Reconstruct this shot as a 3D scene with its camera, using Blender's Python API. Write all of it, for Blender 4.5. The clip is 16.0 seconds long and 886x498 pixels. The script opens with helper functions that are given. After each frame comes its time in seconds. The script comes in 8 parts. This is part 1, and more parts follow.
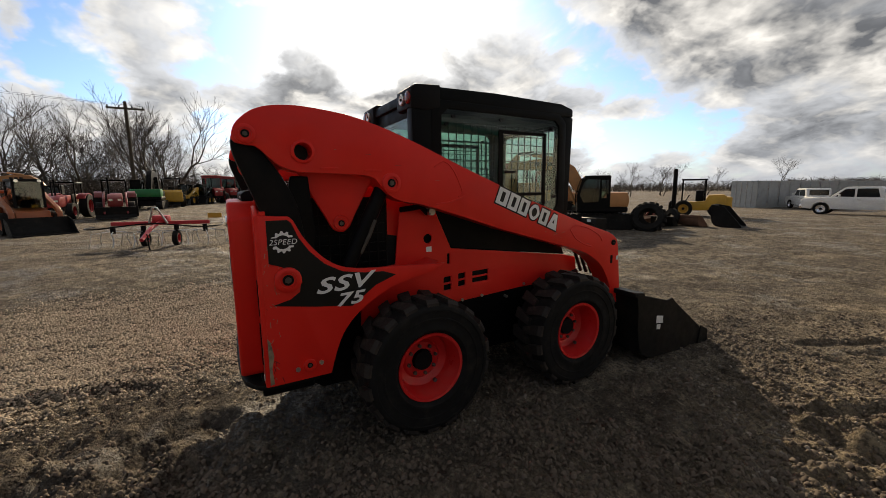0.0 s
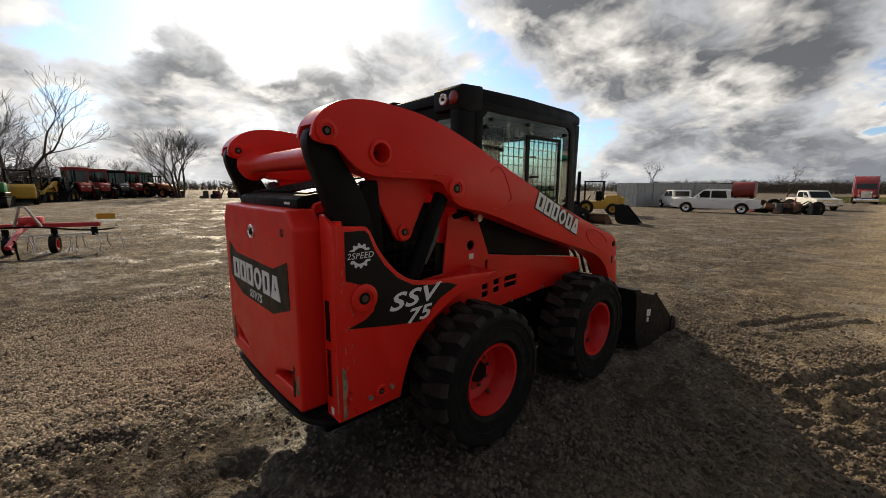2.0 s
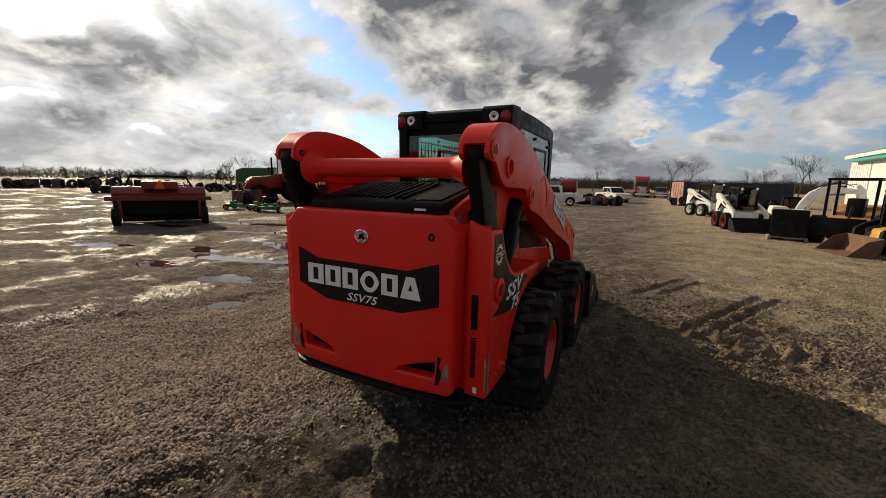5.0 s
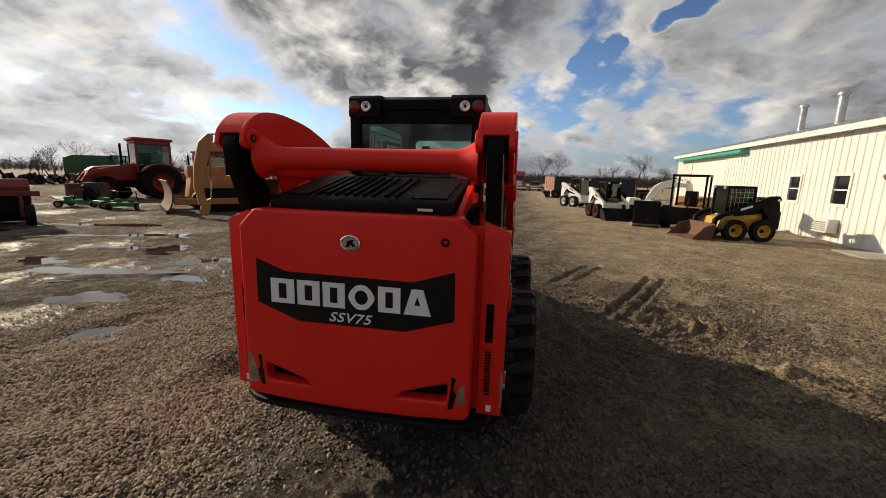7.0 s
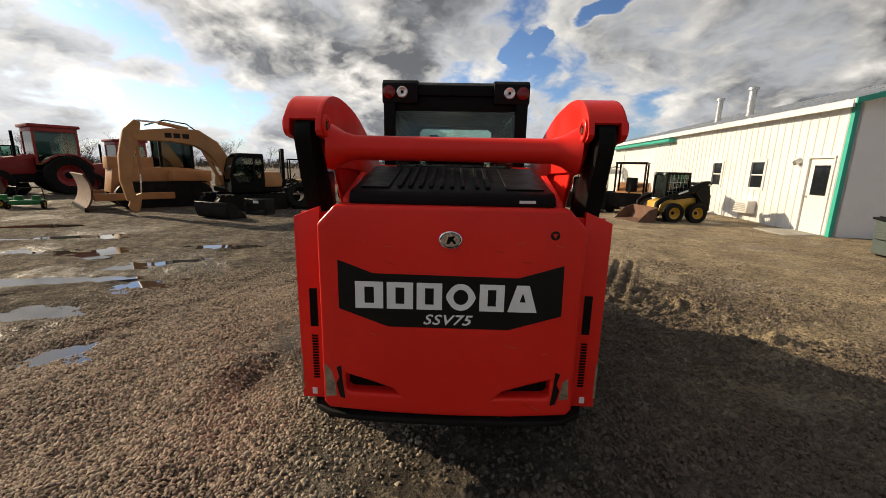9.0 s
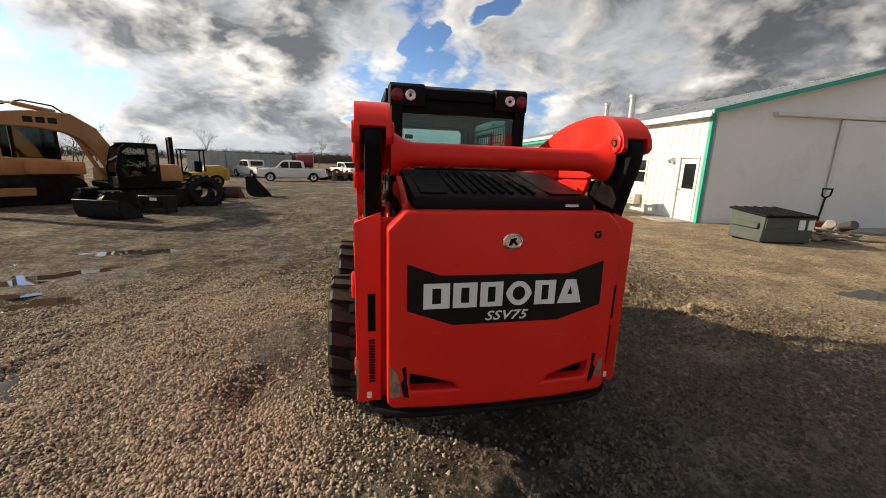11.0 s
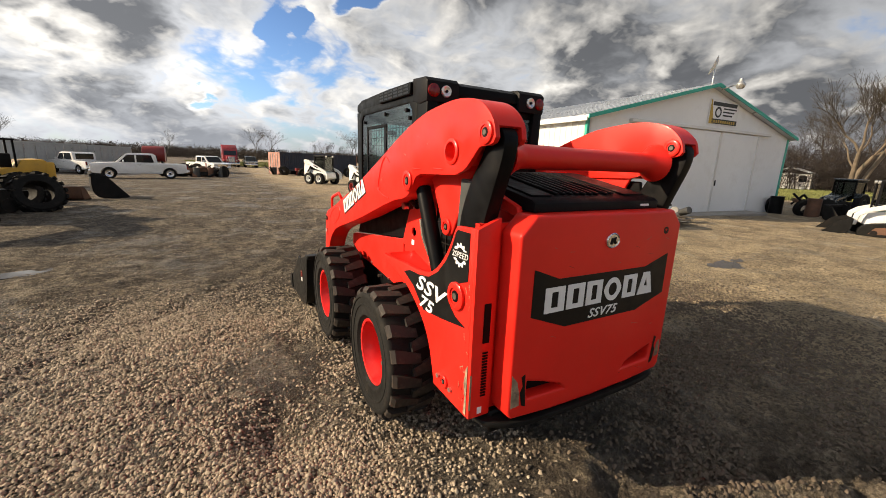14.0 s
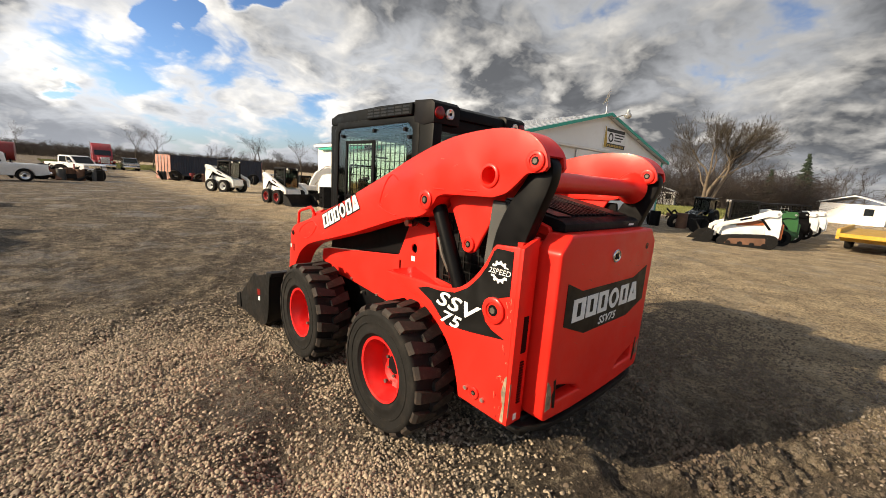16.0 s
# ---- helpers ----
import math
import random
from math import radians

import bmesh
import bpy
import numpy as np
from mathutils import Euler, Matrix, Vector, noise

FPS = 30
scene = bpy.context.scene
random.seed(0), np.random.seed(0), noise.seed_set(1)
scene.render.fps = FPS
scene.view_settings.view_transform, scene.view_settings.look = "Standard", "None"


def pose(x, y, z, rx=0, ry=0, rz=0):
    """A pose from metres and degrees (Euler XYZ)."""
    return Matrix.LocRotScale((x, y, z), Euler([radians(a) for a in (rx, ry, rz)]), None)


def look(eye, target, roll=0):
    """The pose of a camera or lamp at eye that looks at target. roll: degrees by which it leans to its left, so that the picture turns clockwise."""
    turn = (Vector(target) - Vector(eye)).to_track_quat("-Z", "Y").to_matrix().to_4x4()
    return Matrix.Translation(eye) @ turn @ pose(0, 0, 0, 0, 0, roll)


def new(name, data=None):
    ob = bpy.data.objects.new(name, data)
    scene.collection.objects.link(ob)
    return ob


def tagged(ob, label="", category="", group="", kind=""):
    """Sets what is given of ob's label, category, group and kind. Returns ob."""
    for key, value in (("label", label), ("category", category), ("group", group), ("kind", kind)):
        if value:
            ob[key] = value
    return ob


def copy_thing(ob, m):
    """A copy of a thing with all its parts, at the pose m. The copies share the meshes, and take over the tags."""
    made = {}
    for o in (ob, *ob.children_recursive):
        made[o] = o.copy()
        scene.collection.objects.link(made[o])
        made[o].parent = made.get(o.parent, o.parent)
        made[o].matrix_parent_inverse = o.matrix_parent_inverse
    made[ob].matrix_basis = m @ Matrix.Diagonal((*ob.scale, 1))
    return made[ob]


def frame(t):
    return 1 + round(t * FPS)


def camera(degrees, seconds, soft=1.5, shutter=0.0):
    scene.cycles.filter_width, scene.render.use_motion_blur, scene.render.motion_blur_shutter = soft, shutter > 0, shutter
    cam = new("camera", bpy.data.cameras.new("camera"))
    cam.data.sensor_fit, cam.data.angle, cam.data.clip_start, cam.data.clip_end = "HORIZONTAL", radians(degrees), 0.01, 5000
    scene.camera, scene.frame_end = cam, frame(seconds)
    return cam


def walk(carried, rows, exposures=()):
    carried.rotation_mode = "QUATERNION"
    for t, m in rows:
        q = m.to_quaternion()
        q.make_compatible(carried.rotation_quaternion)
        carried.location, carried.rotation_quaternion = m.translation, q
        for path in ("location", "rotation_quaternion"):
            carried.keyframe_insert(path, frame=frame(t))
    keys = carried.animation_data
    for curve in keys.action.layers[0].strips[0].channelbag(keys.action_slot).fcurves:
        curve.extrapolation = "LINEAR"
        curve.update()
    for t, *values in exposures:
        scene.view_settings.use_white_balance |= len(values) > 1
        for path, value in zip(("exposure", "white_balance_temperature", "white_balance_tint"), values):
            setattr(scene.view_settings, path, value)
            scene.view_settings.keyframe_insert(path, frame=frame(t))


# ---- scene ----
cam = camera(97.0, 16.0, soft=0.6)

PATH = [
    (0, (2.873, -0.991, 1.484), (1.137, -0.045, 1.183), -0.5),
    (0.5, (2.723, -1.119, 1.459), (1.020, -0.113, 1.158), -0.1),
    (1, (2.565, -1.248, 1.485), (0.902, -0.181, 1.177), -0.0),
    (1.5, (2.403, -1.449, 1.499), (0.815, -0.271, 1.196), 0.3),
    (2, (2.271, -1.646, 1.531), (0.803, -0.325, 1.218), 0.2),
    (2.5, (2.233, -1.848, 1.541), (0.903, -0.389, 1.222), -0.3),
    (3, (2.062, -2.041, 1.554), (0.784, -0.540, 1.220), -0.3),
    (3.5, (1.868, -2.214, 1.532), (0.648, -0.662, 1.212), -0.2),
    (3.7, (1.833, -2.272, 1.546), (0.636, -0.702, 1.226), -0.1),
    (5.8, (1.101, -2.858, 1.606), (0.363, -1.033, 1.251), 1.0),
    (6, (1.051, -2.818, 1.593), (0.332, -0.987, 1.235), 0.7),
    (6.5, (0.889, -2.730, 1.595), (0.314, -0.847, 1.241), 1.0),
    (7, (0.742, -2.662, 1.601), (0.381, -0.729, 1.239), 1.7),
    (7.5, (0.528, -2.620, 1.606), (0.395, -0.659, 1.238), 2.3),
    (8, (0.339, -2.596, 1.584), (0.208, -0.636, 1.206), 1.8),
    (8.2, (0.282, -2.604, 1.578), (0.128, -0.648, 1.191), 1.9),
    (10.3, (-0.488, -2.694, 1.621), (-0.213, -0.759, 1.200), 1.1),
    (10.5, (-0.558, -2.699, 1.623), (-0.241, -0.770, 1.199), 1.6),
    (11, (-0.693, -2.688, 1.638), (-0.282, -0.779, 1.208), 1.8),
    (11.5, (-0.929, -2.596, 1.627), (-0.396, -0.715, 1.202), 2.0),
    (12, (-1.052, -2.557, 1.647), (-0.408, -0.711, 1.228), 1.7),
    (12.5, (-1.175, -2.535, 1.655), (-0.438, -0.722, 1.245), 1.4),
    (13, (-1.338, -2.489, 1.659), (-0.532, -0.708, 1.238), 1.4),
    (13.5, (-1.548, -2.357, 1.641), (-0.664, -0.616, 1.206), 1.9),
    (14, (-1.664, -2.226, 1.634), (-0.687, -0.535, 1.201), 2.2),
    (14.5, (-1.779, -2.098, 1.660), (-0.716, -0.458, 1.235), 2.2),
    (15, (-1.974, -1.993, 1.661), (-0.813, -0.419, 1.240), 2.8),
    (15.5, (-2.135, -1.918, 1.641), (-0.880, -0.410, 1.254), 3.3),
    (16, (-2.209, -1.930, 1.657), (-0.865, -0.492, 1.299), 4.0),
]
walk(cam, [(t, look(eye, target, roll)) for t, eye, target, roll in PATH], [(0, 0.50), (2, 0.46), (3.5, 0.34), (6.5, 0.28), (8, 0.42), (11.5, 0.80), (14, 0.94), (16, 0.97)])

# ---- world, sun ----
SUN_AZ, SUN_EL = -68.0, 24.0
sun_dir = Vector((math.sin(radians(SUN_AZ)) * math.cos(radians(SUN_EL)), math.cos(radians(SUN_AZ)) * math.cos(radians(SUN_EL)), math.sin(radians(SUN_EL))))
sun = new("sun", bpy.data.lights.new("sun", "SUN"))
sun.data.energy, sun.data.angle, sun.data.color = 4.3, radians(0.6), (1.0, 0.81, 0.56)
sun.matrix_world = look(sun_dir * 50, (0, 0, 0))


def build_world():
    w = bpy.data.worlds.new("cloudy_sky")
    w.use_nodes = True
    scene.world = w
    nt = w.node_tree
    nd, lk = nt.nodes, nt.links
    nd.clear()

    def n(kind, operation="", use_clamp=False, interpolation_type="", data_type="", blend_type="", noise_dimensions="", sky_type=""):
        o = nd.new(kind)
        if operation:
            o.operation = operation
        if use_clamp:
            o.use_clamp = True
        if interpolation_type:
            o.interpolation_type = interpolation_type
        if data_type:
            o.data_type = data_type
        if blend_type:
            o.blend_type = blend_type
        if noise_dimensions:
            o.noise_dimensions = noise_dimensions
        if sky_type:
            o.sky_type, o.sun_disc = sky_type, False
        return o

    def vec(op, a, b=None, s=None):
        o = n("ShaderNodeVectorMath", operation=op)
        for i, v in enumerate((a, b)):
            if v is None:
                continue
            if isinstance(v, (tuple, list, Vector)):
                o.inputs[i].default_value = v
            else:
                lk.new(v, o.inputs[i])
        if s is not None:
            if isinstance(s, (int, float)):
                o.inputs[3].default_value = s
            else:
                lk.new(s, o.inputs[3])
        return o.outputs["Value"] if op == "DOT_PRODUCT" else o.outputs[0]

    def mth(op, a, b=0.0, clamp=False):
        o = n("ShaderNodeMath", operation=op, use_clamp=clamp)
        for i, v in enumerate((a, b)):
            if isinstance(v, (int, float)):
                o.inputs[i].default_value = v
            else:
                lk.new(v, o.inputs[i])
        return o.outputs[0]

    def ramp(fac, a, b):
        o = n("ShaderNodeMapRange", interpolation_type="SMOOTHSTEP")
        lk.new(fac, o.inputs[0])
        o.inputs[1].default_value, o.inputs[2].default_value = a, b
        return o.outputs[0]

    def mix(fac, a, b):
        o = n("ShaderNodeMix", data_type="RGBA")
        if isinstance(fac, (int, float)):
            o.inputs[0].default_value = fac
        else:
            lk.new(fac, o.inputs[0])
        for i, v in ((6, a), (7, b)):
            if isinstance(v, tuple):
                o.inputs[i].default_value = (*v, 1)
            else:
                lk.new(v, o.inputs[i])
        return o.outputs[2]

    def noise_tex(v, scale, detail, rough, dist=0.0):
        o = n("ShaderNodeTexNoise", noise_dimensions="3D")
        lk.new(v, o.inputs["Vector"])
        o.inputs["Scale"].default_value, o.inputs["Detail"].default_value = scale, detail
        o.inputs["Roughness"].default_value, o.inputs["Distortion"].default_value = rough, dist
        return o.outputs["Fac"]

    tc = n("ShaderNodeTexCoord")
    d = vec("NORMALIZE", tc.outputs["Generated"])
    sep = n("ShaderNodeSeparateXYZ")
    lk.new(d, sep.inputs[0])
    z = mth("MAXIMUM", sep.outputs[2], 0.0)
    # a flat layer of cloud overhead, drawn together towards the horizon
    layer = vec("SCALE", d, None, mth("DIVIDE", 1.0, mth("ADD", z, 0.42)))
    p = vec("ADD", vec("MULTIPLY", layer, (1.0, 1.0, 0.5)), CLOUD_SHIFT)
    big = noise_tex(p, 1.3, 3.0, 0.5, 0.2)
    fine = noise_tex(p, 3.0, 8.0, 0.50, 0.1)
    toward = vec("ADD", p, (0.06 * sun_dir.x, 0.06 * sun_dir.y, 0.04))
    soft, fine2 = noise_tex(p, 3.0, 6.0, 0.52, 0.1), noise_tex(toward, 3.0, 6.0, 0.52, 0.1)
    def swirl(v):
        """Billowing offsets, the same in every direction."""
        o = n("ShaderNodeTexNoise", noise_dimensions="3D")
        lk.new(v, o.inputs["Vector"])
        o.inputs["Scale"].default_value, o.inputs["Detail"].default_value, o.inputs["Roughness"].default_value = 3.0, 7.0, 0.52
        return vec("SCALE", vec("SUBTRACT", o.outputs["Color"], (0.5, 0.5, 0.5)), None, 0.30)

    def puffs(v):
        o = n("ShaderNodeTexVoronoi")
        o.feature = "SMOOTH_F1"
        lk.new(v, o.inputs["Vector"])
        o.inputs["Scale"].default_value, o.inputs["Detail"].default_value = 3.4, 4.0
        o.inputs["Roughness"].default_value, o.inputs["Smoothness"].default_value = 0.55, 0.35
        return mth("SUBTRACT", 1.0, o.outputs["Distance"])

    warp = vec("ADD", p, swirl(p))
    warp2 = vec("ADD", toward, swirl(toward))
    pf, pf2 = puffs(warp), puffs(warp2)
    dens = mth("ADD", mth("ADD", mth("MULTIPLY", big, 0.62), mth("MULTIPLY", fine, 0.42)), mth("MULTIPLY", pf, 0.30))
    torn = vec("NORMALIZE", vec("ADD", d, vec("SCALE", swirl(p), None, 0.9)))

    def bank(az, el, wide):
        """A ragged patch of the sky: bearing, height, half width in degrees."""
        way = (math.sin(radians(az)) * math.cos(radians(el)), math.cos(radians(az)) * math.cos(radians(el)), math.sin(radians(el)))
        return ramp(vec("DOT_PRODUCT", torn, way), math.cos(radians(wide * 1.5)), math.cos(radians(wide * 0.3)))

    for place in BLUE_GAPS:
        dens = mth("SUBTRACT", dens, mth("MULTIPLY", bank(*place), 0.26))
    for place in THIN_CLOUD:
        dens = mth("SUBTRACT", dens, mth("MULTIPLY", bank(*place), 0.10))
    for place in HEAVY_CLOUD:
        dens = mth("ADD", dens, mth("MULTIPLY", bank(*place), 0.10))
    cover = ramp(dens, *CLOUD_COVER)
    thick = ramp(dens, *CLOUD_THICK)
    lit = mth("ADD", mth("MULTIPLY", mth("SUBTRACT", soft, fine2), 1.6), mth("MULTIPLY", mth("SUBTRACT", pf, pf2), 1.3))
    near = mth("MAXIMUM", vec("DOT_PRODUCT", d, tuple(sun_dir)), 0.0)
    halo = mth("POWER", near, 18.0)
    core = mth("POWER", near, 90.0)
    shine = mth("ADD", mth("MULTIPLY", halo, 0.30), mth("MULTIPLY", core, 1.3))
    body = mix(thick, (0.62, 0.63, 0.65), (0.150, 0.155, 0.166))
    edge = mix(mth("ADD", lit, 0.12, True), body, (1.05, 1.0, 0.92))
    glow = n("ShaderNodeMix", data_type="RGBA", blend_type="ADD")
    glow.inputs[0].default_value = 1.0
    lk.new(edge, glow.inputs[6])
    thin = mth("SUBTRACT", 1.0, mth("MULTIPLY", thick, 0.72))
    lk.new(vec("SCALE", (1.0, 0.95, 0.86), None, mth("MULTIPLY", shine, thin)), glow.inputs[7])
    sky = n("ShaderNodeTexSky", sky_type="NISHITA")
    sky.sun_elevation, sky.sun_rotation = radians(SUN_EL), radians(SUN_AZ)
    sky.air_density, sky.dust_density = 1.0, 0.6
    blue = n("ShaderNodeMix", data_type="RGBA", blend_type="ADD")
    blue.inputs[0].default_value = 1.0
    lk.new(vec("MULTIPLY", sky.outputs[0], (0.085, 0.105, 0.140)), blue.inputs[6])
    lk.new(vec("SCALE", (1.0, 0.97, 0.92), None, mth("MULTIPLY", shine, 0.28)), blue.inputs[7])
    col = mix(cover, blue.outputs[2], glow.outputs[2])
    low = ramp(z, 0.13, 0.0)
    haze = n("ShaderNodeMix", data_type="RGBA", blend_type="ADD")
    haze.inputs[0].default_value = 1.0
    haze.inputs[6].default_value = (0.34, 0.36, 0.40, 1)
    lk.new(vec("SCALE", (1.0, 0.9, 0.74), None, mth("MULTIPLY", mth("POWER", near, 5.0), 0.5)), haze.inputs[7])
    col = mix(mth("MULTIPLY", low, 0.55), col, haze.outputs[2])
    side = mth("MULTIPLY", mth("ADD", 0.76, mth("MULTIPLY", vec("DOT_PRODUCT", d, tuple(sun_dir)), 0.33)), mth("SUBTRACT", 1.0, mth("MULTIPLY", ramp(z, 0.5, 1.0), 0.25)))
    shade = mth("MULTIPLY", ramp(z, 0.10, 0.42), mth("SUBTRACT", 1.0, mth("POWER", near, 3.0)))
    col = vec("SCALE", col, None, mth("MULTIPLY", side, mth("SUBTRACT", 1.12, mth("MULTIPLY", shade, 0.30))))
    bg, out = n("ShaderNodeBackground"), n("ShaderNodeOutputWorld")
    lk.new(col, bg.inputs[0])
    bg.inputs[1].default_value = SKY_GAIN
    lk.new(bg.outputs[0], out.inputs[0])


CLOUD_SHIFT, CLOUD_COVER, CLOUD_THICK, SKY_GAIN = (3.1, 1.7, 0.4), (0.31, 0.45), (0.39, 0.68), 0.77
BLUE_GAPS = ((-102, 15, 4), (-86, 18, 2.5), (-71, 17, 4), (7.5, 14.5, 2), (11, 15.5, 1.5), (18, 19, 1.6), (0, 7, 1.2), (100, 30, 8), (150, 25, 10))
THIN_CLOUD = ((-50, 17, 9), (-38, 13, 5), (-30, 6, 5), (5, 9, 5), (14, 12, 4), (4, 4, 4), (-90, 11, 4))
HEAVY_CLOUD = ((-20, 18, 13), (-9, 11, 5), (46, 14, 14), (76, 14, 14), (-84, 8, 5), (-66, 8, 5))
build_world()

# ---- materials ----
def mat(name, col, rough=0.5, metal=0.0, var=0.18, vs=3.0, bump=0.0, bs=80.0, dirt=None, dirt_amt=0.0, ds=2.2, coat=0.0, alpha=None, rvar=0.12, island=0.0, spec=0.5):
    """Principled surface with two scales of colour change, worn or dusty patches, gloss change and fine relief, in metres."""
    m = bpy.data.materials.new(name)
    m.use_nodes = True
    nt = m.node_tree
    nd, lk = nt.nodes, nt.links
    b = nd["Principled BSDF"]
    tc = nd.new("ShaderNodeTexCoord")

    def nz(scale, detail=4.0, rough_=0.55):
        o = nd.new("ShaderNodeTexNoise")
        lk.new(tc.outputs["Object"], o.inputs["Vector"])
        o.inputs["Scale"].default_value, o.inputs["Detail"].default_value, o.inputs["Roughness"].default_value = scale, detail, rough_
        return o.outputs["Fac"]

    def rng(f, a, b_, c, d):
        o = nd.new("ShaderNodeMapRange")
        lk.new(f, o.inputs[0])
        for i, v in enumerate((a, b_, c, d)):
            o.inputs[i + 1].default_value = v
        return o.outputs[0]

    def mixc(f, a, b_, kind="MIX"):
        o = nd.new("ShaderNodeMix")
        o.data_type, o.blend_type = "RGBA", kind
        if isinstance(f, float):
            o.inputs[0].default_value = f
        else:
            lk.new(f, o.inputs[0])
        for i, v in ((6, a), (7, b_)):
            if isinstance(v, tuple):
                o.inputs[i].default_value = (*v[:3], 1)
            else:
                lk.new(v, o.inputs[i])
        return o.outputs[2]

    big, small = nz(vs), nz(vs * 9, 6.0, 0.65)
    lo, hi = tuple(c * (1 - var) for c in col), tuple(min(1, c * (1 + var)) for c in col)
    c = mixc(rng(big, 0.3, 0.7, 0, 1), lo, hi)
    c = mixc(rng(small, 0.35, 0.65, 0.0, var), c, tuple(v * 0.75 for v in col))
    if island:
        g = nd.new("ShaderNodeNewGeometry")
        c = mixc(rng(g.outputs["Random Per Island"], 0, 1, 0, island), c, tuple(min(1, v * 2.4 + 0.03) for v in col))
    if dirt:
        k = nd.new("ShaderNodeMath")
        k.operation = "MULTIPLY"
        lk.new(rng(nz(ds, 8.0, 0.68), 0.52, 0.72, 0, 1), k.inputs[0])
        k.inputs[1].default_value = dirt_amt
        c = mixc(k.outputs[0], c, dirt)
    lk.new(c, b.inputs["Base Color"])
    lk.new(rng(nz(vs * 4, 5.0), 0.3, 0.7, max(0.02, rough - rvar), min(1, rough + rvar)), b.inputs["Roughness"])
    b.inputs["Metallic"].default_value = metal
    b.inputs["Specular IOR Level"].default_value = spec
    b.inputs["Coat Weight"].default_value = coat
    b.inputs["Coat Roughness"].default_value = 0.12
    if bump:
        o = nd.new("ShaderNodeBump")
        o.inputs["Strength"].default_value, o.inputs["Distance"].default_value = bump, 0.004
        lk.new(nz(bs, 5.0, 0.6), o.inputs["Height"])
        lk.new(o.outputs[0], b.inputs["Normal"])
    return m


def glass_mat(name, tint, clear):
    m = bpy.data.materials.new(name)
    m.use_nodes = True
    nd, lk = m.node_tree.nodes, m.node_tree.links
    nd.clear()
    t, g, x, f, o = (nd.new(k) for k in ("ShaderNodeBsdfTransparent", "ShaderNodeBsdfGlossy", "ShaderNodeMixShader", "ShaderNodeLayerWeight", "ShaderNodeOutputMaterial"))
    p = nd.new("ShaderNodeMath")
    p.operation = "POWER"
    a = nd.new("ShaderNodeMath")
    a.operation, a.use_clamp = "MULTIPLY_ADD", True
    t.inputs[0].default_value = (*tint, 1)
    g.inputs["Roughness"].default_value = 0.03
    f.inputs[0].default_value = 0.5
    lk.new(f.outputs["Facing"], p.inputs[0])
    p.inputs[1].default_value = 4.0
    lk.new(p.outputs[0], a.inputs[0])
    a.inputs[1].default_value, a.inputs[2].default_value = 0.8, clear
    lk.new(a.outputs[0], x.inputs[0])
    lk.new(t.outputs[0], x.inputs[1])
    lk.new(g.outputs[0], x.inputs[2])
    lk.new(x.outputs[0], o.inputs[0])
    return m


DUST = (0.24, 0.19, 0.14)
RED = mat("red_enamel", (0.74, 0.021, 0.013), 0.40, var=0.10, vs=1.5, coat=0.16, spec=0.2, dirt=DUST, dirt_amt=0.04, ds=1.6, bump=0.04, bs=30)
RED_IN = mat("red_rim_enamel", (0.62, 0.012, 0.012), 0.38, var=0.12, dirt=DUST, dirt_amt=0.2)
BLACK = mat("black_enamel", (0.0045, 0.0045, 0.005), 0.42, var=0.25, dirt=DUST, dirt_amt=0.03, ds=3, spec=0.09)
BLACK_D = mat("black_decal_film", (0.005, 0.005, 0.005), 0.4, var=0.1, spec=0.25)
WORN = mat("bare_scraped_metal", (0.33, 0.25, 0.17), 0.6, metal=0.3, var=0.5, vs=20, dirt=(0.03, 0.03, 0.03), dirt_amt=0.9, ds=18)
CABM = mat("black_cab_frame", (0.0045, 0.005, 0.005), 0.45, var=0.2, dirt=DUST, dirt_amt=0.012, ds=2, spec=0.08)
PLAST = mat("black_plastic", (0.008, 0.008, 0.009), 0.5, var=0.2, bump=0.1, bs=200, dirt=DUST, dirt_amt=0.015, spec=0.09)
STEEL = mat("worn_dark_steel", (0.009, 0.0088, 0.0085), 0.55, metal=0.0, var=0.4, vs=4, spec=0.15, dirt=(0.08, 0.055, 0.04), dirt_amt=0.22, ds=3, bump=0.15)
LUG = mat("worn_tread_rubber", (0.026, 0.021, 0.018), 0.7, var=0.35, vs=9, dirt=(0.13, 0.09, 0.062), dirt_amt=0.55, ds=7, bump=0.4, bs=90, spec=0.3)
RUBBER = mat("tyre_rubber", (0.011, 0.0105, 0.010), 0.8, var=0.25, vs=5, dirt=(0.10, 0.08, 0.06), dirt_amt=0.16, ds=9, bump=0.3, bs=120, spec=0.15)
CHROME = mat("chrome", (0.75, 0.75, 0.76), 0.16, metal=1.0, var=0.05)
DULL = mat("dull_grey_bolt", (0.10, 0.085, 0.07), 0.55, metal=0.4, var=0.3, vs=30)
ZINC = mat("zinc_bolt", (0.5, 0.47, 0.42), 0.35, metal=0.9, var=0.2)
WHITE = mat("white_vinyl", (0.78, 0.78, 0.77), 0.4, var=0.05, dirt=DUST, dirt_amt=0.15)
GREYP = mat("grey_bracket", (0.045, 0.046, 0.045), 0.5, var=0.15, dirt=DUST, dirt_amt=0.2)
TAIL = mat("red_tail_lens", (0.16, 0.004, 0.004), 0.12, var=0.05)
LENS = mat("clear_lamp_lens", (0.75, 0.75, 0.72), 0.1, metal=0.6, var=0.2, vs=60)
GLASS = glass_mat("tinted_cab_glass", (0.60, 0.74, 0.68), 0.05)
SMOKED = glass_mat("smoked_machine_glass", (0.34, 0.42, 0.40), 0.06)
CLEAR = glass_mat("clear_glass", (0.94, 0.97, 0.96), 0.035)
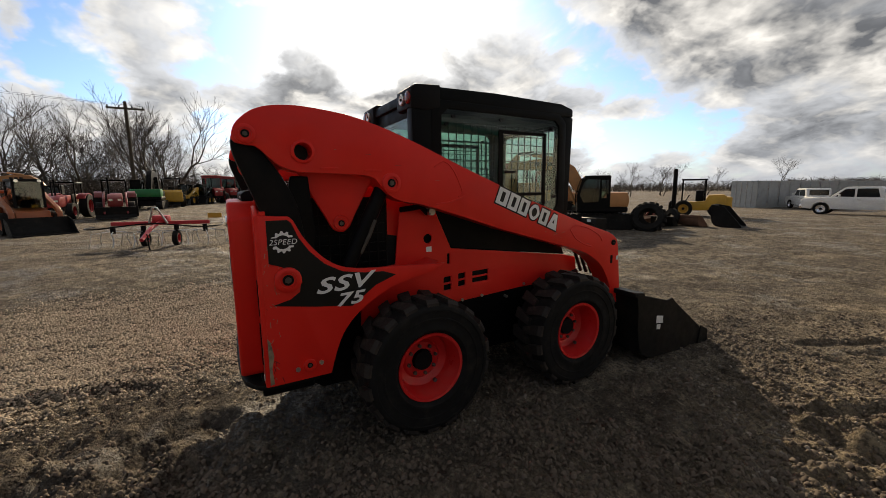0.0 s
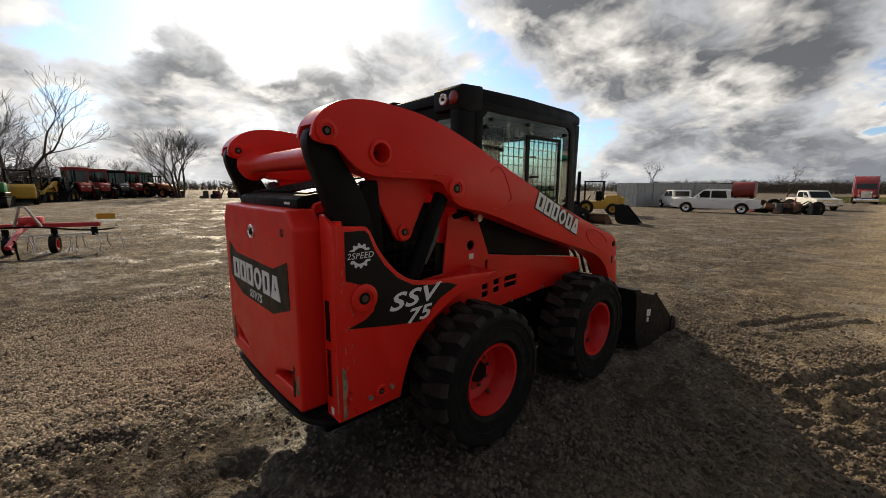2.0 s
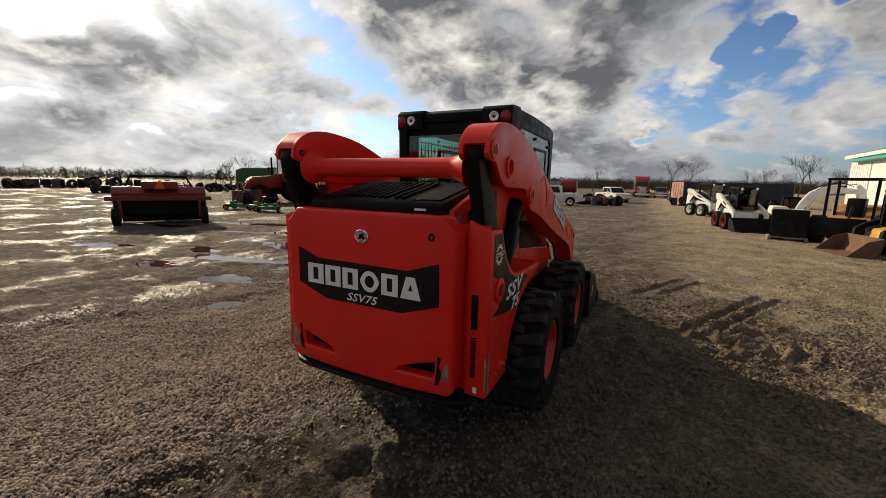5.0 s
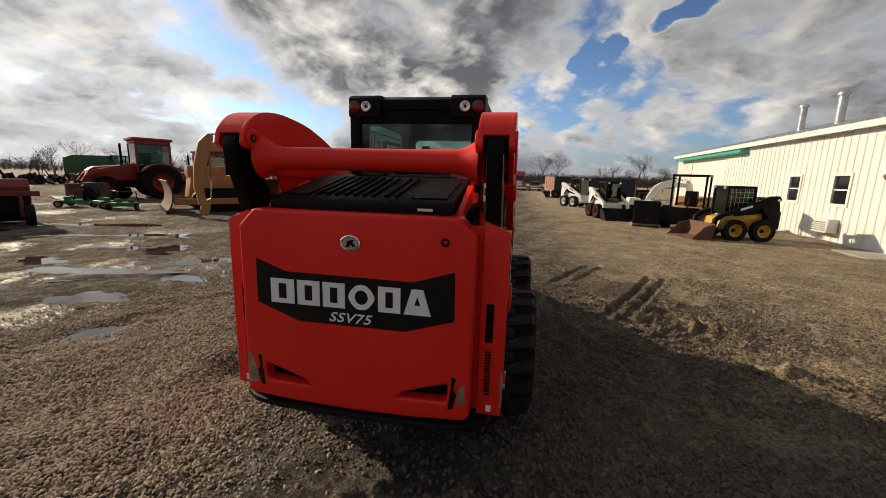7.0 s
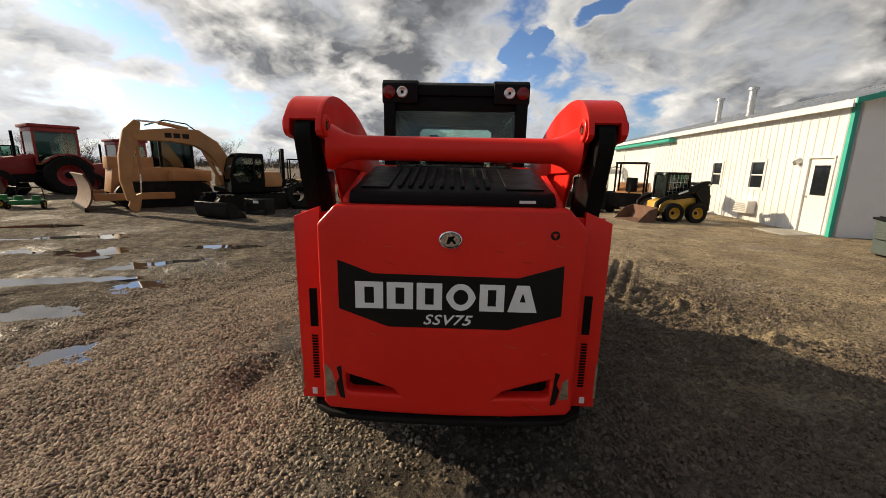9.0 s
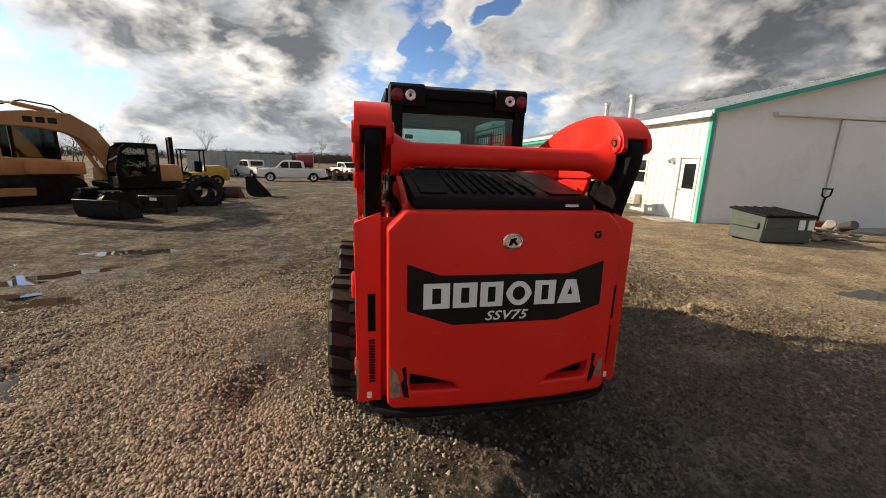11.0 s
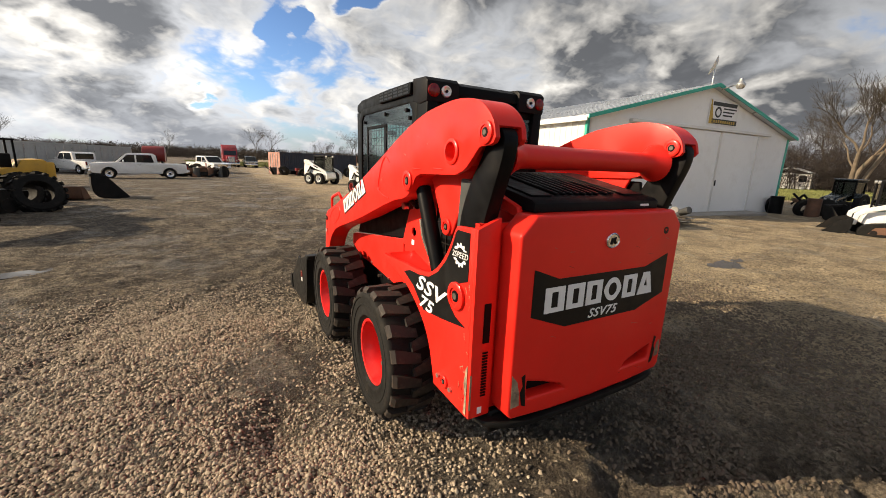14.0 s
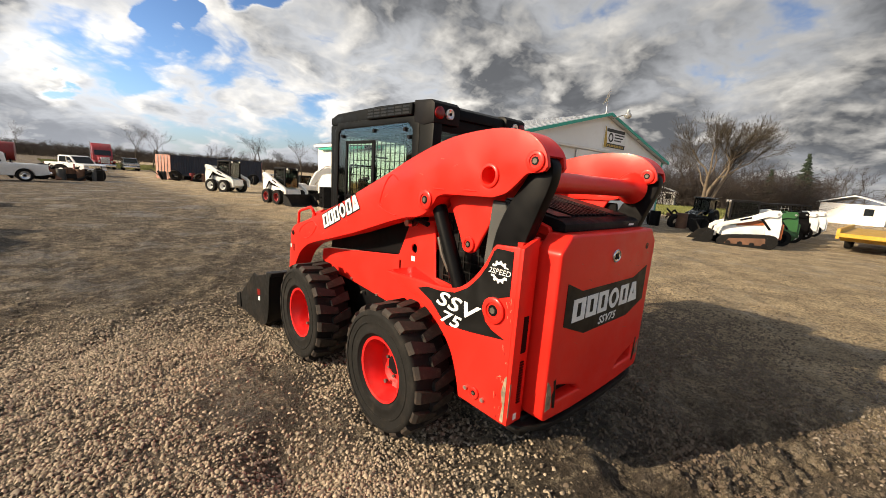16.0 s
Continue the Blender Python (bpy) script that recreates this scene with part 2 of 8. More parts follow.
DARKGL = mat("dark_window_glass", (0.012, 0.015, 0.018), 0.06, var=0.1, rvar=0.02)
WATER = mat("muddy_water", (0.035, 0.028, 0.022), 0.03, var=0.1, rvar=0.01, bump=0.02, bs=4)

# ---- mesh tools ----
class Shape:
    """A bmesh with shortcuts; everything in metres in the thing's own axes."""

    def __init__(self):
        self.bm = bmesh.new()

    def box(self, x0, x1, y0, y1, z0, z1):
        m = Matrix.LocRotScale(((x0 + x1) / 2, (y0 + y1) / 2, (z0 + z1) / 2), None, (abs(x1 - x0), abs(y1 - y0), abs(z1 - z0)))
        bmesh.ops.create_cube(self.bm, size=1, matrix=m)
        return self

    def obox(self, c, size, rx=0, ry=0, rz=0):
        bmesh.ops.create_cube(self.bm, size=1, matrix=pose(*c, rx, ry, rz) @ Matrix.Diagonal((*size, 1)))
        return self

    def prism(self, pts, a, b, axis="x", holes=()):
        """A flat outline pushed from a to b along an axis. Outline points: (y, z) for x, (x, z) for y, (x, y) for z."""
        put = {"x": lambda p, v: (v, p[0], p[1]), "y": lambda p, v: (p[0], v, p[1]), "z": lambda p, v: (p[0], p[1], v)}[axis]
        bm = self.bm
        loops = [[[bm.verts.new(put(p, v)) for p in ring] for ring in (pts, *holes)] for v in (a, b)]
        for side in loops:
            if not holes:
                bm.faces.new(side[0])
            else:
                edges = [bm.edges.new((r[i], r[(i + 1) % len(r)])) for r in side for i in range(len(r))]
                bmesh.ops.triangle_fill(bm, edges=edges, use_beauty=True, use_dissolve=False)
        for ra, rb in zip(*loops):
            for i in range(len(ra)):
                j = (i + 1) % len(ra)
                bm.faces.new((ra[i], ra[j], rb[j], rb[i]))
        bmesh.ops.recalc_face_normals(bm, faces=bm.faces)
        return self

    def cyl(self, p0, p1, r, n=20, r2=None):
        p0, p1 = Vector(p0), Vector(p1)
        q = (p1 - p0).to_track_quat("Z", "Y").to_matrix().to_4x4()
        bmesh.ops.create_cone(self.bm, cap_ends=True, segments=n, radius1=r, radius2=r if r2 is None else r2, depth=(p1 - p0).length, matrix=Matrix.Translation((p0 + p1) / 2) @ q)
        return self

    def lathe(self, prof, c=(0, 0, 0), axis="x", n=40, closed=False):
        """Turns (radius, along) points round an axis through c."""
        bm, c = self.bm, Vector(c)
        rings = []
        for r, h in prof:
            ring = []
            for i in range(n):
                a = 2 * math.pi * i / n
                u, v = r * math.cos(a), r * math.sin(a)
                ring.append(bm.verts.new(c + Vector({"x": (h, u, v), "y": (u, h, v), "z": (u, v, h)}[axis])))
            rings.append(ring)
        pairs = list(zip(rings, rings[1:])) + ([(rings[-1], rings[0])] if closed else [])
        for ra, rb in pairs:
            for i in range(n):
                bm.faces.new((ra[i], ra[(i + 1) % n], rb[(i + 1) % n], rb[i]))
        if not closed:
            for ring in (rings[0], rings[-1]):
                bm.faces.new(ring)
        bmesh.ops.recalc_face_normals(bm, faces=bm.faces)
        return self

    def tube(self, pts, r, n=8, close=False):
        bm = self.bm
        pts = [Vector(p) for p in pts]
        rings, up = [], None
        for i, p in enumerate(pts):
            t = (pts[min(i + 1, len(pts) - 1)] - pts[max(i - 1, 0)]).normalized()
            if up is None:
                up = t.orthogonal().normalized()
            up = (up - t * up.dot(t)).normalized()
            s = t.cross(up)
            rr = r[i] if isinstance(r, (list, tuple)) else r
            rings.append([bm.verts.new(p + rr * (math.cos(a) * up + math.sin(a) * s)) for a in (2 * math.pi * k / n for k in range(n))])
        for ra, rb in zip(rings, rings[1:]):
            for i in range(n):
                bm.faces.new((ra[i], ra[(i + 1) % n], rb[(i + 1) % n], rb[i]))
        bm.faces.new(rings[0][::-1])
        bm.faces.new(rings[-1])
        bmesh.ops.recalc_face_normals(bm, faces=bm.faces)
        return self

    def strip(self, pts, x0, x1, thick):
        """A bent plate of that thickness across x0..x1 along (y, z) points."""
        low = []
        for i, p in enumerate(pts):
            a, b = Vector(pts[max(i - 1, 0)]), Vector(pts[min(i + 1, len(pts) - 1)])
            t = (b - a).normalized()
            low.append((p[0] + t.y * thick, p[1] - t.x * thick))
        return self.prism(list(pts) + low[::-1], x0, x1)

    def bevel(self, w, seg=2, angle=30):
        bm = self.bm
        bm.normal_update()
        es = [e for e in bm.edges if len(e.link_faces) == 2 and e.calc_face_angle(0) > radians(angle)]
        bmesh.ops.bevel(bm, geom=es, offset=w, segments=seg, profile=0.6, affect="EDGES", clamp_overlap=True)
        return self

    def move(self, m):
        bmesh.ops.transform(self.bm, matrix=m, verts=self.bm.verts)
        return self


def thing(name, label, category, m=None, group="", kind=""):
    ob = new(name)
    ob.empty_display_size = 0.2
    if m is not None:
        ob.matrix_world = m
    return tagged(ob, label, category, group, kind)


def finish(shape, name, material, angle=38):
    me = bpy.data.meshes.new(name)
    bmesh.ops.recalc_face_normals(shape.bm, faces=shape.bm.faces)
    shape.bm.to_mesh(me)
    shape.bm.free()
    me.polygons.foreach_set("use_smooth", [True] * len(me.polygons))
    me.set_sharp_from_angle(angle=radians(angle))
    me.materials.append(material)
    return me


def part(name, shape, material, parent, label=""):
    ob = new(name, finish(shape, name, material))
    ob.parent = parent
    if label:
        ob["label"] = label
    return ob


def solo(name, shape, material, label, category, m=None, group="", kind=""):
    ob = new(name, finish(shape, name, material))
    if m is not None:
        ob.matrix_world = m
    return tagged(ob, label, category, group, kind)


def text_part(name, words, size, m, material, parent, shear=0.0, depth=0.002, label="", squeeze=1.0, bold=0.0):
    cu = bpy.data.curves.new(name, "FONT")
    cu.body, cu.size, cu.shear, cu.extrude, cu.offset = words, size, shear, depth, bold
    cu.space_character = 1.08 if shear else 1.0
    cu.align_x, cu.align_y, cu.resolution_u = "CENTER", "CENTER", 3
    tmp = new(name, cu)
    me = bpy.data.meshes.new_from_object(tmp.evaluated_get(bpy.context.evaluated_depsgraph_get()))
    bpy.data.objects.remove(tmp)
    bpy.data.curves.remove(cu)
    me.transform(m @ Matrix.Diagonal((squeeze, 1, 1, 1)))
    me.materials.clear()
    me.materials.append(material)
    ob = new(name, me)
    ob.parent = parent
    if label:
        ob["label"] = label
    return ob


def smooth_line(pts, n=4):
    """Catmull-Rom through 2D points, open ends."""
    out = []
    for i in range(len(pts) - 1):
        p0, p1, p2, p3 = (Vector(pts[max(0, min(len(pts) - 1, k))]) for k in (i - 1, i, i + 1, i + 2))
        for k in range(n):
            t = k / n
            out.append(tuple(0.5 * (2 * p1 + (p2 - p0) * t + (2 * p0 - 5 * p1 + 4 * p2 - p3) * t * t + (3 * p1 - p0 - 3 * p2 + p3) * t ** 3)))
    out.append(tuple(pts[-1]))
    return out

# ---- ground ----
def value_noise(x, y, seed):
    xi, yi = np.floor(x).astype(np.int64), np.floor(y).astype(np.int64)
    fx, fy = x - xi, y - yi
    fx, fy = fx * fx * (3 - 2 * fx), fy * fy * (3 - 2 * fy)

    def h(a, b):
        v = (a * 374761393 + b * 668265263 + seed * 974711) & 0x7FFFFFFF
        v = ((v ^ (v >> 13)) * 1274126177) & 0x7FFFFFFF
        return ((v ^ (v >> 16)) & 0xFFFF) / 65535.0

    top = h(xi, yi) * (1 - fx) + h(xi + 1, yi) * fx
    bot = h(xi, yi + 1) * (1 - fx) + h(xi + 1, yi + 1) * fx
    return top * (1 - fy) + bot * fy - 0.5


def fbm(x, y, octaves, seed):
    out, amp = 0 * x, 1.0
    for k in range(octaves):
        out = out + amp * value_noise(x * 2 ** k + 17.3 * k, y * 2 ** k - 9.1 * k, seed + k)
        amp *= 0.5
    return out


def smooth01(v):
    v = np.clip(v, 0, 1)
    return v * v * (3 - 2 * v)


# wheel ruts: centre lines (x, y), half gauge between the two grooves, and groove width
RUTS = [
    ([(0.2, -1.3), (1.2, -1.8), (2.3, -2.42), (3.6, -3.2), (6.0, -4.2)], 0.15),
    ([(-0.9, -4.5), (-0.75, -3.0), (-0.6, -1.8)], 0.12),
    ([(-9.0, -0.4), (-5.5, 0.6), (-2.5, 3.4), (-0.5, 8.0), (0.8, 16.0)], 0.8),
    ([(-8.0, -3.0), (-5.0, -1.0), (-3.6, 2.5), (-3.4, 8.0), (-4.0, 16.0)], 0.8),
    ([(9.0, -3.0), (7.0, 1.0), (5.6, 6.0), (4.0, 14.0), (2.5, 28.0)], 0.8),
    ([(12.0, -1.0), (8.0, 0.5), (5.5, 4.5), (3.0, 12.0)], 0.8),
]
# single sharp scores left by tyre edges: line, depth, half width
SCORES = [
    ([(3.05, 4.5), (2.45, 3.2), (1.85, 2.1)], 0.045, 0.05),
    ([(3.28, 4.45), (2.7, 3.25), (2.1, 2.1)], 0.04, 0.045),
    ([(2.1, 5.1), (1.38, 3.7)], 0.035, 0.05),
    ([(2.35, 5.0), (1.7, 3.8)], 0.03, 0.05),
    ([(2.2, 2.25), (2.5, 2.42), (2.8, 2.42), (2.95, 2.25), (2.85, 1.95), (2.6, 1.7), (2.25, 1.52)], 0.05, 0.06),
    ([(2.3, 2.05), (2.55, 2.18), (2.72, 2.12), (2.65, 1.92), (2.4, 1.75), (2.1, 1.66)], 0.045, 0.05),
    ([(1.5, 1.9), (1.9, 2.05), (2.3, 2.0)], 0.04, 0.05),
    ([(1.3, 2.4), (1.8, 2.5), (2.3, 2.45)], 0.04, 0.05),
    ([(0.0, 3.5), (0.9, 3.3), (1.8, 3.5)], 0.03, 0.06),
]
PUDDLES = [(-5.6, 2.2, 0.9, 0.35, 20), (-4.3, 1.2, 0.6, 0.3, -15), (-6.8, 3.9, 1.1, 0.35, 10), (-8.2, 5.3, 1.2, 0.35, 25), (-3.2, 0.3, 0.45, 0.22, 0), (-5.0, 3.1, 0.7, 0.25, 35), (-6.2, 1.2, 0.6, 0.22, 5), (-7.3, 2.6, 0.7, 0.25, 12), (-4.6, 4.6, 0.6, 0.2, 20), (-10.2, 6.4, 1.4, 0.3, 18),
           (-9.6, 1.6, 1.0, 0.28, 5), (-3.9, 2.2, 0.4, 0.2, 30), (-12.5, 4.6, 1.4, 0.3, 15), (7.0, 17.0, 1.6, 0.25, -10),
           (-16.0, 7.5, 2.2, 0.5, 12), (6.5, 1.2, 0.5, 0.25, 15)]


def ground_base(x, y):
    """The lie of the yard: nearly flat, falling gently away to the far side."""
    return -0.55 * smooth01((y - 12) / 34) - 0.22 * smooth01((x - 9) / 12) * smooth01((y + 10) / 10) * (1 - smooth01((y - 7) / 4)) + 0.25 * smooth01((-x - 18) / 30) * (1 - smooth01((y - 12) / 15))


def ground_z(x, y):
    """Height of the yard with its ruts, clods and shallow hollows."""
    x, y = np.asarray(x, float), np.asarray(y, float)
    near = np.exp(-(x ** 2 + y ** 2) / 30.0 ** 2)
    z = ground_base(x, y) + near * (0.05 * fbm(x * 0.35, y * 0.35, 2, 3) + 0.036 * fbm(x * 1.3, y * 1.3, 3, 5) + (0.022 + 0.03 * np.maximum(fbm(x * 0.8, y * 0.8, 2, 15), 0)) * fbm(x * 6, y * 6, 3, 9))
    for line, half in RUTS:
        best, along = np.full(x.shape, 99.0), np.zeros(x.shape)
        pts = smooth_line(line, 6)
        run = 0.0
        for (ax, ay), (bx, by) in zip(pts, pts[1:]):
            L = math.hypot(bx - ax, by - ay)
            u = np.clip(((x - ax) * (bx - ax) + (y - ay) * (by - ay)) / L ** 2, 0, 1)
            side = ((x - ax) * (by - ay) - (y - ay) * (bx - ax)) / L
            dd = np.hypot(x - ax - u * (bx - ax), y - ay - u * (by - ay))
            hit = dd < np.abs(best)
            along = np.where(hit, run + u * L, along)
            best = np.where(hit, np.where(side < 0, -dd, dd), best)
            run += L
        for c in (-half, half):
            d = (best - c) / 0.12
            bars = 0.5 + 0.5 * np.sin((along + np.abs(best - c) * 0.8) * 2 * math.pi / 0.11)
            k = 1.0 if half < 0.5 else 0.35
            z = z - k * 0.046 * np.exp(-d ** 4) * (0.35 + 0.65 * bars) + k * 0.026 * np.exp(-(np.abs(d) - 1.5) ** 2 * 4) * (0.6 + 0.8 * value_noise(along * 7, best * 5, 31))
    for line, deep, half in SCORES:
        pts = smooth_line(line, 4)
        best = np.full(x.shape, 99.0)
        for (ax, ay), (bx, by) in zip(pts, pts[1:]):
            L = math.hypot(bx - ax, by - ay)
            u = np.clip(((x - ax) * (bx - ax) + (y - ay) * (by - ay)) / L ** 2, 0, 1)
            best = np.minimum(best, np.hypot(x - ax - u * (bx - ax), y - ay - u * (by - ay)))
        d = best / half
        z = z - deep * np.exp(-d ** 4) + 0.7 * deep * np.exp(-(d - 1.8) ** 2 * 2.5) * (0.5 + 1.2 * value_noise(x * 9, y * 9, 35))
    for px, py, a, b, turn in PUDDLES:
        c, s = math.cos(radians(turn)), math.sin(radians(turn))
        u, v = ((x - px) * c + (y - py) * s) / a, (-(x - px) * s + (y - py) * c) / b
        z = z - 0.035 * np.exp(-(u ** 2 + v ** 2) * 1.2)
    wet = smooth01((-x - 2.2) / 1.5) * smooth01((y + 1.0) / 1.5) * np.exp(-((x + 6.5) / 6.0) ** 2 - ((y - 3.5) / 4.5) ** 2)
    z = z + wet * 0.045 * fbm(x * 1.3 + y * 0.5, y * 3.4 - x * 0.8, 4, 88)
    churn = np.exp(-(((x - 2.4) / 1.5) ** 2 + ((y - 1.5) / 2.3) ** 2)) + 1.0 * np.exp(-(((x - 0.6) / 1.5) ** 2 + ((y + 1.8) / 0.9) ** 2)) + 0.5 * np.exp(-(((x + 0.9) / 1.6) ** 2 + ((y - 3.6) / 1.2) ** 2))
    z = z + churn * (0.10 * np.abs(fbm((x * 0.8 - y * 0.6) * 2.2, (x * 0.6 + y * 0.8) * 7.5, 4, 51)) + 0.07 * np.abs(fbm(x * 8, y * 11, 3, 61)) - 0.03)
    # hollow and loose heap beside the rear wheel, a scuffed ridge by the front one
    z = z - 0.085 * np.exp(-(((x + 1.42) / 0.24) ** 2 + ((y - 0.05) / 0.26) ** 2)) + 0.04 * np.exp(-(((x + 1.75) / 0.2) ** 2 + ((y + 0.05) / 0.4) ** 2))
    z = z + 0.08 * np.exp(-(((x - 2.95) / 0.55) ** 2 + ((y - 0.95) / 0.15) ** 2)) * (0.7 + 1.6 * value_noise(x * 9, y * 9, 40)) + 0.05 * np.exp(-(((x - 0.1) / 1.2) ** 2 + ((y - 3.15) / 0.22) ** 2))
    return z


def axis_steps(dense0, dense1, step, far, grow):
    mid = list(np.arange(dense0, dense1 + 1e-6, step))
    s, v, hi = step, dense1, []
    while v < far:
        s *= grow if s < 2 else 1.4
        v += s
        hi.append(v)
    s, v, lo = step, dense0, []
    while v > -far:
        s *= grow if s < 2 else 1.4
        v -= s
        lo.append(v)
    return np.array(lo[::-1] + mid + hi)


def grid_mesh(name, xs, ys, zs):
    nx, ny = len(xs), len(ys)
    co = np.stack([np.repeat(xs, ny), np.tile(ys, nx), zs.ravel()], 1)
    i, j = np.meshgrid(np.arange(nx - 1), np.arange(ny - 1), indexing="ij")
    a = (i * ny + j).ravel()
    quads = np.stack([a, a + ny, a + ny + 1, a + 1], 1)
    me = bpy.data.meshes.new(name)
    me.vertices.add(len(co))
    me.vertices.foreach_set("co", co.ravel())
    me.loops.add(quads.size)
    me.loops.foreach_set("vertex_index", quads.ravel())
    me.polygons.add(len(quads))
    me.polygons.foreach_set("loop_start", np.arange(0, quads.size, 4))
    me.update(calc_edges=True)
    me.polygons.foreach_set("use_smooth", np.ones(len(quads), bool))
    return me


def earth_material():
    m = bpy.data.materials.new("gravelly_mud")
    m.use_nodes = True
    nd, lk = m.node_tree.nodes, m.node_tree.links
    b = nd["Principled BSDF"]
    tc = nd.new("ShaderNodeTexCoord")

    def nz(scale, detail, rough=0.6, kind="ShaderNodeTexNoise"):
        o = nd.new(kind)
        lk.new(tc.outputs["Object"], o.inputs["Vector"])
        o.inputs["Scale"].default_value = scale
        if kind == "ShaderNodeTexNoise":
            o.inputs["Detail"].default_value, o.inputs["Roughness"].default_value = detail, rough
        return o

    def rng(f, a, b_, c=0.0, d=1.0):
        o = nd.new("ShaderNodeMapRange")
        o.interpolation_type = "SMOOTHSTEP"
        lk.new(f, o.inputs[0])
        for i, v in enumerate((a, b_, c, d)):
            o.inputs[i + 1].default_value = v
        return o.outputs[0]

    def mixc(f, a, b_, kind="MIX"):
        o = nd.new("ShaderNodeMix")
        o.data_type, o.blend_type = "RGBA", kind
        if isinstance(f, float):
            o.inputs[0].default_value = f
        else:
            lk.new(f, o.inputs[0])
        for i, v in ((6, a), (7, b_)):
            if isinstance(v, tuple):
                o.inputs[i].default_value = (*v, 1)
            else:
                lk.new(v, o.inputs[i])
        return o.outputs[2]

    def mul(a, b_):
        o = nd.new("ShaderNodeMath")
        o.operation = "MULTIPLY"
        lk.new(a, o.inputs[0])
        if isinstance(b_, float):
            o.inputs[1].default_value = b_
        else:
            lk.new(b_, o.inputs[1])
        return o.outputs[0]

    sep = nd.new("ShaderNodeSeparateXYZ")
    lk.new(tc.outputs["Object"], sep.inputs[0])

    def shifted(axis, amount):
        """A coordinate with a ragged edge, for soils that change across the yard."""
        o = nd.new("ShaderNodeMath")
        o.operation = "MULTIPLY_ADD"
        lk.new(nz(0.5, 6, 0.65).outputs["Fac"], o.inputs[0])
        o.inputs[1].default_value = amount
        lk.new(sep.outputs[axis], o.inputs[2])
        return o.outputs[0]

    stretch = nd.new("ShaderNodeMapping")
    lk.new(tc.outputs["Object"], stretch.inputs[0])
    stretch.inputs["Rotation"].default_value = (0, 0, radians(24))
    stretch.inputs["Scale"].default_value = (1.0, 0.22, 1.0)

    def streak(scale, detail, rough):
        o = nz(scale, detail, rough)
        lk.new(stretch.outputs[0], o.inputs["Vector"])
        return o.outputs["Fac"]

    # soils: brown mud, pale worn crust, dark damp mud, sand beside the barn
    patch = rng(nz(0.32, 5).outputs["Fac"], 0.42, 0.60)
    c = mixc(patch, (0.300, 0.235, 0.165), (0.20, 0.163, 0.124))
    c = mixc(rng(nz(1.6, 8, 0.72).outputs["Fac"], 0.44, 0.60), c, (0.385, 0.305, 0.210))
    c = mixc(rng(streak(1.1, 8, 0.72), 0.47, 0.60, 0, 0.9), c, (0.070, 0.054, 0.040))
    c = mixc(rng(streak(2.6, 6, 0.7), 0.56, 0.66, 0, 0.6), c, (0.41, 0.34, 0.245))
    wetmud = mul(rng(nz(0.55, 6, 0.72).outputs["Fac"], 0.50, 0.60), 0.85)
    c = mixc(wetmud, c, (0.052, 0.040, 0.030))
    # gravel: two sizes of stone, the colour darker in the gaps between them
    stones, grit = nz(48.0, 0, kind="ShaderNodeTexVoronoi"), nz(115.0, 0, kind="ShaderNodeTexVoronoi")
    tone = nd.new("ShaderNodeSeparateColor")
    lk.new(stones.outputs["Color"], tone.inputs[0])
    tone2 = nd.new("ShaderNodeSeparateColor")
    lk.new(grit.outputs["Color"], tone2.inputs[0])
    big = mixc(rng(tone.outputs[0], 0.1, 1.0), (0.11, 0.088, 0.066), (0.46, 0.41, 0.34))
    big = mixc(rng(stones.outputs["Distance"], 0.34, 0.62, 0, 0.9), big, (0.035, 0.028, 0.022))
    small = mixc(rng(tone2.outputs[0], 0.0, 1.0), (0.075, 0.060, 0.045), (0.34, 0.29, 0.23))
    gravel = mixc(rng(nz(5, 5, 0.7).outputs["Fac"], 0.42, 0.56), small, big)
    left = mul(mul(rng(shifted(0, -3.0), 0.6, -2.6, 0.06, 0.95), rng(shifted(0, -3.0), -9.5, -6.0, 0.25, 1.0)), rng(shifted(1, 2.5), -4.2, -1.8, 0.35, 1.0))
    where = mul(rng(nz(0.8, 7, 0.7).outputs["Fac"], 0.36, 0.55), left)
    c = mixc(where, c, gravel)
    # churned wet earth behind the machine and along its right side, ragged at the rim, with shade painted into its dark
    # tone
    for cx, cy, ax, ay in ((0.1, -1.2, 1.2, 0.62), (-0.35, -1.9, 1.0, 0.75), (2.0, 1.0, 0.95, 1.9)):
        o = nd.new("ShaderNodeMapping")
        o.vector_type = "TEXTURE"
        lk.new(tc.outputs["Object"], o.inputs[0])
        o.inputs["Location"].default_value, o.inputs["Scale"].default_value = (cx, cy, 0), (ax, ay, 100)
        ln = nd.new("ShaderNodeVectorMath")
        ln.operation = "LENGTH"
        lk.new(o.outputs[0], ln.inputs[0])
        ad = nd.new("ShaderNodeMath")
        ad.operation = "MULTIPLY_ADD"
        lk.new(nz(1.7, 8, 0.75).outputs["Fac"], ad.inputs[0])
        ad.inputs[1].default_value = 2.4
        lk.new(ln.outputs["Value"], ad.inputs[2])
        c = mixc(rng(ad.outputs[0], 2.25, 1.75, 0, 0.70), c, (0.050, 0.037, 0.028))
    # bands of old tyre tracks sweeping across the yard
    for turn, scale, bend in ((-18, 0.50, 5.0), (62, 0.34, 6.0), (20, 0.42, 7.0)):
        o = nd.new("ShaderNodeMapping")
        lk.new(tc.outputs["Object"], o.inputs[0])
        o.inputs["Rotation"].default_value = (0, 0, radians(turn))
        w = nd.new("ShaderNodeTexWave")
        lk.new(o.outputs[0], w.inputs["Vector"])
        w.inputs["Scale"].default_value, w.inputs["Distortion"].default_value = scale * 0.5, bend
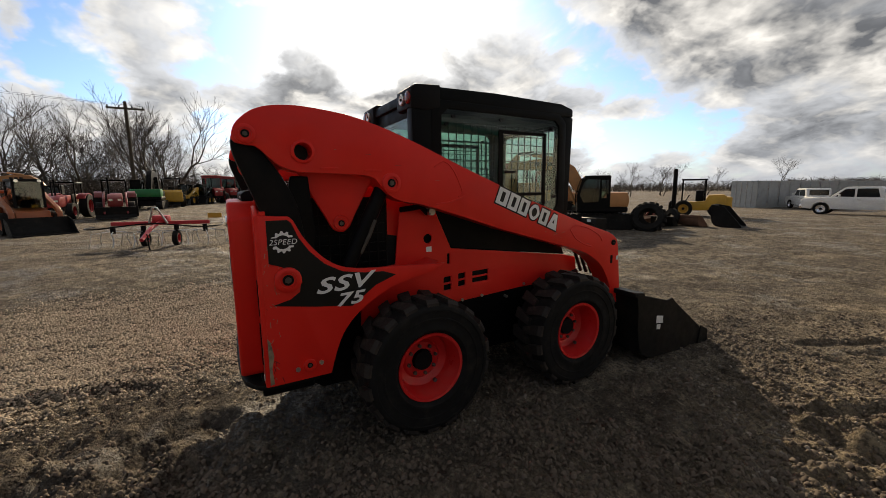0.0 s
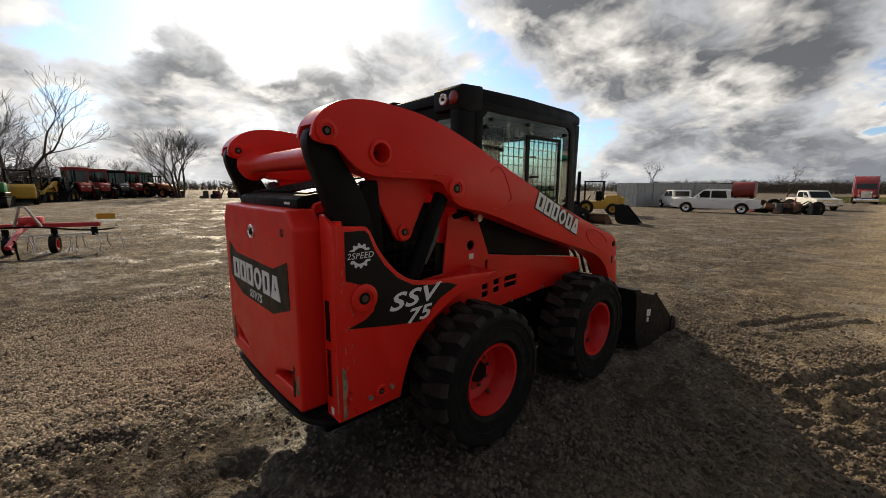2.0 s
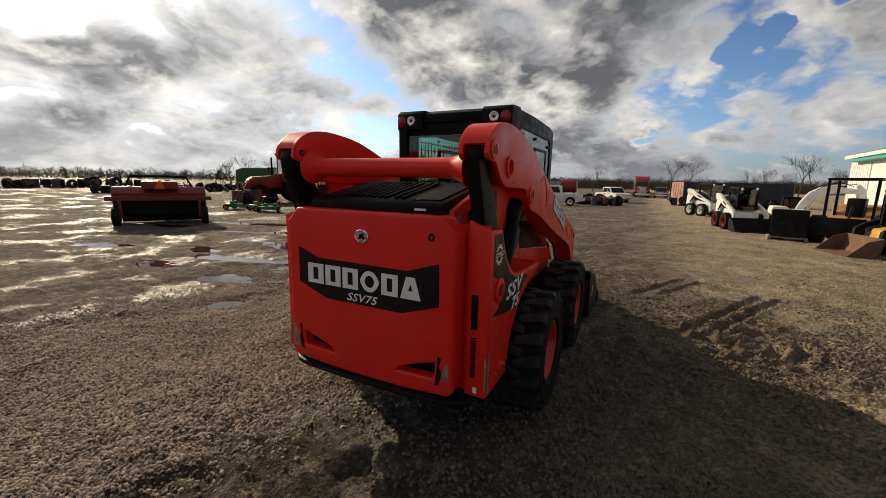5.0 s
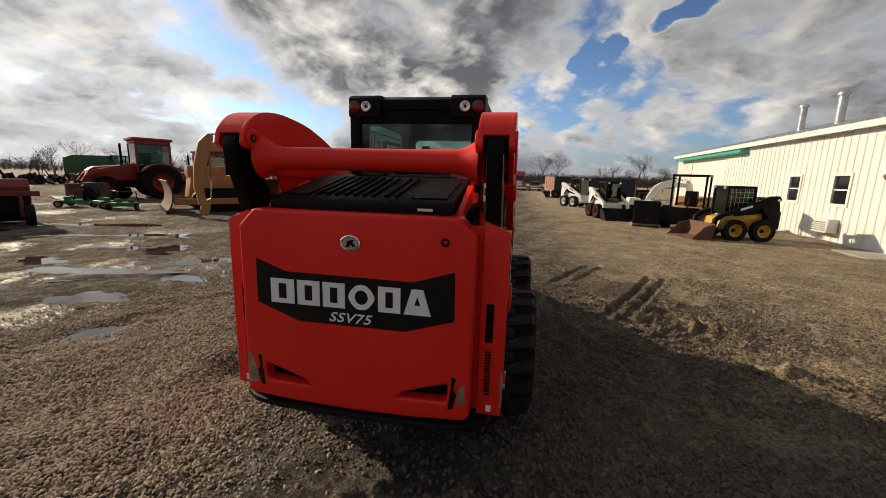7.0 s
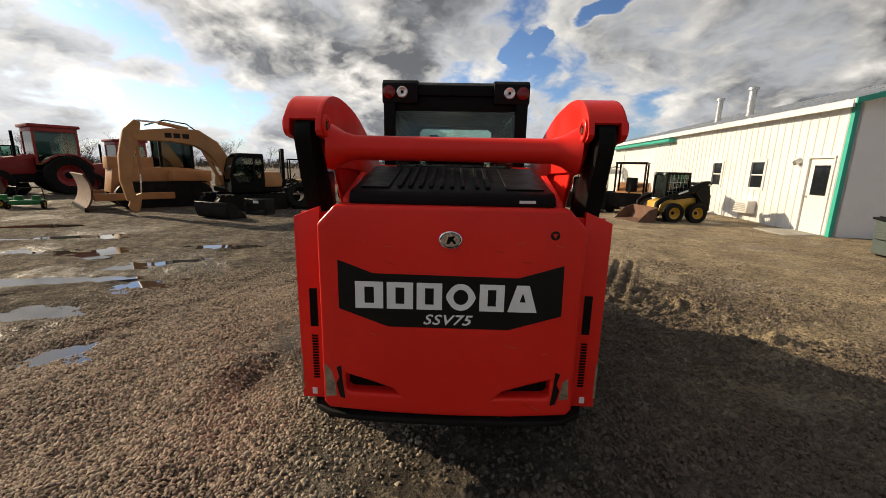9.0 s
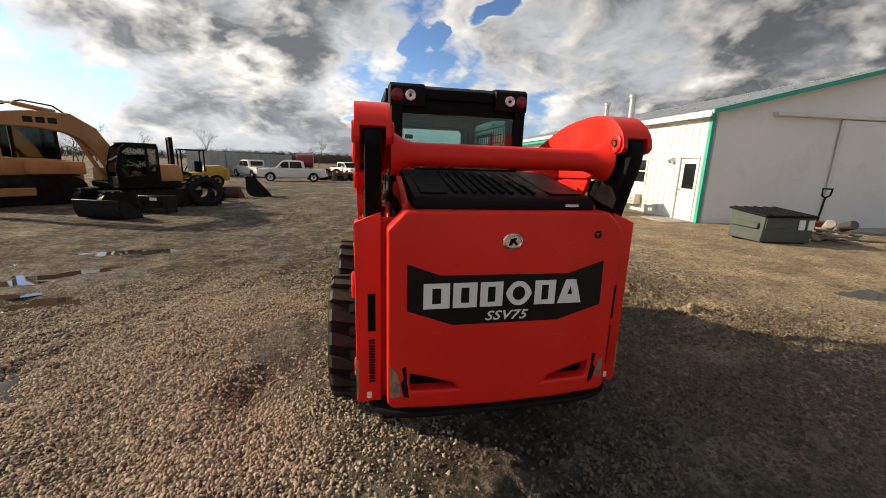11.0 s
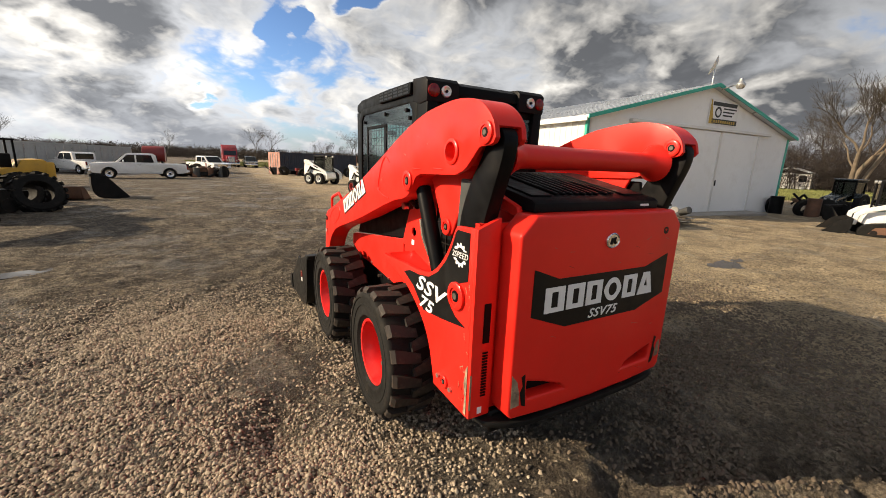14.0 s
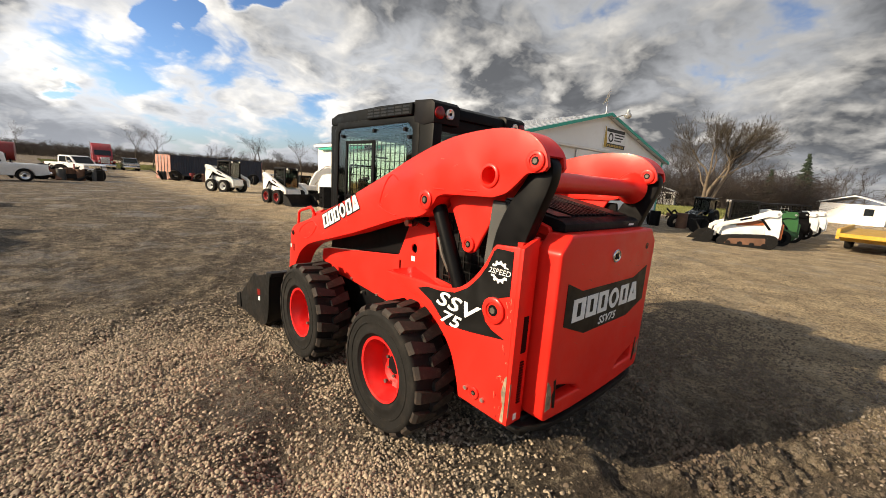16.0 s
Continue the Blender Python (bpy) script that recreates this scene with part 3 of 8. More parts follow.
        w.inputs["Detail"].default_value, w.inputs["Detail Scale"].default_value, w.inputs["Detail Roughness"].default_value = 5.0, 0.35, 0.62
        band = mul(rng(w.outputs["Fac"], 0.78, 0.95), rng(nz(0.9 + scale, 6, 0.7).outputs["Fac"], 0.44, 0.56))
        c = mixc(mul(band, 0.9), c, (0.075, 0.060, 0.047))
        rim = mul(rng(w.outputs["Fac"], 0.10, 0.02), rng(nz(1.3 + scale, 6, 0.7).outputs["Fac"], 0.46, 0.58))
        c = mixc(mul(rim, 0.6), c, (0.40, 0.335, 0.245))
    # damp stains several strides across
    c = mixc(rng(nz(0.85, 7, 0.7).outputs["Fac"], 0.47, 0.57, 0, 0.6), c, (0.085, 0.068, 0.053))
    # trodden patches a hand to a stride across
    c = mixc(rng(nz(2.4, 9, 0.8).outputs["Fac"], 0.47, 0.57, 0, 0.85), c, (0.060, 0.047, 0.036))
    c = mixc(rng(nz(6.5, 8, 0.8).outputs["Fac"], 0.50, 0.60, 0, 0.6), c, (0.40, 0.33, 0.235))
    sand = mul(rng(shifted(0, 4.0), 2.6, 5.4), rng(nz(1.3, 8, 0.75).outputs["Fac"], 0.30, 0.62, 0.95, 0.35))
    c = mixc(sand, c, (0.70, 0.55, 0.35))
    c = mixc(rng(nz(30, 8, 0.75).outputs["Fac"], 0.44, 0.60, 0.0, 0.75), c, (0.040, 0.032, 0.024))
    c = mixc(rng(nz(38, 5, 0.75).outputs["Fac"], 0.555, 0.63, 0.0, 0.5), c, (0.30, 0.25, 0.19))
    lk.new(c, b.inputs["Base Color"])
    r = nd.new("ShaderNodeMapRange")
    lk.new(wetmud, r.inputs[0])
    r.inputs[3].default_value, r.inputs[4].default_value = 0.96, 0.36
    lk.new(r.outputs[0], b.inputs["Roughness"])
    b.inputs["Specular IOR Level"].default_value = 0.30
    b1, b2, b3, b4 = (nd.new("ShaderNodeBump") for _ in range(4))
    for o, f, s, d in ((b1, nz(3.6, 10, 0.76).outputs["Fac"], 1.0, 0.17), (b2, stones.outputs["Distance"], 0.85, 0.014), (b3, nz(60, 5, 0.7).outputs["Fac"], 1.0, 0.02), (b4, nz(13, 7, 0.72).outputs["Fac"], 0.8, 0.045)):
        lk.new(f, o.inputs["Height"])
        o.inputs["Strength"].default_value, o.inputs["Distance"].default_value = s, d
    b2.invert = True
    lk.new(b1.outputs[0], b4.inputs["Normal"])
    lk.new(b4.outputs[0], b2.inputs["Normal"])
    lk.new(b2.outputs[0], b3.inputs["Normal"])
    lk.new(b3.outputs[0], b.inputs["Normal"])
    return m


EARTH = earth_material()
gx, gy = axis_steps(-4.2, 5.2, 0.029, 3000, 1.036), axis_steps(-4.2, 5.2, 0.029, 3000, 1.036)
GX, GY = np.meshgrid(gx, gy, indexing="ij")
ground_me = grid_mesh("ground", gx, gy, ground_z(GX, GY))
ground_me.materials.append(EARTH)
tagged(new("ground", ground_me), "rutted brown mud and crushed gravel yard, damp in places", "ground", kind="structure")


def gz(x, y):
    return float(ground_base(np.float64(x), np.float64(y))) - 0.01


def scatter_stones(name, count, lo, hi, area, seed, label, material, density, flat=0.7, category="gravel"):
    """Loose angular stones or clods, half sunk, joined into one mesh; density(x, y) from 0 to 1 thins them."""
    rng = np.random.default_rng(seed)
    x0, x1, y0, y1 = area
    x, y = rng.uniform(x0, x1, count * 6), rng.uniform(y0, y1, count * 6)
    keep = rng.uniform(0, 1, len(x)) < density(x, y)
    x, y = x[keep][:count], y[keep][:count]
    n = len(x)
    base = np.array([(1, -0.75, -0.6), (1, 0.75, -0.6), (-1, 0.75, -0.6), (-1, -0.75, -0.6), (0.52, -0.1, 1), (-0.52, 0.1, 1), (0.0, 0.75, 0.55), (0.0, -0.75, 0.5)], float)
    tri = np.array([(0, 1, 4), (1, 6, 4), (6, 5, 4), (6, 2, 5), (2, 3, 5), (3, 7, 5), (7, 4, 5), (7, 0, 4)])
    size = lo + (hi - lo) * rng.power(0.6, n)
    co = base[None] * rng.uniform(0.7, 1.2, (n, 8, 1)) * (size[:, None] * rng.uniform(0.65, 1.15, (n, 3)))[:, None, :]
    co[:, :, 2] *= flat
    a = rng.uniform(0, 6.28, n)
    c, s = np.cos(a)[:, None], np.sin(a)[:, None]
    X, Y = co[:, :, 0] * c - co[:, :, 1] * s, co[:, :, 0] * s + co[:, :, 1] * c
    co = np.stack([X + x[:, None], Y + y[:, None], co[:, :, 2] + (ground_z(x, y) + size * 0.22)[:, None]], 2).reshape(-1, 3)
    faces = (tri[None] + 8 * np.arange(n)[:, None, None]).reshape(-1, 3)
    me = bpy.data.meshes.new(name)
    me.vertices.add(len(co))
    me.vertices.foreach_set("co", co.ravel())
    me.loops.add(faces.size)
    me.loops.foreach_set("vertex_index", faces.ravel())
    me.polygons.add(len(faces))
    me.polygons.foreach_set("loop_start", np.arange(0, faces.size, 3))
    me.update(calc_edges=True)
    me.materials.append(material)
    return tagged(new(name, me), label, category, kind="stuff")


def gravel_density(x, y):
    """Thick on the left of the machine, thinning out ragged towards the mud."""
    d = 0.72 + 0.75 * fbm(x * 0.9, y * 0.9, 4, 77) - 0.8 * np.exp(-((x + 1.3) / 0.7) ** 2 - ((y - 0.9) / 0.8) ** 2) - 0.7 * np.exp(-((x + 0.2) / 0.8) ** 2 - ((y + 1.7) / 0.7) ** 2)
    return np.clip(d, 0.03, 1) * smooth01((0.3 - x + 1.2 * fbm(x, y, 3, 5)) / 1.3) * smooth01((3.6 - y) / 2.4) * smooth01((x + 4.8) / 2.0) * smooth01((y + 4.1) / 1.5)


def sparse_density(x, y):
    return np.clip(0.12 + 1.5 * fbm(x * 0.7, y * 0.7, 4, 79), 0.0, 1) * smooth01((6.0 - x) / 2.0) * smooth01((6.0 - y) / 3.0)


def clod_density(x, y):
    """Churned mud on the machine's shaded side and behind it."""
    k = np.exp(-((x - 2.2) / 1.5) ** 2 - ((y - 1.0) / 2.6) ** 2) + 0.45 * np.exp(-((x - 0.9) / 1.0) ** 2 - ((y + 1.5) / 0.6) ** 2)
    return np.clip(k * (0.5 + 1.6 * fbm(x * 1.6, y * 1.6, 3, 83)), 0, 1)


STONE = mat("grey_limestone_chips", (0.125, 0.103, 0.080), 0.9, var=0.35, vs=8, island=0.75, spec=0.3)
PALE = mat("pale_limestone_chips", (0.175, 0.140, 0.100), 0.9, var=0.35, vs=8, island=0.95, spec=0.3)
CLOD = mat("dark_mud_clods", (0.085, 0.064, 0.046), 0.85, var=0.4, vs=12, bump=0.6, bs=60, island=0.3, spec=0.3)
scatter_stones("gravel", 95000, 0.006, 0.0155, (-4.8, 1.2, -4.1, 3.6), 5, "loose pale limestone gravel beside the machine", PALE, gravel_density)
scatter_stones("gravel", 15000, 0.005, 0.016, (0.0, 5.0, -4.4, 4.0), 8, "grey gravel trodden into dark mud", STONE, sparse_density)
scatter_stones("coarse_gravel", 1800, 0.013, 0.026, (-5.0, 6.0, -4.4, 6.0), 6, "larger pale stones lying on the muddy yard", STONE, sparse_density)
scatter_stones("mud_clods", 52000, 0.005, 0.021, (-0.4, 6.0, -3.6, 6.0), 9, "broken clods of dark churned mud", CLOD, clod_density, 0.75, "mud")

for px, py, a, b, turn in PUDDLES:
    rr = random.Random(int(px * 100) + 7)
    c, s = math.cos(radians(turn)), math.sin(radians(turn))
    ring = []
    for k in range(36):
        t = 2 * math.pi * k / 36
        w = 1.45 * (1 + 0.18 * math.sin(3 * t + px) + 0.1 * math.sin(7 * t + py))
        ring.append((a * w * math.cos(t) * c - b * w * math.sin(t) * s, a * w * math.cos(t) * s + b * w * math.sin(t) * c))
    level = float(np.median(ground_z(np.array([px + p[0] * 0.5 for p in ring]), np.array([py + p[1] * 0.5 for p in ring]))))
    solo("puddle", Shape().prism(ring, -0.03, 0.0, "z"), WATER, "shallow muddy rain puddle lying in a rut", "puddle", pose(px, py, level), "rain puddles", kind="structure")

# ---- the red skid steer ----
LUGS = {}


def lug_mesh(sd, h, tyre_r, R, da):
    """One slanting tread lug on the tyre's upper face, shared by all wheels of that size."""
    key = (sd, h, tyre_r)
    if key not in LUGS:
        b = Shape()
        outline = [(h * 0.99, 0.0, 0.86), (h * 0.99, 0.54, 0.86), (h * 0.86, 0.02, 1.0), (h * 0.86, 0.52, 1.0), (h * 0.45, 0.14, 1.0), (h * 0.40, 0.62, 1.0), (-h * 0.16, 0.36, 1.0), (-h * 0.16, 0.72, 1.0)]
        top, low = [], []
        for v, u, q in outline:
            a = (u - 0.3) * da
            for lst, rr in ((top, tyre_r * (0.955 if q < 1 else 1.0)), (low, (R - 0.012) * (0.93 if q < 1 else 1.0))):
                lst.append(b.bm.verts.new((sd * v, rr * math.cos(a), rr * math.sin(a))))
        for k in range(0, 6, 2):
            b.bm.faces.new((top[k], top[k + 1], top[k + 3], top[k + 2]))
            for j in (0, 1):
                b.bm.faces.new((top[k + j], top[k + 2 + j], low[k + 2 + j], low[k + j]))
        for k in (0, 6):
            b.bm.faces.new((top[k], top[k + 1], low[k + 1], low[k]))
        LUGS[key] = finish(b, "lug", LUG, 25)
    return LUGS[key]


def wheel(parent, c, side, tyre_r=0.425, width=0.30, rim_r=0.205, rim_mat=RED_IN, lugs=18, bolts=True, tread=True, seg=48):
    """One wheel: hub disc with tyre and dished rim. side: +1 where the outer face looks to +x. c: centre of the tyre."""
    cx, cy, cz = c
    h = width / 2
    o = lambda v: side * v  # noqa: E731
    hub = part("wheel", Shape().cyl((cx + o(-0.09), cy, cz), (cx + o(0.015), cy, cz), rim_r * 0.30, 20), PLAST, parent, "black wheel hub")
    ty = Shape()
    R = tyre_r - (0.028 if tread else 0.0)
    prof = [(rim_r + 0.004, -h * 0.74), (rim_r + 0.03, -h * 0.92), ((rim_r + R) * 0.52, -h), (R * 0.93, -h * 0.95), (R * 0.985, -h * 0.80), (R, -h * 0.45),
            (R * 1.004, 0), (R, h * 0.45), (R * 0.995, h * 0.85), (R * 0.985, h * 0.97), (R * 0.955, h * 1.04), (R * 0.92, h * 1.06), (R * 0.905, h * 1.06), (R * 0.90, h * 1.025), (R * 0.80, h * 1.02), (R * 0.795, h * 1.04), (R * 0.775, h * 1.04), (R * 0.77, h * 1.01),
            (rim_r + 0.06, h * 0.99), (rim_r + 0.055, h * 1.01), (rim_r + 0.035, h * 1.0), (rim_r + 0.03, h * 0.95), (rim_r + 0.004, h * 0.78)]
    ty.lathe([(r, o(v)) for r, v in prof], c, "x", seg, closed=True)
    if tread:
        for sd in (-1, 1):
            lug = lug_mesh(sd, h, tyre_r, R, 2 * math.pi / lugs)
            for i in range(lugs):
                ob = new("lug", lug)
                ob.parent = hub
                ob.matrix_basis = Matrix.Translation(c) @ Matrix.Rotation(2 * math.pi * (i + (0.5 if sd > 0 else 0)) / lugs, 4, "X")
    part("tyre", ty, RUBBER, hub, "muddy black rubber tyre with chevron lugs")
    d = rim_r
    rim = [(d + 0.012, h * 0.80), (d + 0.010, h * 0.88), (d - 0.008, h * 0.86), (d - 0.018, h * 0.55), (d * 0.86, h * 0.40), (d * 0.84, -h * 0.05), (d * 0.62, -h * 0.18), (d * 0.55, -h * 0.08), (d * 0.34, -h * 0.06),
           (d * 0.33, -h * 0.2), (d * 0.80, -h * 0.4), (d + 0.0, -h * 0.7)]
    part("rim", Shape().lathe([(r, o(v)) for r, v in rim], c, "x", seg, closed=True), rim_mat, hub, "bright painted steel rim")
    if bolts:
        for i in range(8):
            a = 2 * math.pi * i / 8 + 0.2
            bx = cx + o(-h * 0.07)
            y, z = cy + d * 0.46 * math.cos(a), cz + d * 0.46 * math.sin(a)
            part("bolt", Shape().cyl((bx, y, z), (bx + o(0.016), y, z), 0.012, 6), DULL, hub)
        y, z = cy + d * 0.78 * math.cos(-1.1), cz + d * 0.78 * math.sin(-1.1)
        part("valve_cover", Shape().cyl((cx + o(h * 0.1), y, z), (cx + o(h * 0.22), y, z), 0.013, 10), DULL, hub)
    return hub


def boss(parent, name, x, y, z, side, r, depth, material, bolt=True):
    s = Shape().lathe([(r, 0), (r, side * depth * 0.75), (r * 0.9, side * depth), (r * 0.62, side * depth), (r * 0.60, side * depth * 0.6), (r * 0.2, side * depth * 0.6)], (x, y, z), "x", 24)
    b = part(name, s, material, parent)
    if bolt:
        part("washer", Shape().cyl((x, y, z), (x + side * depth * 0.75, y, z), r * 0.42, 16), BLACK, b)
        part("bolt", Shape().cyl((x, y, z), (x + side * depth * 0.95, y, z), r * 0.26, 6), DULL, b)
    return b


ARM_TOP = smooth_line([(-0.955, 1.735), (-0.935, 1.80), (-0.87, 1.862), (-0.79, 1.895), (-0.68, 1.908), (-0.56, 1.903), (-0.37, 1.878), (-0.17, 1.822), (0.04, 1.745)], 4)
ARM_TOP += [(0.28, 1.645), (0.9, 1.40), (1.5, 1.195), (1.74, 1.125)] + smooth_line([(1.80, 1.095), (1.845, 1.05), (1.862, 0.99)], 3)
ARM_FOOT = [(1.925, 0.52), (1.80, 0.50), (1.785, 0.66)] + smooth_line([(1.75, 0.74), (1.66, 0.86), (1.52, 0.955), (1.36, 1.015), (1.1, 1.085)], 3)
ARM_LOW = [(0.68, 1.20), (0.22, 1.345)] + smooth_line([(0.04, 1.395), (-0.08, 1.415), (-0.16, 1.45), (-0.215, 1.505), (-0.25, 1.548), (-0.31, 1.567)], 3)
ARM_REAR = [(-0.56, 1.575)] + smooth_line([(-0.66, 1.578), (-0.74, 1.605), (-0.80, 1.655), (-0.85, 1.70), (-0.90, 1.705), (-0.94, 1.715)], 3)


def ring2(c, r, n=24):
    return [(c[0] + r * math.cos(2 * math.pi * k / n), c[1] + r * math.sin(2 * math.pi * k / n)) for k in range(n)]


def letter_blocks(parent, m, width, height, material, label, edge=None):
    """A maker's wordmark kept as six plain pierced blocks of its size and colour."""
    wide = [0.155, 0.145, 0.14, 0.165, 0.135, 0.16]
    gap = (1 - sum(wide)) / 5
    x, hh = -0.5, height / 2

    def block(cx, hw, grow, kind):
        """Outline of one block: upright, rounded or narrowing to the top."""
        a, b = hw + grow, hh + grow
        if kind == 1:
            return [(cx + a * math.cos(t) * (1 - 0.12 * abs(math.sin(2 * t))), b * math.sin(t)) for t in (2 * math.pi * k / 24 for k in range(24))]
        if kind == 2:
            return [(cx - a, -b), (cx + a, -b), (cx + a * 0.42, b), (cx - a * 0.42, b)]
        return [(cx - a, -b), (cx + a, -b), (cx + a, b), (cx - a, b)]

    for w, kind in zip(wide, (0, 0, 0, 1, 0, 2)):
        cx, hw = (x + w / 2) * width, w / 2 * width
        if kind == 1:
            hole = [[(cx + hw * 0.5 * math.cos(t), hh * 0.58 * math.sin(t)) for t in (2 * math.pi * k / 16 for k in range(16))]]
        elif kind == 2:
            hole = [[(cx - hw * 0.22, -hh * 0.25), (cx + hw * 0.22, -hh * 0.25), (cx, hh * 0.45)]]
        else:
            hole = [[(cx - hw * 0.34, -hh * 0.62), (cx + hw * 0.34, -hh * 0.62), (cx + hw * 0.34, hh * 0.62), (cx - hw * 0.34, hh * 0.62)]]
        part("wordmark_block", Shape().prism(block(cx, hw, 0, kind), 0, 0.003, "z", holes=hole).move(m), material, parent, label)
        if edge:
            part("wordmark_edge", Shape().prism(block(cx, hw, 0.009, kind), -0.001, 0.0012, "z").move(m), edge, parent)
        x += w + gap


def build_skid_steer():
    T = thing("skid_steer_loader", "scratched red wheeled skid steer loader with black cab and bucket", "skid steer loader")
    # tub and lower frame
    part("lower_frame", Shape().prism([(-0.84, 0.46), (-0.84, 1.2), (-0.1, 1.2), (1.5, 0.88), (1.66, 0.78), (1.70, 0.40), (1.55, 0.26), (-0.55, 0.26)], -0.485, 0.485).bevel(0.02), BLACK, T, "black lower frame tub")
    part("engine_bay", Shape().prism([(-0.86, 1.1), (-0.86, 1.42), (-0.3, 1.50), (0.1, 1.50), (0.1, 1.1)], -0.47, 0.47).bevel(0.015), RED, T)
    for s in (1, -1):
        # lower side plate with its slots
        slots = []
        for y0, y1, z0, z1 in ((0.30, 0.36, 0.775, 0.815), (0.30, 0.36, 0.83, 0.87), (0.42, 0.48, 0.79, 0.83), (0.42, 0.48, 0.845, 0.885), (0.54, 0.68, 0.805, 0.84), (0.54, 0.68, 0.855, 0.89)):
            slots.append([(y0, z0), (y1, z0 + 0.004), (y1, z1 + 0.006), (y0, z1)])
        slots = slots if s > 0 else []
        slots.append(ring2((0.18, 1.155), 0.032, 16))
        slots.append([(0.33, 0.965), (0.352, 0.965), (0.352, 1.04), (0.33, 1.04)])
        out = [(-0.30, 0.62), (0.38, 0.675), (0.98, 0.715), (1.3, 0.72), (1.60, 0.80), (1.58, 0.905), (1.45, 0.935), (0.36, 1.075), (0.235, 1.345), (-0.02, 1.375), (-0.06, 1.0), (-0.30, 0.98)]
        part("side_plate", Shape().prism(out, s * 0.495, s * 0.512, holes=slots).bevel(0.004, 1), RED, T)
        part("side_cover", Shape().prism([(0.24, 1.35), (0.365, 1.075), (1.47, 0.935), (1.40, 1.12), (0.5, 1.42)], s * 0.44, s * 0.49).bevel(0.006, 1), BLACK, T, "black recessed cover behind the lift arm")
        part("sticker", Shape().box(s * 0.512, s * 0.5145, 0.165, 0.205, 1.065, 1.10), WHITE, T, "small white safety sticker")
        for y, z in ((0.62, 0.70), (0.45, 0.69), (1.02, 0.74), (0.85, 0.66)):
            part("bolt", Shape().cyl((s * 0.49, y, z), (s * 0.522, y, z), 0.012, 6), ZINC, T)
        # rear tower
        arch = smooth_line([(-0.545, 0.455), (-0.515, 0.56), (-0.47, 0.67), (-0.40, 0.76), (-0.29, 0.845), (-0.15, 0.915), (0.01, 0.955), (0.14, 0.985)], 3)
        top = smooth_line([(0.20, 1.02), (0.05, 1.025), (-0.15, 1.035), (-0.32, 1.04), (-0.45, 1.06), (-0.54, 1.11), (-0.61, 1.18), (-0.66, 1.25), (-0.70, 1.33)], 3)
        side = [(-0.865, 0.45)] + arch + top + [(-0.72, 1.352), (-0.865, 1.362)]
        tower = part("rear_tower", Shape().prism(side, s * 0.698, s * 0.722).bevel(0.006, 2), RED, T, "scuffed red rear side panel")
        part("tower_end", Shape().prism([(s * 0.60, 0.45), (s * 0.72, 0.45), (s * 0.722, 1.36), (s * 0.60, 1.41)], -0.888, -0.862, "y").bevel(0.006, 2), RED, tower)
        part("tower_web", Shape().box(s * 0.50, s * 0.698, -0.86, -0.83, 0.46, 1.38), RED, tower)
        part("wheel_housing", Shape().prism(arch + [(0.16, 1.0), (0.16, 1.03)] + [(y, z + 0.035) for y, z in arch[::-1]], s * 0.50, s * 0.70), RED, tower, "red wheel arch rim")
        part("tower_slot", Shape().box(s * 0.628, s * 0.664, -0.8915, -0.886, 0.83, 1.02), BLACK, tower, "black slot in the tower end")
        for k in range(16):
            z = 0.56 + k * 0.0145
            part("louvre", Shape().box(s * 0.632, s * 0.660, -0.8935, -0.886, z, z + 0.007), BLACK, tower)
        part("sticker", Shape().box(s * 0.648, s * 0.672, -0.891, -0.888, 0.47, 0.503), WHITE, tower, "small white sticker")
        part("worn_edge", Shape().prism([(-0.866, 0.46), (-0.845, 0.465), (-0.853, 0.55), (-0.838, 0.62), (-0.852, 0.70), (-0.866, 0.72)], s * 0.722, s * 0.7232), WORN, tower, "paint scraped to bare metal")
        part("worn_edge", Shape().box(s * 0.712, s * 0.7225, -0.8895, -0.888, 0.50, 0.68), WORN, tower, "paint scraped to bare metal")
        # black flash with its lettering
        flash = [(-0.832, 1.335), (-0.832, 1.115), (-0.79, 1.10), (-0.70, 1.06), (-0.675, 1.03), (-0.69, 0.95), (-0.74, 0.915), (-0.828, 0.892), (-0.62, 0.858), (-0.41, 0.832), (-0.35, 0.875), (-0.27, 0.935), (-0.14, 0.985), (-0.22, 1.012), (-0.34, 1.018), (-0.46, 1.038), (-0.555, 1.09), (-0.63, 1.165), (-0.68, 1.24), (-0.712, 1.318), (-0.73, 1.335)]
        fl = part("flash_decal", Shape().prism(flash, s * 0.7225, s * 0.7245), BLACK_D, tower, "black decal on the side panel")
        face = Matrix(((0, 0, s, s * 0.7245), (s, 0, 0, 0), (0, 1, 0, 0), (0, 0, 0, 1)))

        def on_side(y, z, tilt=0.0):
            return face @ Matrix.Translation((s * y, z, 0)) @ pose(0, 0, 0, 0, 0, tilt)

        text_part("lettering", "SSV", 0.118, on_side(-0.462, 0.968, 3 * s), WHITE, fl, shear=0.32, label="white slanted lettering", bold=0.0026, squeeze=1.6)
        text_part("lettering", "75", 0.100, on_side(-0.430, 0.874, 3 * s), WHITE, fl, shear=0.32, label="white slanted lettering", bold=0.0024, squeeze=1.5)
        cog = []
        for k in range(48):
            a = 2 * math.pi * k / 48
            r = 0.058 if k % 4 < 2 else 0.048
            cog.append((-0.758 + r * math.cos(a), 1.222 + r * math.sin(a)))
        part("cog_mark", Shape().prism(cog, s * 0.7245, s * 0.7255, holes=[ring2((-0.758, 1.222), 0.036, 24)]), WHITE, fl, "white cogwheel mark")
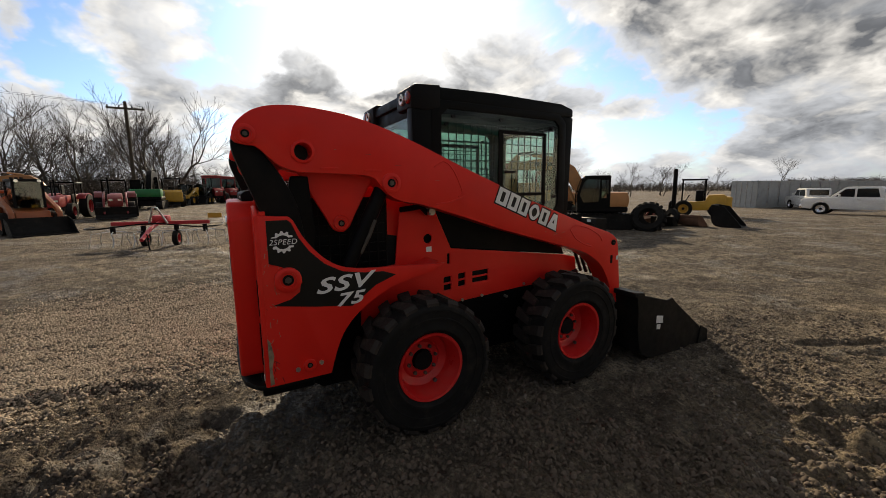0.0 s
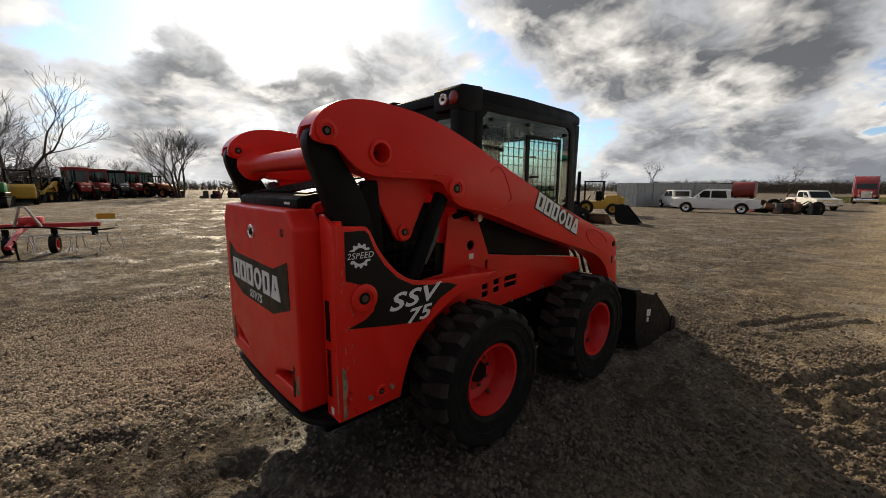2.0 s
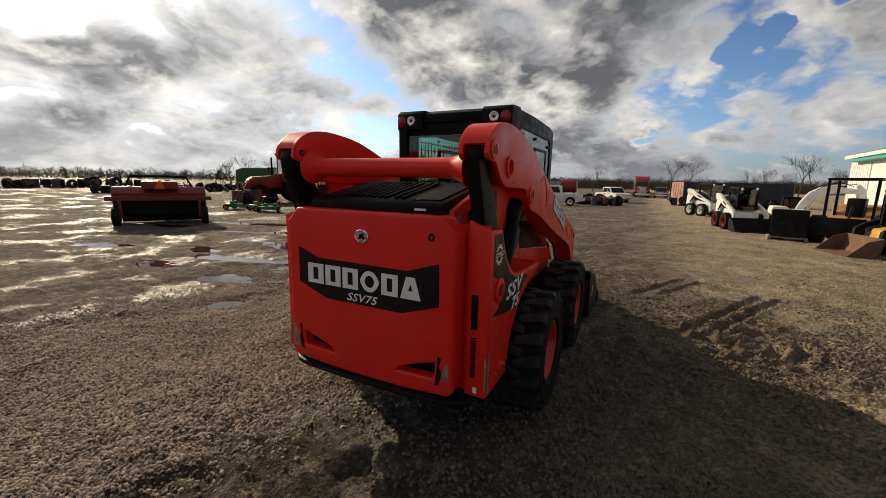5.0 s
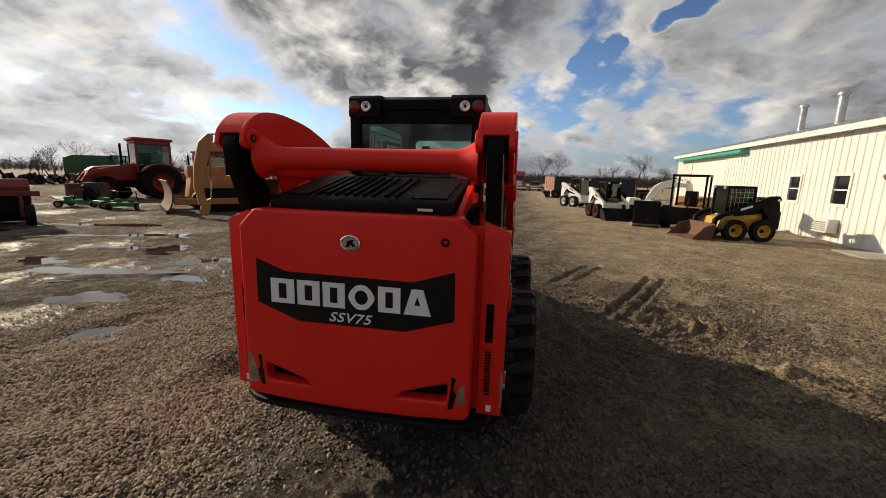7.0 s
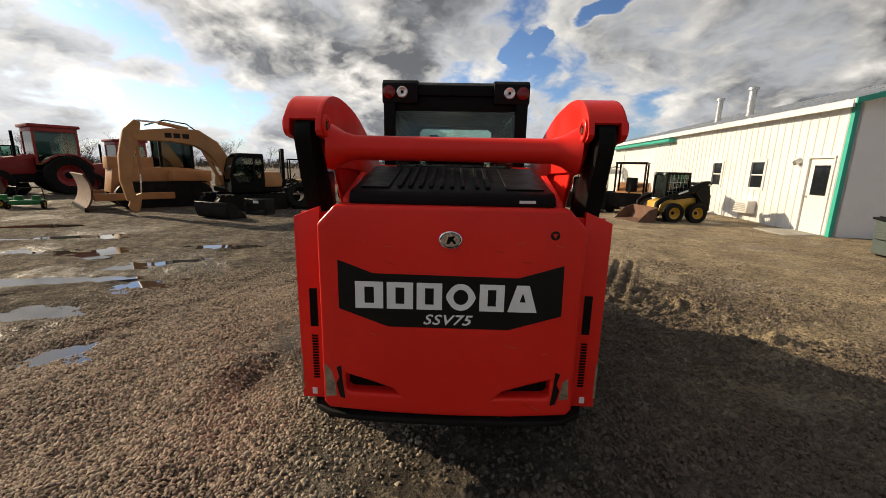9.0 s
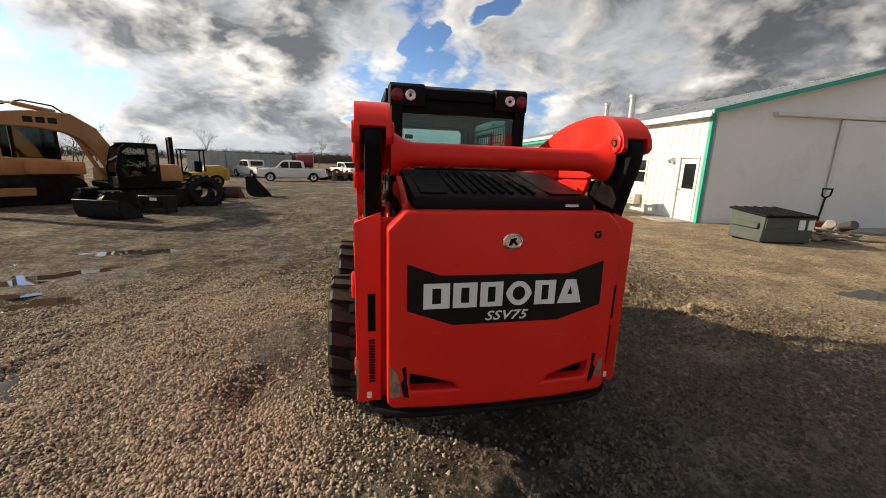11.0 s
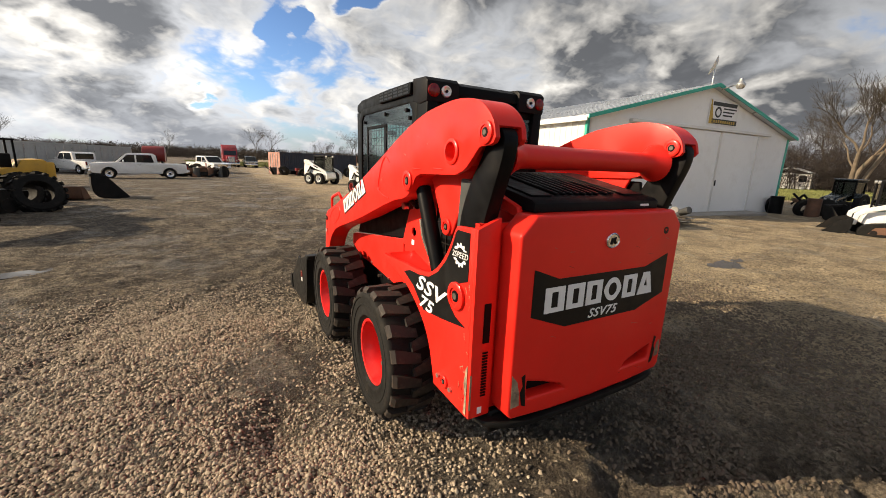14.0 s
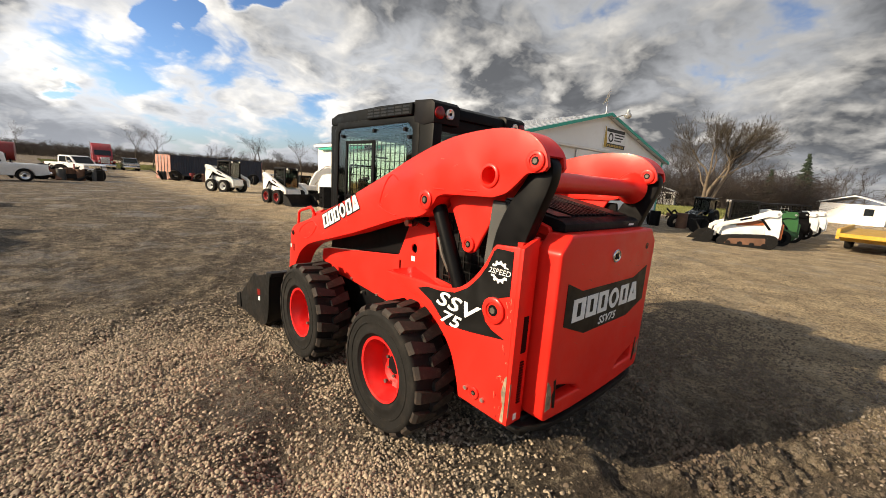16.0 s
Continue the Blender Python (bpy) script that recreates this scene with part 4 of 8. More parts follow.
        part("cog_band", Shape().prism([(-0.832, 1.203), (-0.684, 1.203), (-0.684, 1.245), (-0.832, 1.245)], s * 0.7255, s * 0.7262), BLACK_D, fl)
        text_part("lettering", "2SPEED", 0.040, on_side(-0.758, 1.222) @ Matrix.Translation((0, 0, 0.002)), WHITE, fl, shear=0.25, label="white speed lettering", depth=0.001)
        boss(tower, "pivot_boss", s * 0.722, -0.745, 1.022, s, 0.068, 0.018, RED)
        boss(tower, "tie_down", s * 0.722, -0.662, 0.532, s, 0.034, 0.012, RED)
        for y, z in ((-0.725, 0.52), (-0.60, 0.535)):
            part("bolt", Shape().cyl((s * 0.72, y, z), (s * 0.734, y, z), 0.013, 6), ZINC, tower)
        rs = random.Random(40 + s)
        for k in range(34):
            y, z, a, L = -0.858 + abs(rs.gauss(0, 0.035)), 0.47 + 0.80 * rs.random() ** 1.3, 90 + rs.gauss(0, 28), rs.uniform(0.006, 0.034)
            part("scratch", Shape().obox((s * 0.7226, y, z), (0.0008, L, rs.uniform(0.001, 0.0035)), a, 0, 0), WORN if k % 4 else BLACK_D, tower)
        for k in range(12):
            y = rs.uniform(-0.7, 1.5)
            z = 1.78 - 0.40 * max(0.0, y + 0.2) + rs.uniform(-0.12, -0.02)
            part("scratch", Shape().obox((s * 0.7146, y, z), (0.0008, rs.uniform(0.01, 0.05), 0.0014), rs.uniform(-40, 20), 0, 0), WORN if k % 3 else DULL, tower)
        # screen behind the lift cylinder
        scr = part("side_screen", Shape().box(s * 0.475, s * 0.485, -0.60, -0.10, 1.0, 1.44), PLAST, T, "black wire screen on the engine bay")
        for k in range(9):
            part("screen_wire", Shape().box(s * 0.485, s * 0.492, -0.59 + k * 0.06, -0.584 + k * 0.06, 1.0, 1.42), STEEL, scr)
        for k in range(7):
            part("screen_wire", Shape().box(s * 0.485, s * 0.491, -0.60, -0.10, 1.03 + k * 0.06, 1.036 + k * 0.06), STEEL, scr)
        # lift arm: two cheeks with flanges between
        outline = ARM_TOP + ARM_FOOT + ARM_LOW + ARM_REAR
        hole = ring2((-0.631, 1.682), 0.044)
        arm = part("lift_arm", Shape().prism(outline, s * 0.690, s * 0.714, holes=[hole]).bevel(0.006, 2), RED, T, "thick red lift arm, glossy with scuffs")
        part("inner_cheek", Shape().prism(outline, s * 0.556, s * 0.580, holes=[hole]).bevel(0.006, 2), RED, arm)
        part("top_flange", Shape().strip(ARM_TOP[3:], s * 0.578, s * 0.692, 0.016), RED, arm)
        part("under_flange", Shape().strip((ARM_FOOT[2:] + ARM_LOW), s * 0.578, s * 0.692, 0.016), RED, arm)
        part("front_flange", Shape().strip([(1.85, 1.0), (1.91, 0.52)], s * 0.578, s * 0.692, 0.02), RED, arm)
        part("hole_ring", Shape().lathe([(0.060, s * 0.70), (0.060, s * 0.722), (0.054, s * 0.726), (0.045, s * 0.726), (0.043, s * 0.722), (0.043, s * 0.56), (0.06, s * 0.56)], (0, -0.631, 1.682), "x", 28, closed=True), RED, arm)
        part("hole_plug", Shape().cyl((s * 0.60, -0.631, 1.682), (s * 0.604, -0.631, 1.682), 0.043, 24), BLACK_D, arm)
        for xx in (0.714, 0.556):
            sg = s if xx > 0.6 else -s
            boss(arm, "pin_boss", s * xx, -0.892, 1.757, sg, 0.047, 0.012, RED)
        boss(arm, "pin_boss", s * 0.714, -0.152, 1.522, s, 0.058, 0.014, RED)
        boss(arm, "pin_boss", s * 0.714, 1.80, 1.036, s, 0.024, 0.008, BLACK)
        part("slot", Shape().box(s * 0.7138, s * 0.7155, 1.775, 1.80, 0.86, 0.93), BLACK, arm, "black slot")
        part("sticker", Shape().box(s * 0.7138, s * 0.716, 1.845, 1.868, 0.885, 0.92), WHITE, arm, "small white sticker")
        for line in ([(0.13, 1.62), (0.19, 1.655), (0.25, 1.62), (0.30, 1.54), (0.33, 1.46), (0.30, 1.44)], [(0.35, 1.44), (0.24, 1.405), (0.14, 1.395)], [(1.30, 1.17), (1.36, 1.20), (1.50, 1.17), (1.62, 1.11), (1.66, 1.06)], [(1.30, 1.17), (1.36, 1.10), (1.46, 1.045), (1.55, 1.02)]):
            pts = [(s * 0.7135, y, z) for y, z in smooth_line(line, 4)]
            part("pressed_rib", Shape().tube(pts, 0.0055, 6), RED, arm)
        for y, z in ((-0.50, 1.600), (-0.26, 1.592)):
            part("weld_bead", Shape().obox((s * 0.715, y, z), (0.006, 0.10, 0.010)).bevel(0.003, 1), RED, arm)
        ang = math.degrees(math.atan2(-0.405, 1.0)) * s
        letter_blocks(arm, on_side(0.885, 1.335, ang) @ Matrix.Translation((0, 0, -0.0085)), 0.60, 0.112, WHITE, "white wordmark block with black edge", BLACK_D)
        # bracket, link, lift cylinder
        brk = [(-0.66, 1.60), (-0.20, 1.58), (-0.27, 1.47)] + smooth_line([(-0.345, 1.33), (-0.375, 1.27), (-0.42, 1.243), (-0.47, 1.262), (-0.50, 1.315)], 3)
        part("arm_bracket", Shape().prism(brk, s * 0.578, s * 0.602).bevel(0.005, 1), RED, arm)
        boss(arm, "pin_boss", s * 0.602, -0.423, 1.295, s, 0.045, 0.014, RED)
        link = smooth_line([(-0.915, 1.79), (-0.955, 1.745), (-0.95, 1.66), (-0.90, 1.52), (-0.845, 1.36), (-0.81, 1.20), (-0.80, 1.02)], 3) + smooth_line([(-0.62, 1.0), (-0.635, 1.2), (-0.665, 1.40), (-0.73, 1.55), (-0.81, 1.67), (-0.855, 1.765)], 3)
        part("rear_link", Shape().prism(link, s * 0.598, s * 0.672).bevel(0.012, 2), BLACK, T, "black curved rear link")
        part("link_bracket", Shape().prism([(-0.745, 1.0), (-0.60, 1.0), (-0.575, 1.25), (-0.60, 1.56), (-0.69, 1.56), (-0.735, 1.35)], s * 0.612, s * 0.640).bevel(0.006, 1), GREYP if s < 0 else BLACK, T)
        part("link_clip", Shape().cyl((s * 0.64, -0.72, 1.335), (s * 0.668, -0.72, 1.335), 0.012, 10), ZINC, T)
        cylr = part("lift_cylinder", Shape().cyl((s * 0.63, -0.43, 0.99), (s * 0.63, -0.182, 1.485), 0.044, 22).bevel(0.004, 1), BLACK, T, "black hydraulic lift cylinder")
        part("rod", Shape().cyl((s * 0.63, -0.182, 1.485), (s * 0.63, -0.155, 1.53), 0.024, 16), CHROME, cylr, "chrome rod")
        part("hose", Shape().tube([(s * 0.655, -0.33, 1.12), (s * 0.672, -0.28, 1.22), (s * 0.668, -0.24, 1.31)], 0.012, 8), DULL, cylr, "steel hydraulic pipe")
        part("arm_stop", Shape().tube([(s * 0.55, 0.16, 1.33), (s * 0.57, 0.10, 1.375), (s * 0.60, -0.05, 1.36)], 0.018, 8), BLACK, T)
        part("stop_pin", Shape().cyl((s * 0.52, 0.17, 1.34), (s * 0.60, 0.17, 1.34), 0.024, 14), ZINC, T)
        # wheels
        for y in (0.015, 1.265):
            wheel(T, (s * 0.745, y, 0.418), s)
        part("axle_housing", Shape().cyl((s * 0.44, 0.015, 0.418), (s * 0.69, 0.015, 0.418), 0.09, 20), BLACK, T)
        part("axle_housing", Shape().cyl((s * 0.44, 1.265, 0.418), (s * 0.69, 1.265, 0.418), 0.09, 20), BLACK, T)
    # tube across the arms
    tube_prof = [(0.105, -0.556), (0.092, -0.53), (0.070, -0.495), (0.056, -0.45), (0.054, 0.0), (0.056, 0.45), (0.070, 0.495), (0.092, 0.53), (0.105, 0.556)]
    part("cross_tube", Shape().lathe(tube_prof, (0, -0.80, 1.672), "x", 32), RED, T, "red tube across the lift arms")
    # tail door
    out = [(-0.578, 0.50), (-0.555, 0.468), (-0.3, 0.450), (0.0, 0.444), (0.3, 0.450), (0.555, 0.468), (0.578, 0.50), (0.578, 1.345), (0.50, 1.428), (-0.50, 1.428), (-0.578, 1.345)]
    slot = [(0.225, 0.545), (0.46, 0.553), (0.47, 0.57), (0.47, 0.645), (0.36, 0.613), (0.255, 0.577)]
    hood = part("tail_door", Shape().prism(out, -0.858, -1.0, "y", holes=[slot, [(-x, z) for x, z in slot[::-1]]]).bevel(0.040, 4, 40), RED, T, "glossy red tail door, scratched at its lower corners")
    part("slot_backing", Shape().box(-0.5, 0.5, -0.93, -0.90, 0.53, 0.66), BLACK, hood)
    lift = 0.0018
    plate = [(-0.49, 1.19), (-0.335, 1.133), (0.30, 1.128), (0.49, 1.188), (0.494, 0.96), (0.265, 0.888), (-0.27, 0.888), (-0.49, 0.968)]
    blk = part("name_plate", Shape().prism(plate, -1.0005, -1.0005 - lift, "y"), BLACK_D, hood, "black decal band across the tail door")

    def on_tail(x, z):
        return Matrix(((1, 0, 0, x), (0, 0, -1, -1.0005 - lift), (0, 1, 0, z), (0, 0, 0, 1)))

    letter_blocks(blk, on_tail(-0.015, 1.035), 0.80, 0.122, WHITE, "large white wordmark block")
    text_part("lettering", "SSV75", 0.066, on_tail(-0.01, 0.925), WHITE, blk, shear=0.3, label="white slanted lettering", squeeze=1.2, bold=0.001)
    part("badge", Shape().lathe([(0.050, 0), (0.050, -0.008), (0.044, -0.012), (0.040, -0.008), (0.0015, -0.008)], (0, 0, 0), "y", 32).move(pose(0.0, -1.0, 1.29) @ Matrix.Diagonal((1, 1, 0.76, 1))), CHROME, hood, "oval chrome badge with plain mark")
    part("badge_mark", Shape().prism([(-0.018, -0.018), (-0.006, -0.018), (0.004, -0.004), (0.016, -0.018), (0.024, -0.012), (0.012, 0.004), (0.02, 0.018), (-0.01, 0.012)], 0, -0.004, "y").move(pose(0, -1.008, 1.29)), BLACK, hood)
    part("warning_mark", Shape().prism(ring2((0.442, 1.318), 0.020, 20), -1.0, -1.0018, "y", holes=[[(0.430, 1.326), (0.454, 1.326), (0.442, 1.306)]]), BLACK_D, hood, "round black mark")
    for s in (1, -1):
        part("scrape", Shape().prism([(s * 0.475, 0.52), (s * 0.50, 0.53), (s * 0.515, 0.60), (s * 0.50, 0.63), (s * 0.512, 0.68), (s * 0.49, 0.69), (s * 0.486, 0.62)], -1.0005, -1.0015, "y"), BLACK_D, hood, "torn black scrape in the paint")
    part("scrape", Shape().prism([(-0.565, 0.53), (-0.515, 0.535), (-0.52, 0.60), (-0.535, 0.66), (-0.568, 0.70)], -1.0005, -1.0012, "y"), WORN, hood, "paint scraped to bare metal")
    part("scrape", Shape().prism([(0.515, 0.55), (0.555, 0.56), (0.55, 0.66), (0.525, 0.64)], -1.0005, -1.0012, "y"), WORN, hood, "paint scraped to bare metal")
    rr = random.Random(3)
    for k in range(16):
        x, z, a, L = rr.uniform(-0.5, 0.5), rr.choice((0.47, 0.5, 0.8, 1.24, 1.2)) + rr.uniform(-0.03, 0.05), rr.uniform(-25, 25), rr.uniform(0.015, 0.09)
        part("scratch", Shape().obox((x, -1.0012, z), (L * 0.7, 0.0008, 0.0011), 0, a, 0), WORN if k % 3 else BLACK_D, hood)
    # bumper
    bump = smooth_line([(-0.66, -0.60), (-0.665, -0.86), (-0.60, -0.95), (-0.45, -1.0), (0, -1.015), (0.45, -1.0), (0.60, -0.95), (0.665, -0.86), (0.66, -0.60)], 4)
    part("rear_bumper", Shape().prism(bump, 0.405, 0.436, "z").bevel(0.012, 2), STEEL, T, "black steel bumper plate below the tail door")
    part("counterweight", Shape().prism([(-0.6, -0.62), (0.6, -0.62), (0.6, -0.9), (-0.6, -0.9)], 0.34, 0.46, "z").bevel(0.01, 1), BLACK, T)
    # engine cover with louvres
    cov = part("engine_cover", Shape().prism([(-0.925, 1.428), (-0.925, 1.470), (-0.90, 1.485), (-0.33, 1.592), (-0.25, 1.592), (-0.25, 1.46)], -0.452, 0.452).bevel(0.008, 2), PLAST, T, "black louvred engine cover")
    slope = math.degrees(math.atan2(0.107, 0.57))
    for k in range(9):
        x = -0.24 + k * 0.048 + (0.02 if k > 6 else 0)
        part("louvre", Shape().obox((x, -0.62, 1.5455), (0.020, 0.46, 0.012), slope).bevel(0.004, 1), PLAST, cov)
    part("cover_panel", Shape().obox((0.33, -0.62, 1.542), (0.17, 0.48, 0.008), slope).bevel(0.003, 1), PLAST, cov)
    part("cover_panel", Shape().obox((-0.35, -0.62, 1.542), (0.13, 0.48, 0.008), slope).bevel(0.003, 1), PLAST, cov)
    part("sticker", Shape().obox((0.33, -0.926, 1.45), (0.07, 0.003, 0.012)), WHITE, cov, "worn white sticker")
    for s in (1, -1):
        part("hinge_block", Shape().box(s * 0.36, s * 0.46, -0.24, -0.10, 1.46, 1.60).bevel(0.01), RED, T)
        part("upright", Shape().prism([(-0.88, 1.40), (-0.50, 1.47), (-0.50, 1.56), (-0.86, 1.45)], s * 0.468, s * 0.50).bevel(0.004, 1), RED, T)
    # cab
    rear_post = [(0.16, 1.10), (0.10, 1.52), (0.09, 2.03), (0.30, 2.03), (0.24, 1.40), (0.30, 1.10)]
    cab = part("cab", Shape().prism(rear_post, -0.48, -0.40).bevel(0.014, 2), CABM, T, "black steel cab frame, dusty")
    part("rear_post", Shape().prism(rear_post, 0.40, 0.48).bevel(0.014, 2), CABM, cab)
    part("cab_roof", Shape().prism([(0.10, 2.055), (0.11, 2.125), (0.19, 2.155), (0.75, 2.163), (1.40, 2.148), (1.53, 2.115), (1.53, 2.05), (0.9, 2.035)], -0.478, 0.478).bevel(0.018, 2), CABM, cab)
    part("roof_lip", Shape().box(-0.47, 0.47, 1.46, 1.535, 1.97, 2.05).bevel(0.01), CABM, cab)
    for s in (1, -1):
        part("front_post", Shape().prism([(1.36, 1.05), (1.50, 1.05), (1.53, 2.05), (1.40, 2.05)], s * 0.405, s * 0.478).bevel(0.012, 2), CABM, cab)
        part("sill", Shape().prism([(0.2, 1.08), (1.48, 1.02), (1.48, 1.30), (0.22, 1.42)], s * 0.41, s * 0.47).bevel(0.01), CABM, cab)
        rim_out = [(0.23, 1.36), (1.42, 1.22), (1.46, 1.30), (1.45, 2.0), (1.38, 2.065), (0.30, 2.075), (0.235, 2.01)]
        rim_in = [(0.30, 1.43), (1.34, 1.31), (1.385, 1.36), (1.375, 1.97), (1.33, 2.01), (0.36, 2.02), (0.31, 1.97)]
        win = part("side_window", Shape().prism(rim_out, s * 0.462, s * 0.484, holes=[rim_in]).bevel(0.008, 2), CABM, cab, "dark framed side window")
        g = part("pane", Shape().prism(rim_in, s * 0.470, s * 0.475), GLASS, win, "green tinted glass")
        g.visible_shadow = False
        for y0, y1 in ((0.80, 0.83),):
            part("window_bar", Shape().box(s * 0.462, s * 0.480, y0 - 0.012, y1, 1.40, 1.90).bevel(0.003, 1), CABM, win)
        part("window_bar", Shape().box(s * 0.462, s * 0.480, 0.79, 1.24, 1.885, 1.91).bevel(0.003, 1), CABM, win)
        part("window_bar", Shape().box(s * 0.462, s * 0.480, 1.22, 1.25, 1.35, 1.91).bevel(0.003, 1), CABM, win)
        part("window_bar", Shape().box(s * 0.462, s * 0.480, 0.79, 1.24, 1.43, 1.455).bevel(0.003, 1), CABM, win)
        part("window_latch", Shape().box(s * 0.478, s * 0.492, 0.84, 0.94, 1.60, 1.618).bevel(0.004, 1), PLAST, win)
        for y, z in ((0.40, 1.975), (0.80, 1.98), (1.30, 1.95), (1.345, 1.42), (0.345, 1.92)):
            part("window_stud", Shape().cyl((s * 0.474, y, z), (s * 0.490, y, z), 0.014, 12), PLAST, win)
        mesh = Shape()
        for k in range(17):
            y = 0.33 + k * 0.0615
            mesh.box(s * 0.430, s * 0.436, y - 0.003, y + 0.003, 1.34, 1.95)
        for k in range(10):
            z = 1.38 + k * 0.062
            mesh.box(s * 0.430, s * 0.436, 0.32, 1.36, z - 0.003, z + 0.003)
        part("guard_mesh", mesh, STEEL, cab, "welded wire guard inside the window")
        lamp = part("lamp_housing", Shape().prism([(0.085, 2.005), (0.085, 2.13), (0.12, 2.155), (0.30, 2.165), (0.30, 2.02), (0.19, 1.995)], s * 0.25, s * 0.487).bevel(0.012, 2), PLAST, cab)
        part("work_lamp", Shape().lathe([(0.036, 0.004), (0.036, -0.012), (0.030, -0.016), (0.012, -0.010)], (s * 0.352, 0.085, 2.072), "y", 24), LENS, lamp, "round clear work lamp")
        part("lamp_bulb", Shape().cyl((s * 0.352, 0.077, 2.072), (s * 0.352, 0.067, 2.072), 0.009, 12), PLAST, lamp)
        part("tail_lamp", Shape().lathe([(0.041, 0.004), (0.041, -0.006), (0.034, -0.011), (0.008, -0.013)], (s * 0.440, 0.085, 2.072), "y", 24), TAIL, lamp, "round red tail lamp")
    part("rear_header", Shape().box(-0.41, 0.41, 0.125, 0.18, 1.95, 2.06).bevel(0.01), CABM, cab)
    part("rear_sill", Shape().box(-0.41, 0.41, 0.10, 0.16, 1.20, 1.60).bevel(0.01), CABM, cab)
    rw = part("rear_window", Shape().prism([(-0.40, 1.57), (0.40, 1.57), (0.40, 1.96), (-0.40, 1.96)], 0.115, 0.120, "y"), GLASS, cab, "tinted rear window")
    rw.visible_shadow = False
    part("front_frame", Shape().prism([(-0.41, 1.0), (0.41, 1.0), (0.41, 2.05), (-0.41, 2.05)], 1.46, 1.50, "y", holes=[[(-0.35, 1.12), (0.35, 1.12), (0.36, 1.94), (0.30, 1.99), (-0.30, 1.99), (-0.36, 1.94)]]).bevel(0.008, 1), CABM, cab)
    fw = part("front_pane", Shape().prism([(-0.36, 1.11), (0.36, 1.11), (0.36, 1.99), (-0.36, 1.99)], 1.478, 1.482, "y"), CLEAR, cab)
    fw.visible_shadow = False
    part("wiper_bar", Shape().box(-0.09, 0.10, 1.44, 1.46, 1.80, 1.815), PLAST, cab)
    part("mirror", Shape().box(-0.25, -0.17, 1.30, 1.33, 1.86, 1.90).bevel(0.006, 1), PLAST, cab)
    part("headliner", Shape().box(-0.40, 0.40, 0.2, 1.45, 2.0, 2.035), PLAST, cab)
    part("roof_vent", Shape().box(-0.10, 0.12, 0.35, 0.50, 1.985, 2.0).bevel(0.003, 1), GREYP, cab)
    part("seat", Shape().box(-0.24, 0.24, 0.42, 0.95, 1.08, 1.22).bevel(0.05, 3), PLAST, cab, "black vinyl seat")
    part("backrest", Shape().prism([(0.34, 1.15), (0.48, 1.15), (0.40, 1.66), (0.36, 1.74), (0.28, 1.74), (0.26, 1.66)], -0.22, 0.22).bevel(0.04, 3), PLAST, cab)
    part("cab_floor", Shape().box(-0.42, 0.42, 0.18, 1.48, 0.98, 1.06), BLACK, cab)
    for s in (1, -1):
        part("lever", Shape().tube([(s * 0.30, 0.95, 1.06), (s * 0.30, 1.0, 1.34), (s * 0.29, 1.03, 1.46)], [0.012, 0.012, 0.024], 8), PLAST, cab)
    # air vent along the roof on the door side of the cab
    v = part("side_vent", Shape().box(-0.505, -0.48, 0.30, 0.88, 2.065, 2.145).bevel(0.006, 1), CABM, cab, "slotted roof vent")
    for k in range(3):
        for j in range(6):
            y = 0.325 + j * 0.092
            part("vent_slot", Shape().box(-0.5065, -0.50, y, y + 0.078, 2.077 + k * 0.022, 2.089 + k * 0.022), BLACK_D, v)
    # left handle loop and couplers on the arm
    hl = [(-0.62, 1.50, 1.20), (-0.66, 1.50, 1.29), (-0.66, 1.54, 1.31), (-0.66, 1.76, 1.255), (-0.66, 1.80, 1.23), (-0.66, 1.81, 1.10)]
    part("step_handle", Shape().tube(hl, 0.013, 10), RED, T, "red tube guard on the arm")
    part("coupler_pipe", Shape().cyl((-0.60, 1.40, 1.27), (-0.60, 1.58, 1.22), 0.032, 16).bevel(0.006, 1), RED, T)
    for k in range(3):
        x = 0.30 + 0.06 * k
        part("hydraulic_hose", Shape().tube([(x, 1.50, 1.0), (x + 0.05, 1.62, 1.02), (x + 0.10, 1.70, 0.92), (x + 0.12, 1.76, 0.75)], 0.014, 8), PLAST if k else STEEL, T)
    # coupler plate and bucket
    part("coupler_plate", Shape().box(-0.56, 0.56, 1.80, 1.90, 0.14, 0.62).bevel(0.012, 1), BLACK, T, "black quick coupler plate")
    back = smooth_line([(1.86, 0.63), (1.89, 0.47), (1.90, 0.30), (1.96, 0.11), (2.10, 0.035)], 4) + [(2.85, 0.012)]
    bk = part("bucket", Shape().strip(back, -0.92, 0.92, -0.014), STEEL, T, "black steel dirt bucket resting on the ground")
    for s in (1, -1):
        part("bucket_cheek", Shape().prism(back + [(2.93, 0.03), (2.90, 0.13), (2.40, 0.49), (2.35, 0.535), (2.28, 0.52)], s * 0.905, s * 0.921).bevel(0.004, 1), STEEL, bk)
        part("side_cutter", Shape().prism([(2.95, 0.0), (2.93, 0.15), (2.82, 0.20), (2.78, 0.03)], s * 0.921, s * 0.935).bevel(0.003, 1), STEEL, bk)
        part("sticker", Shape().prism([(2.14, 0.405), (2.23, 0.39), (2.23, 0.325), (2.14, 0.34)], s * 0.921, s * 0.923), WHITE if s > 0 else TAIL, bk, "small white sticker" if s > 0 else "small red warning sticker")
        part("sticker", Shape().prism([(2.15, 0.325), (2.20, 0.318), (2.20, 0.275), (2.15, 0.282)], s * 0.921, s * 0.923), WHITE, bk, "small white sticker")
    part("cutting_edge", Shape().box(-0.93, 0.93, 2.72, 2.97, 0.0, 0.018).bevel(0.003, 1), STEEL, bk)
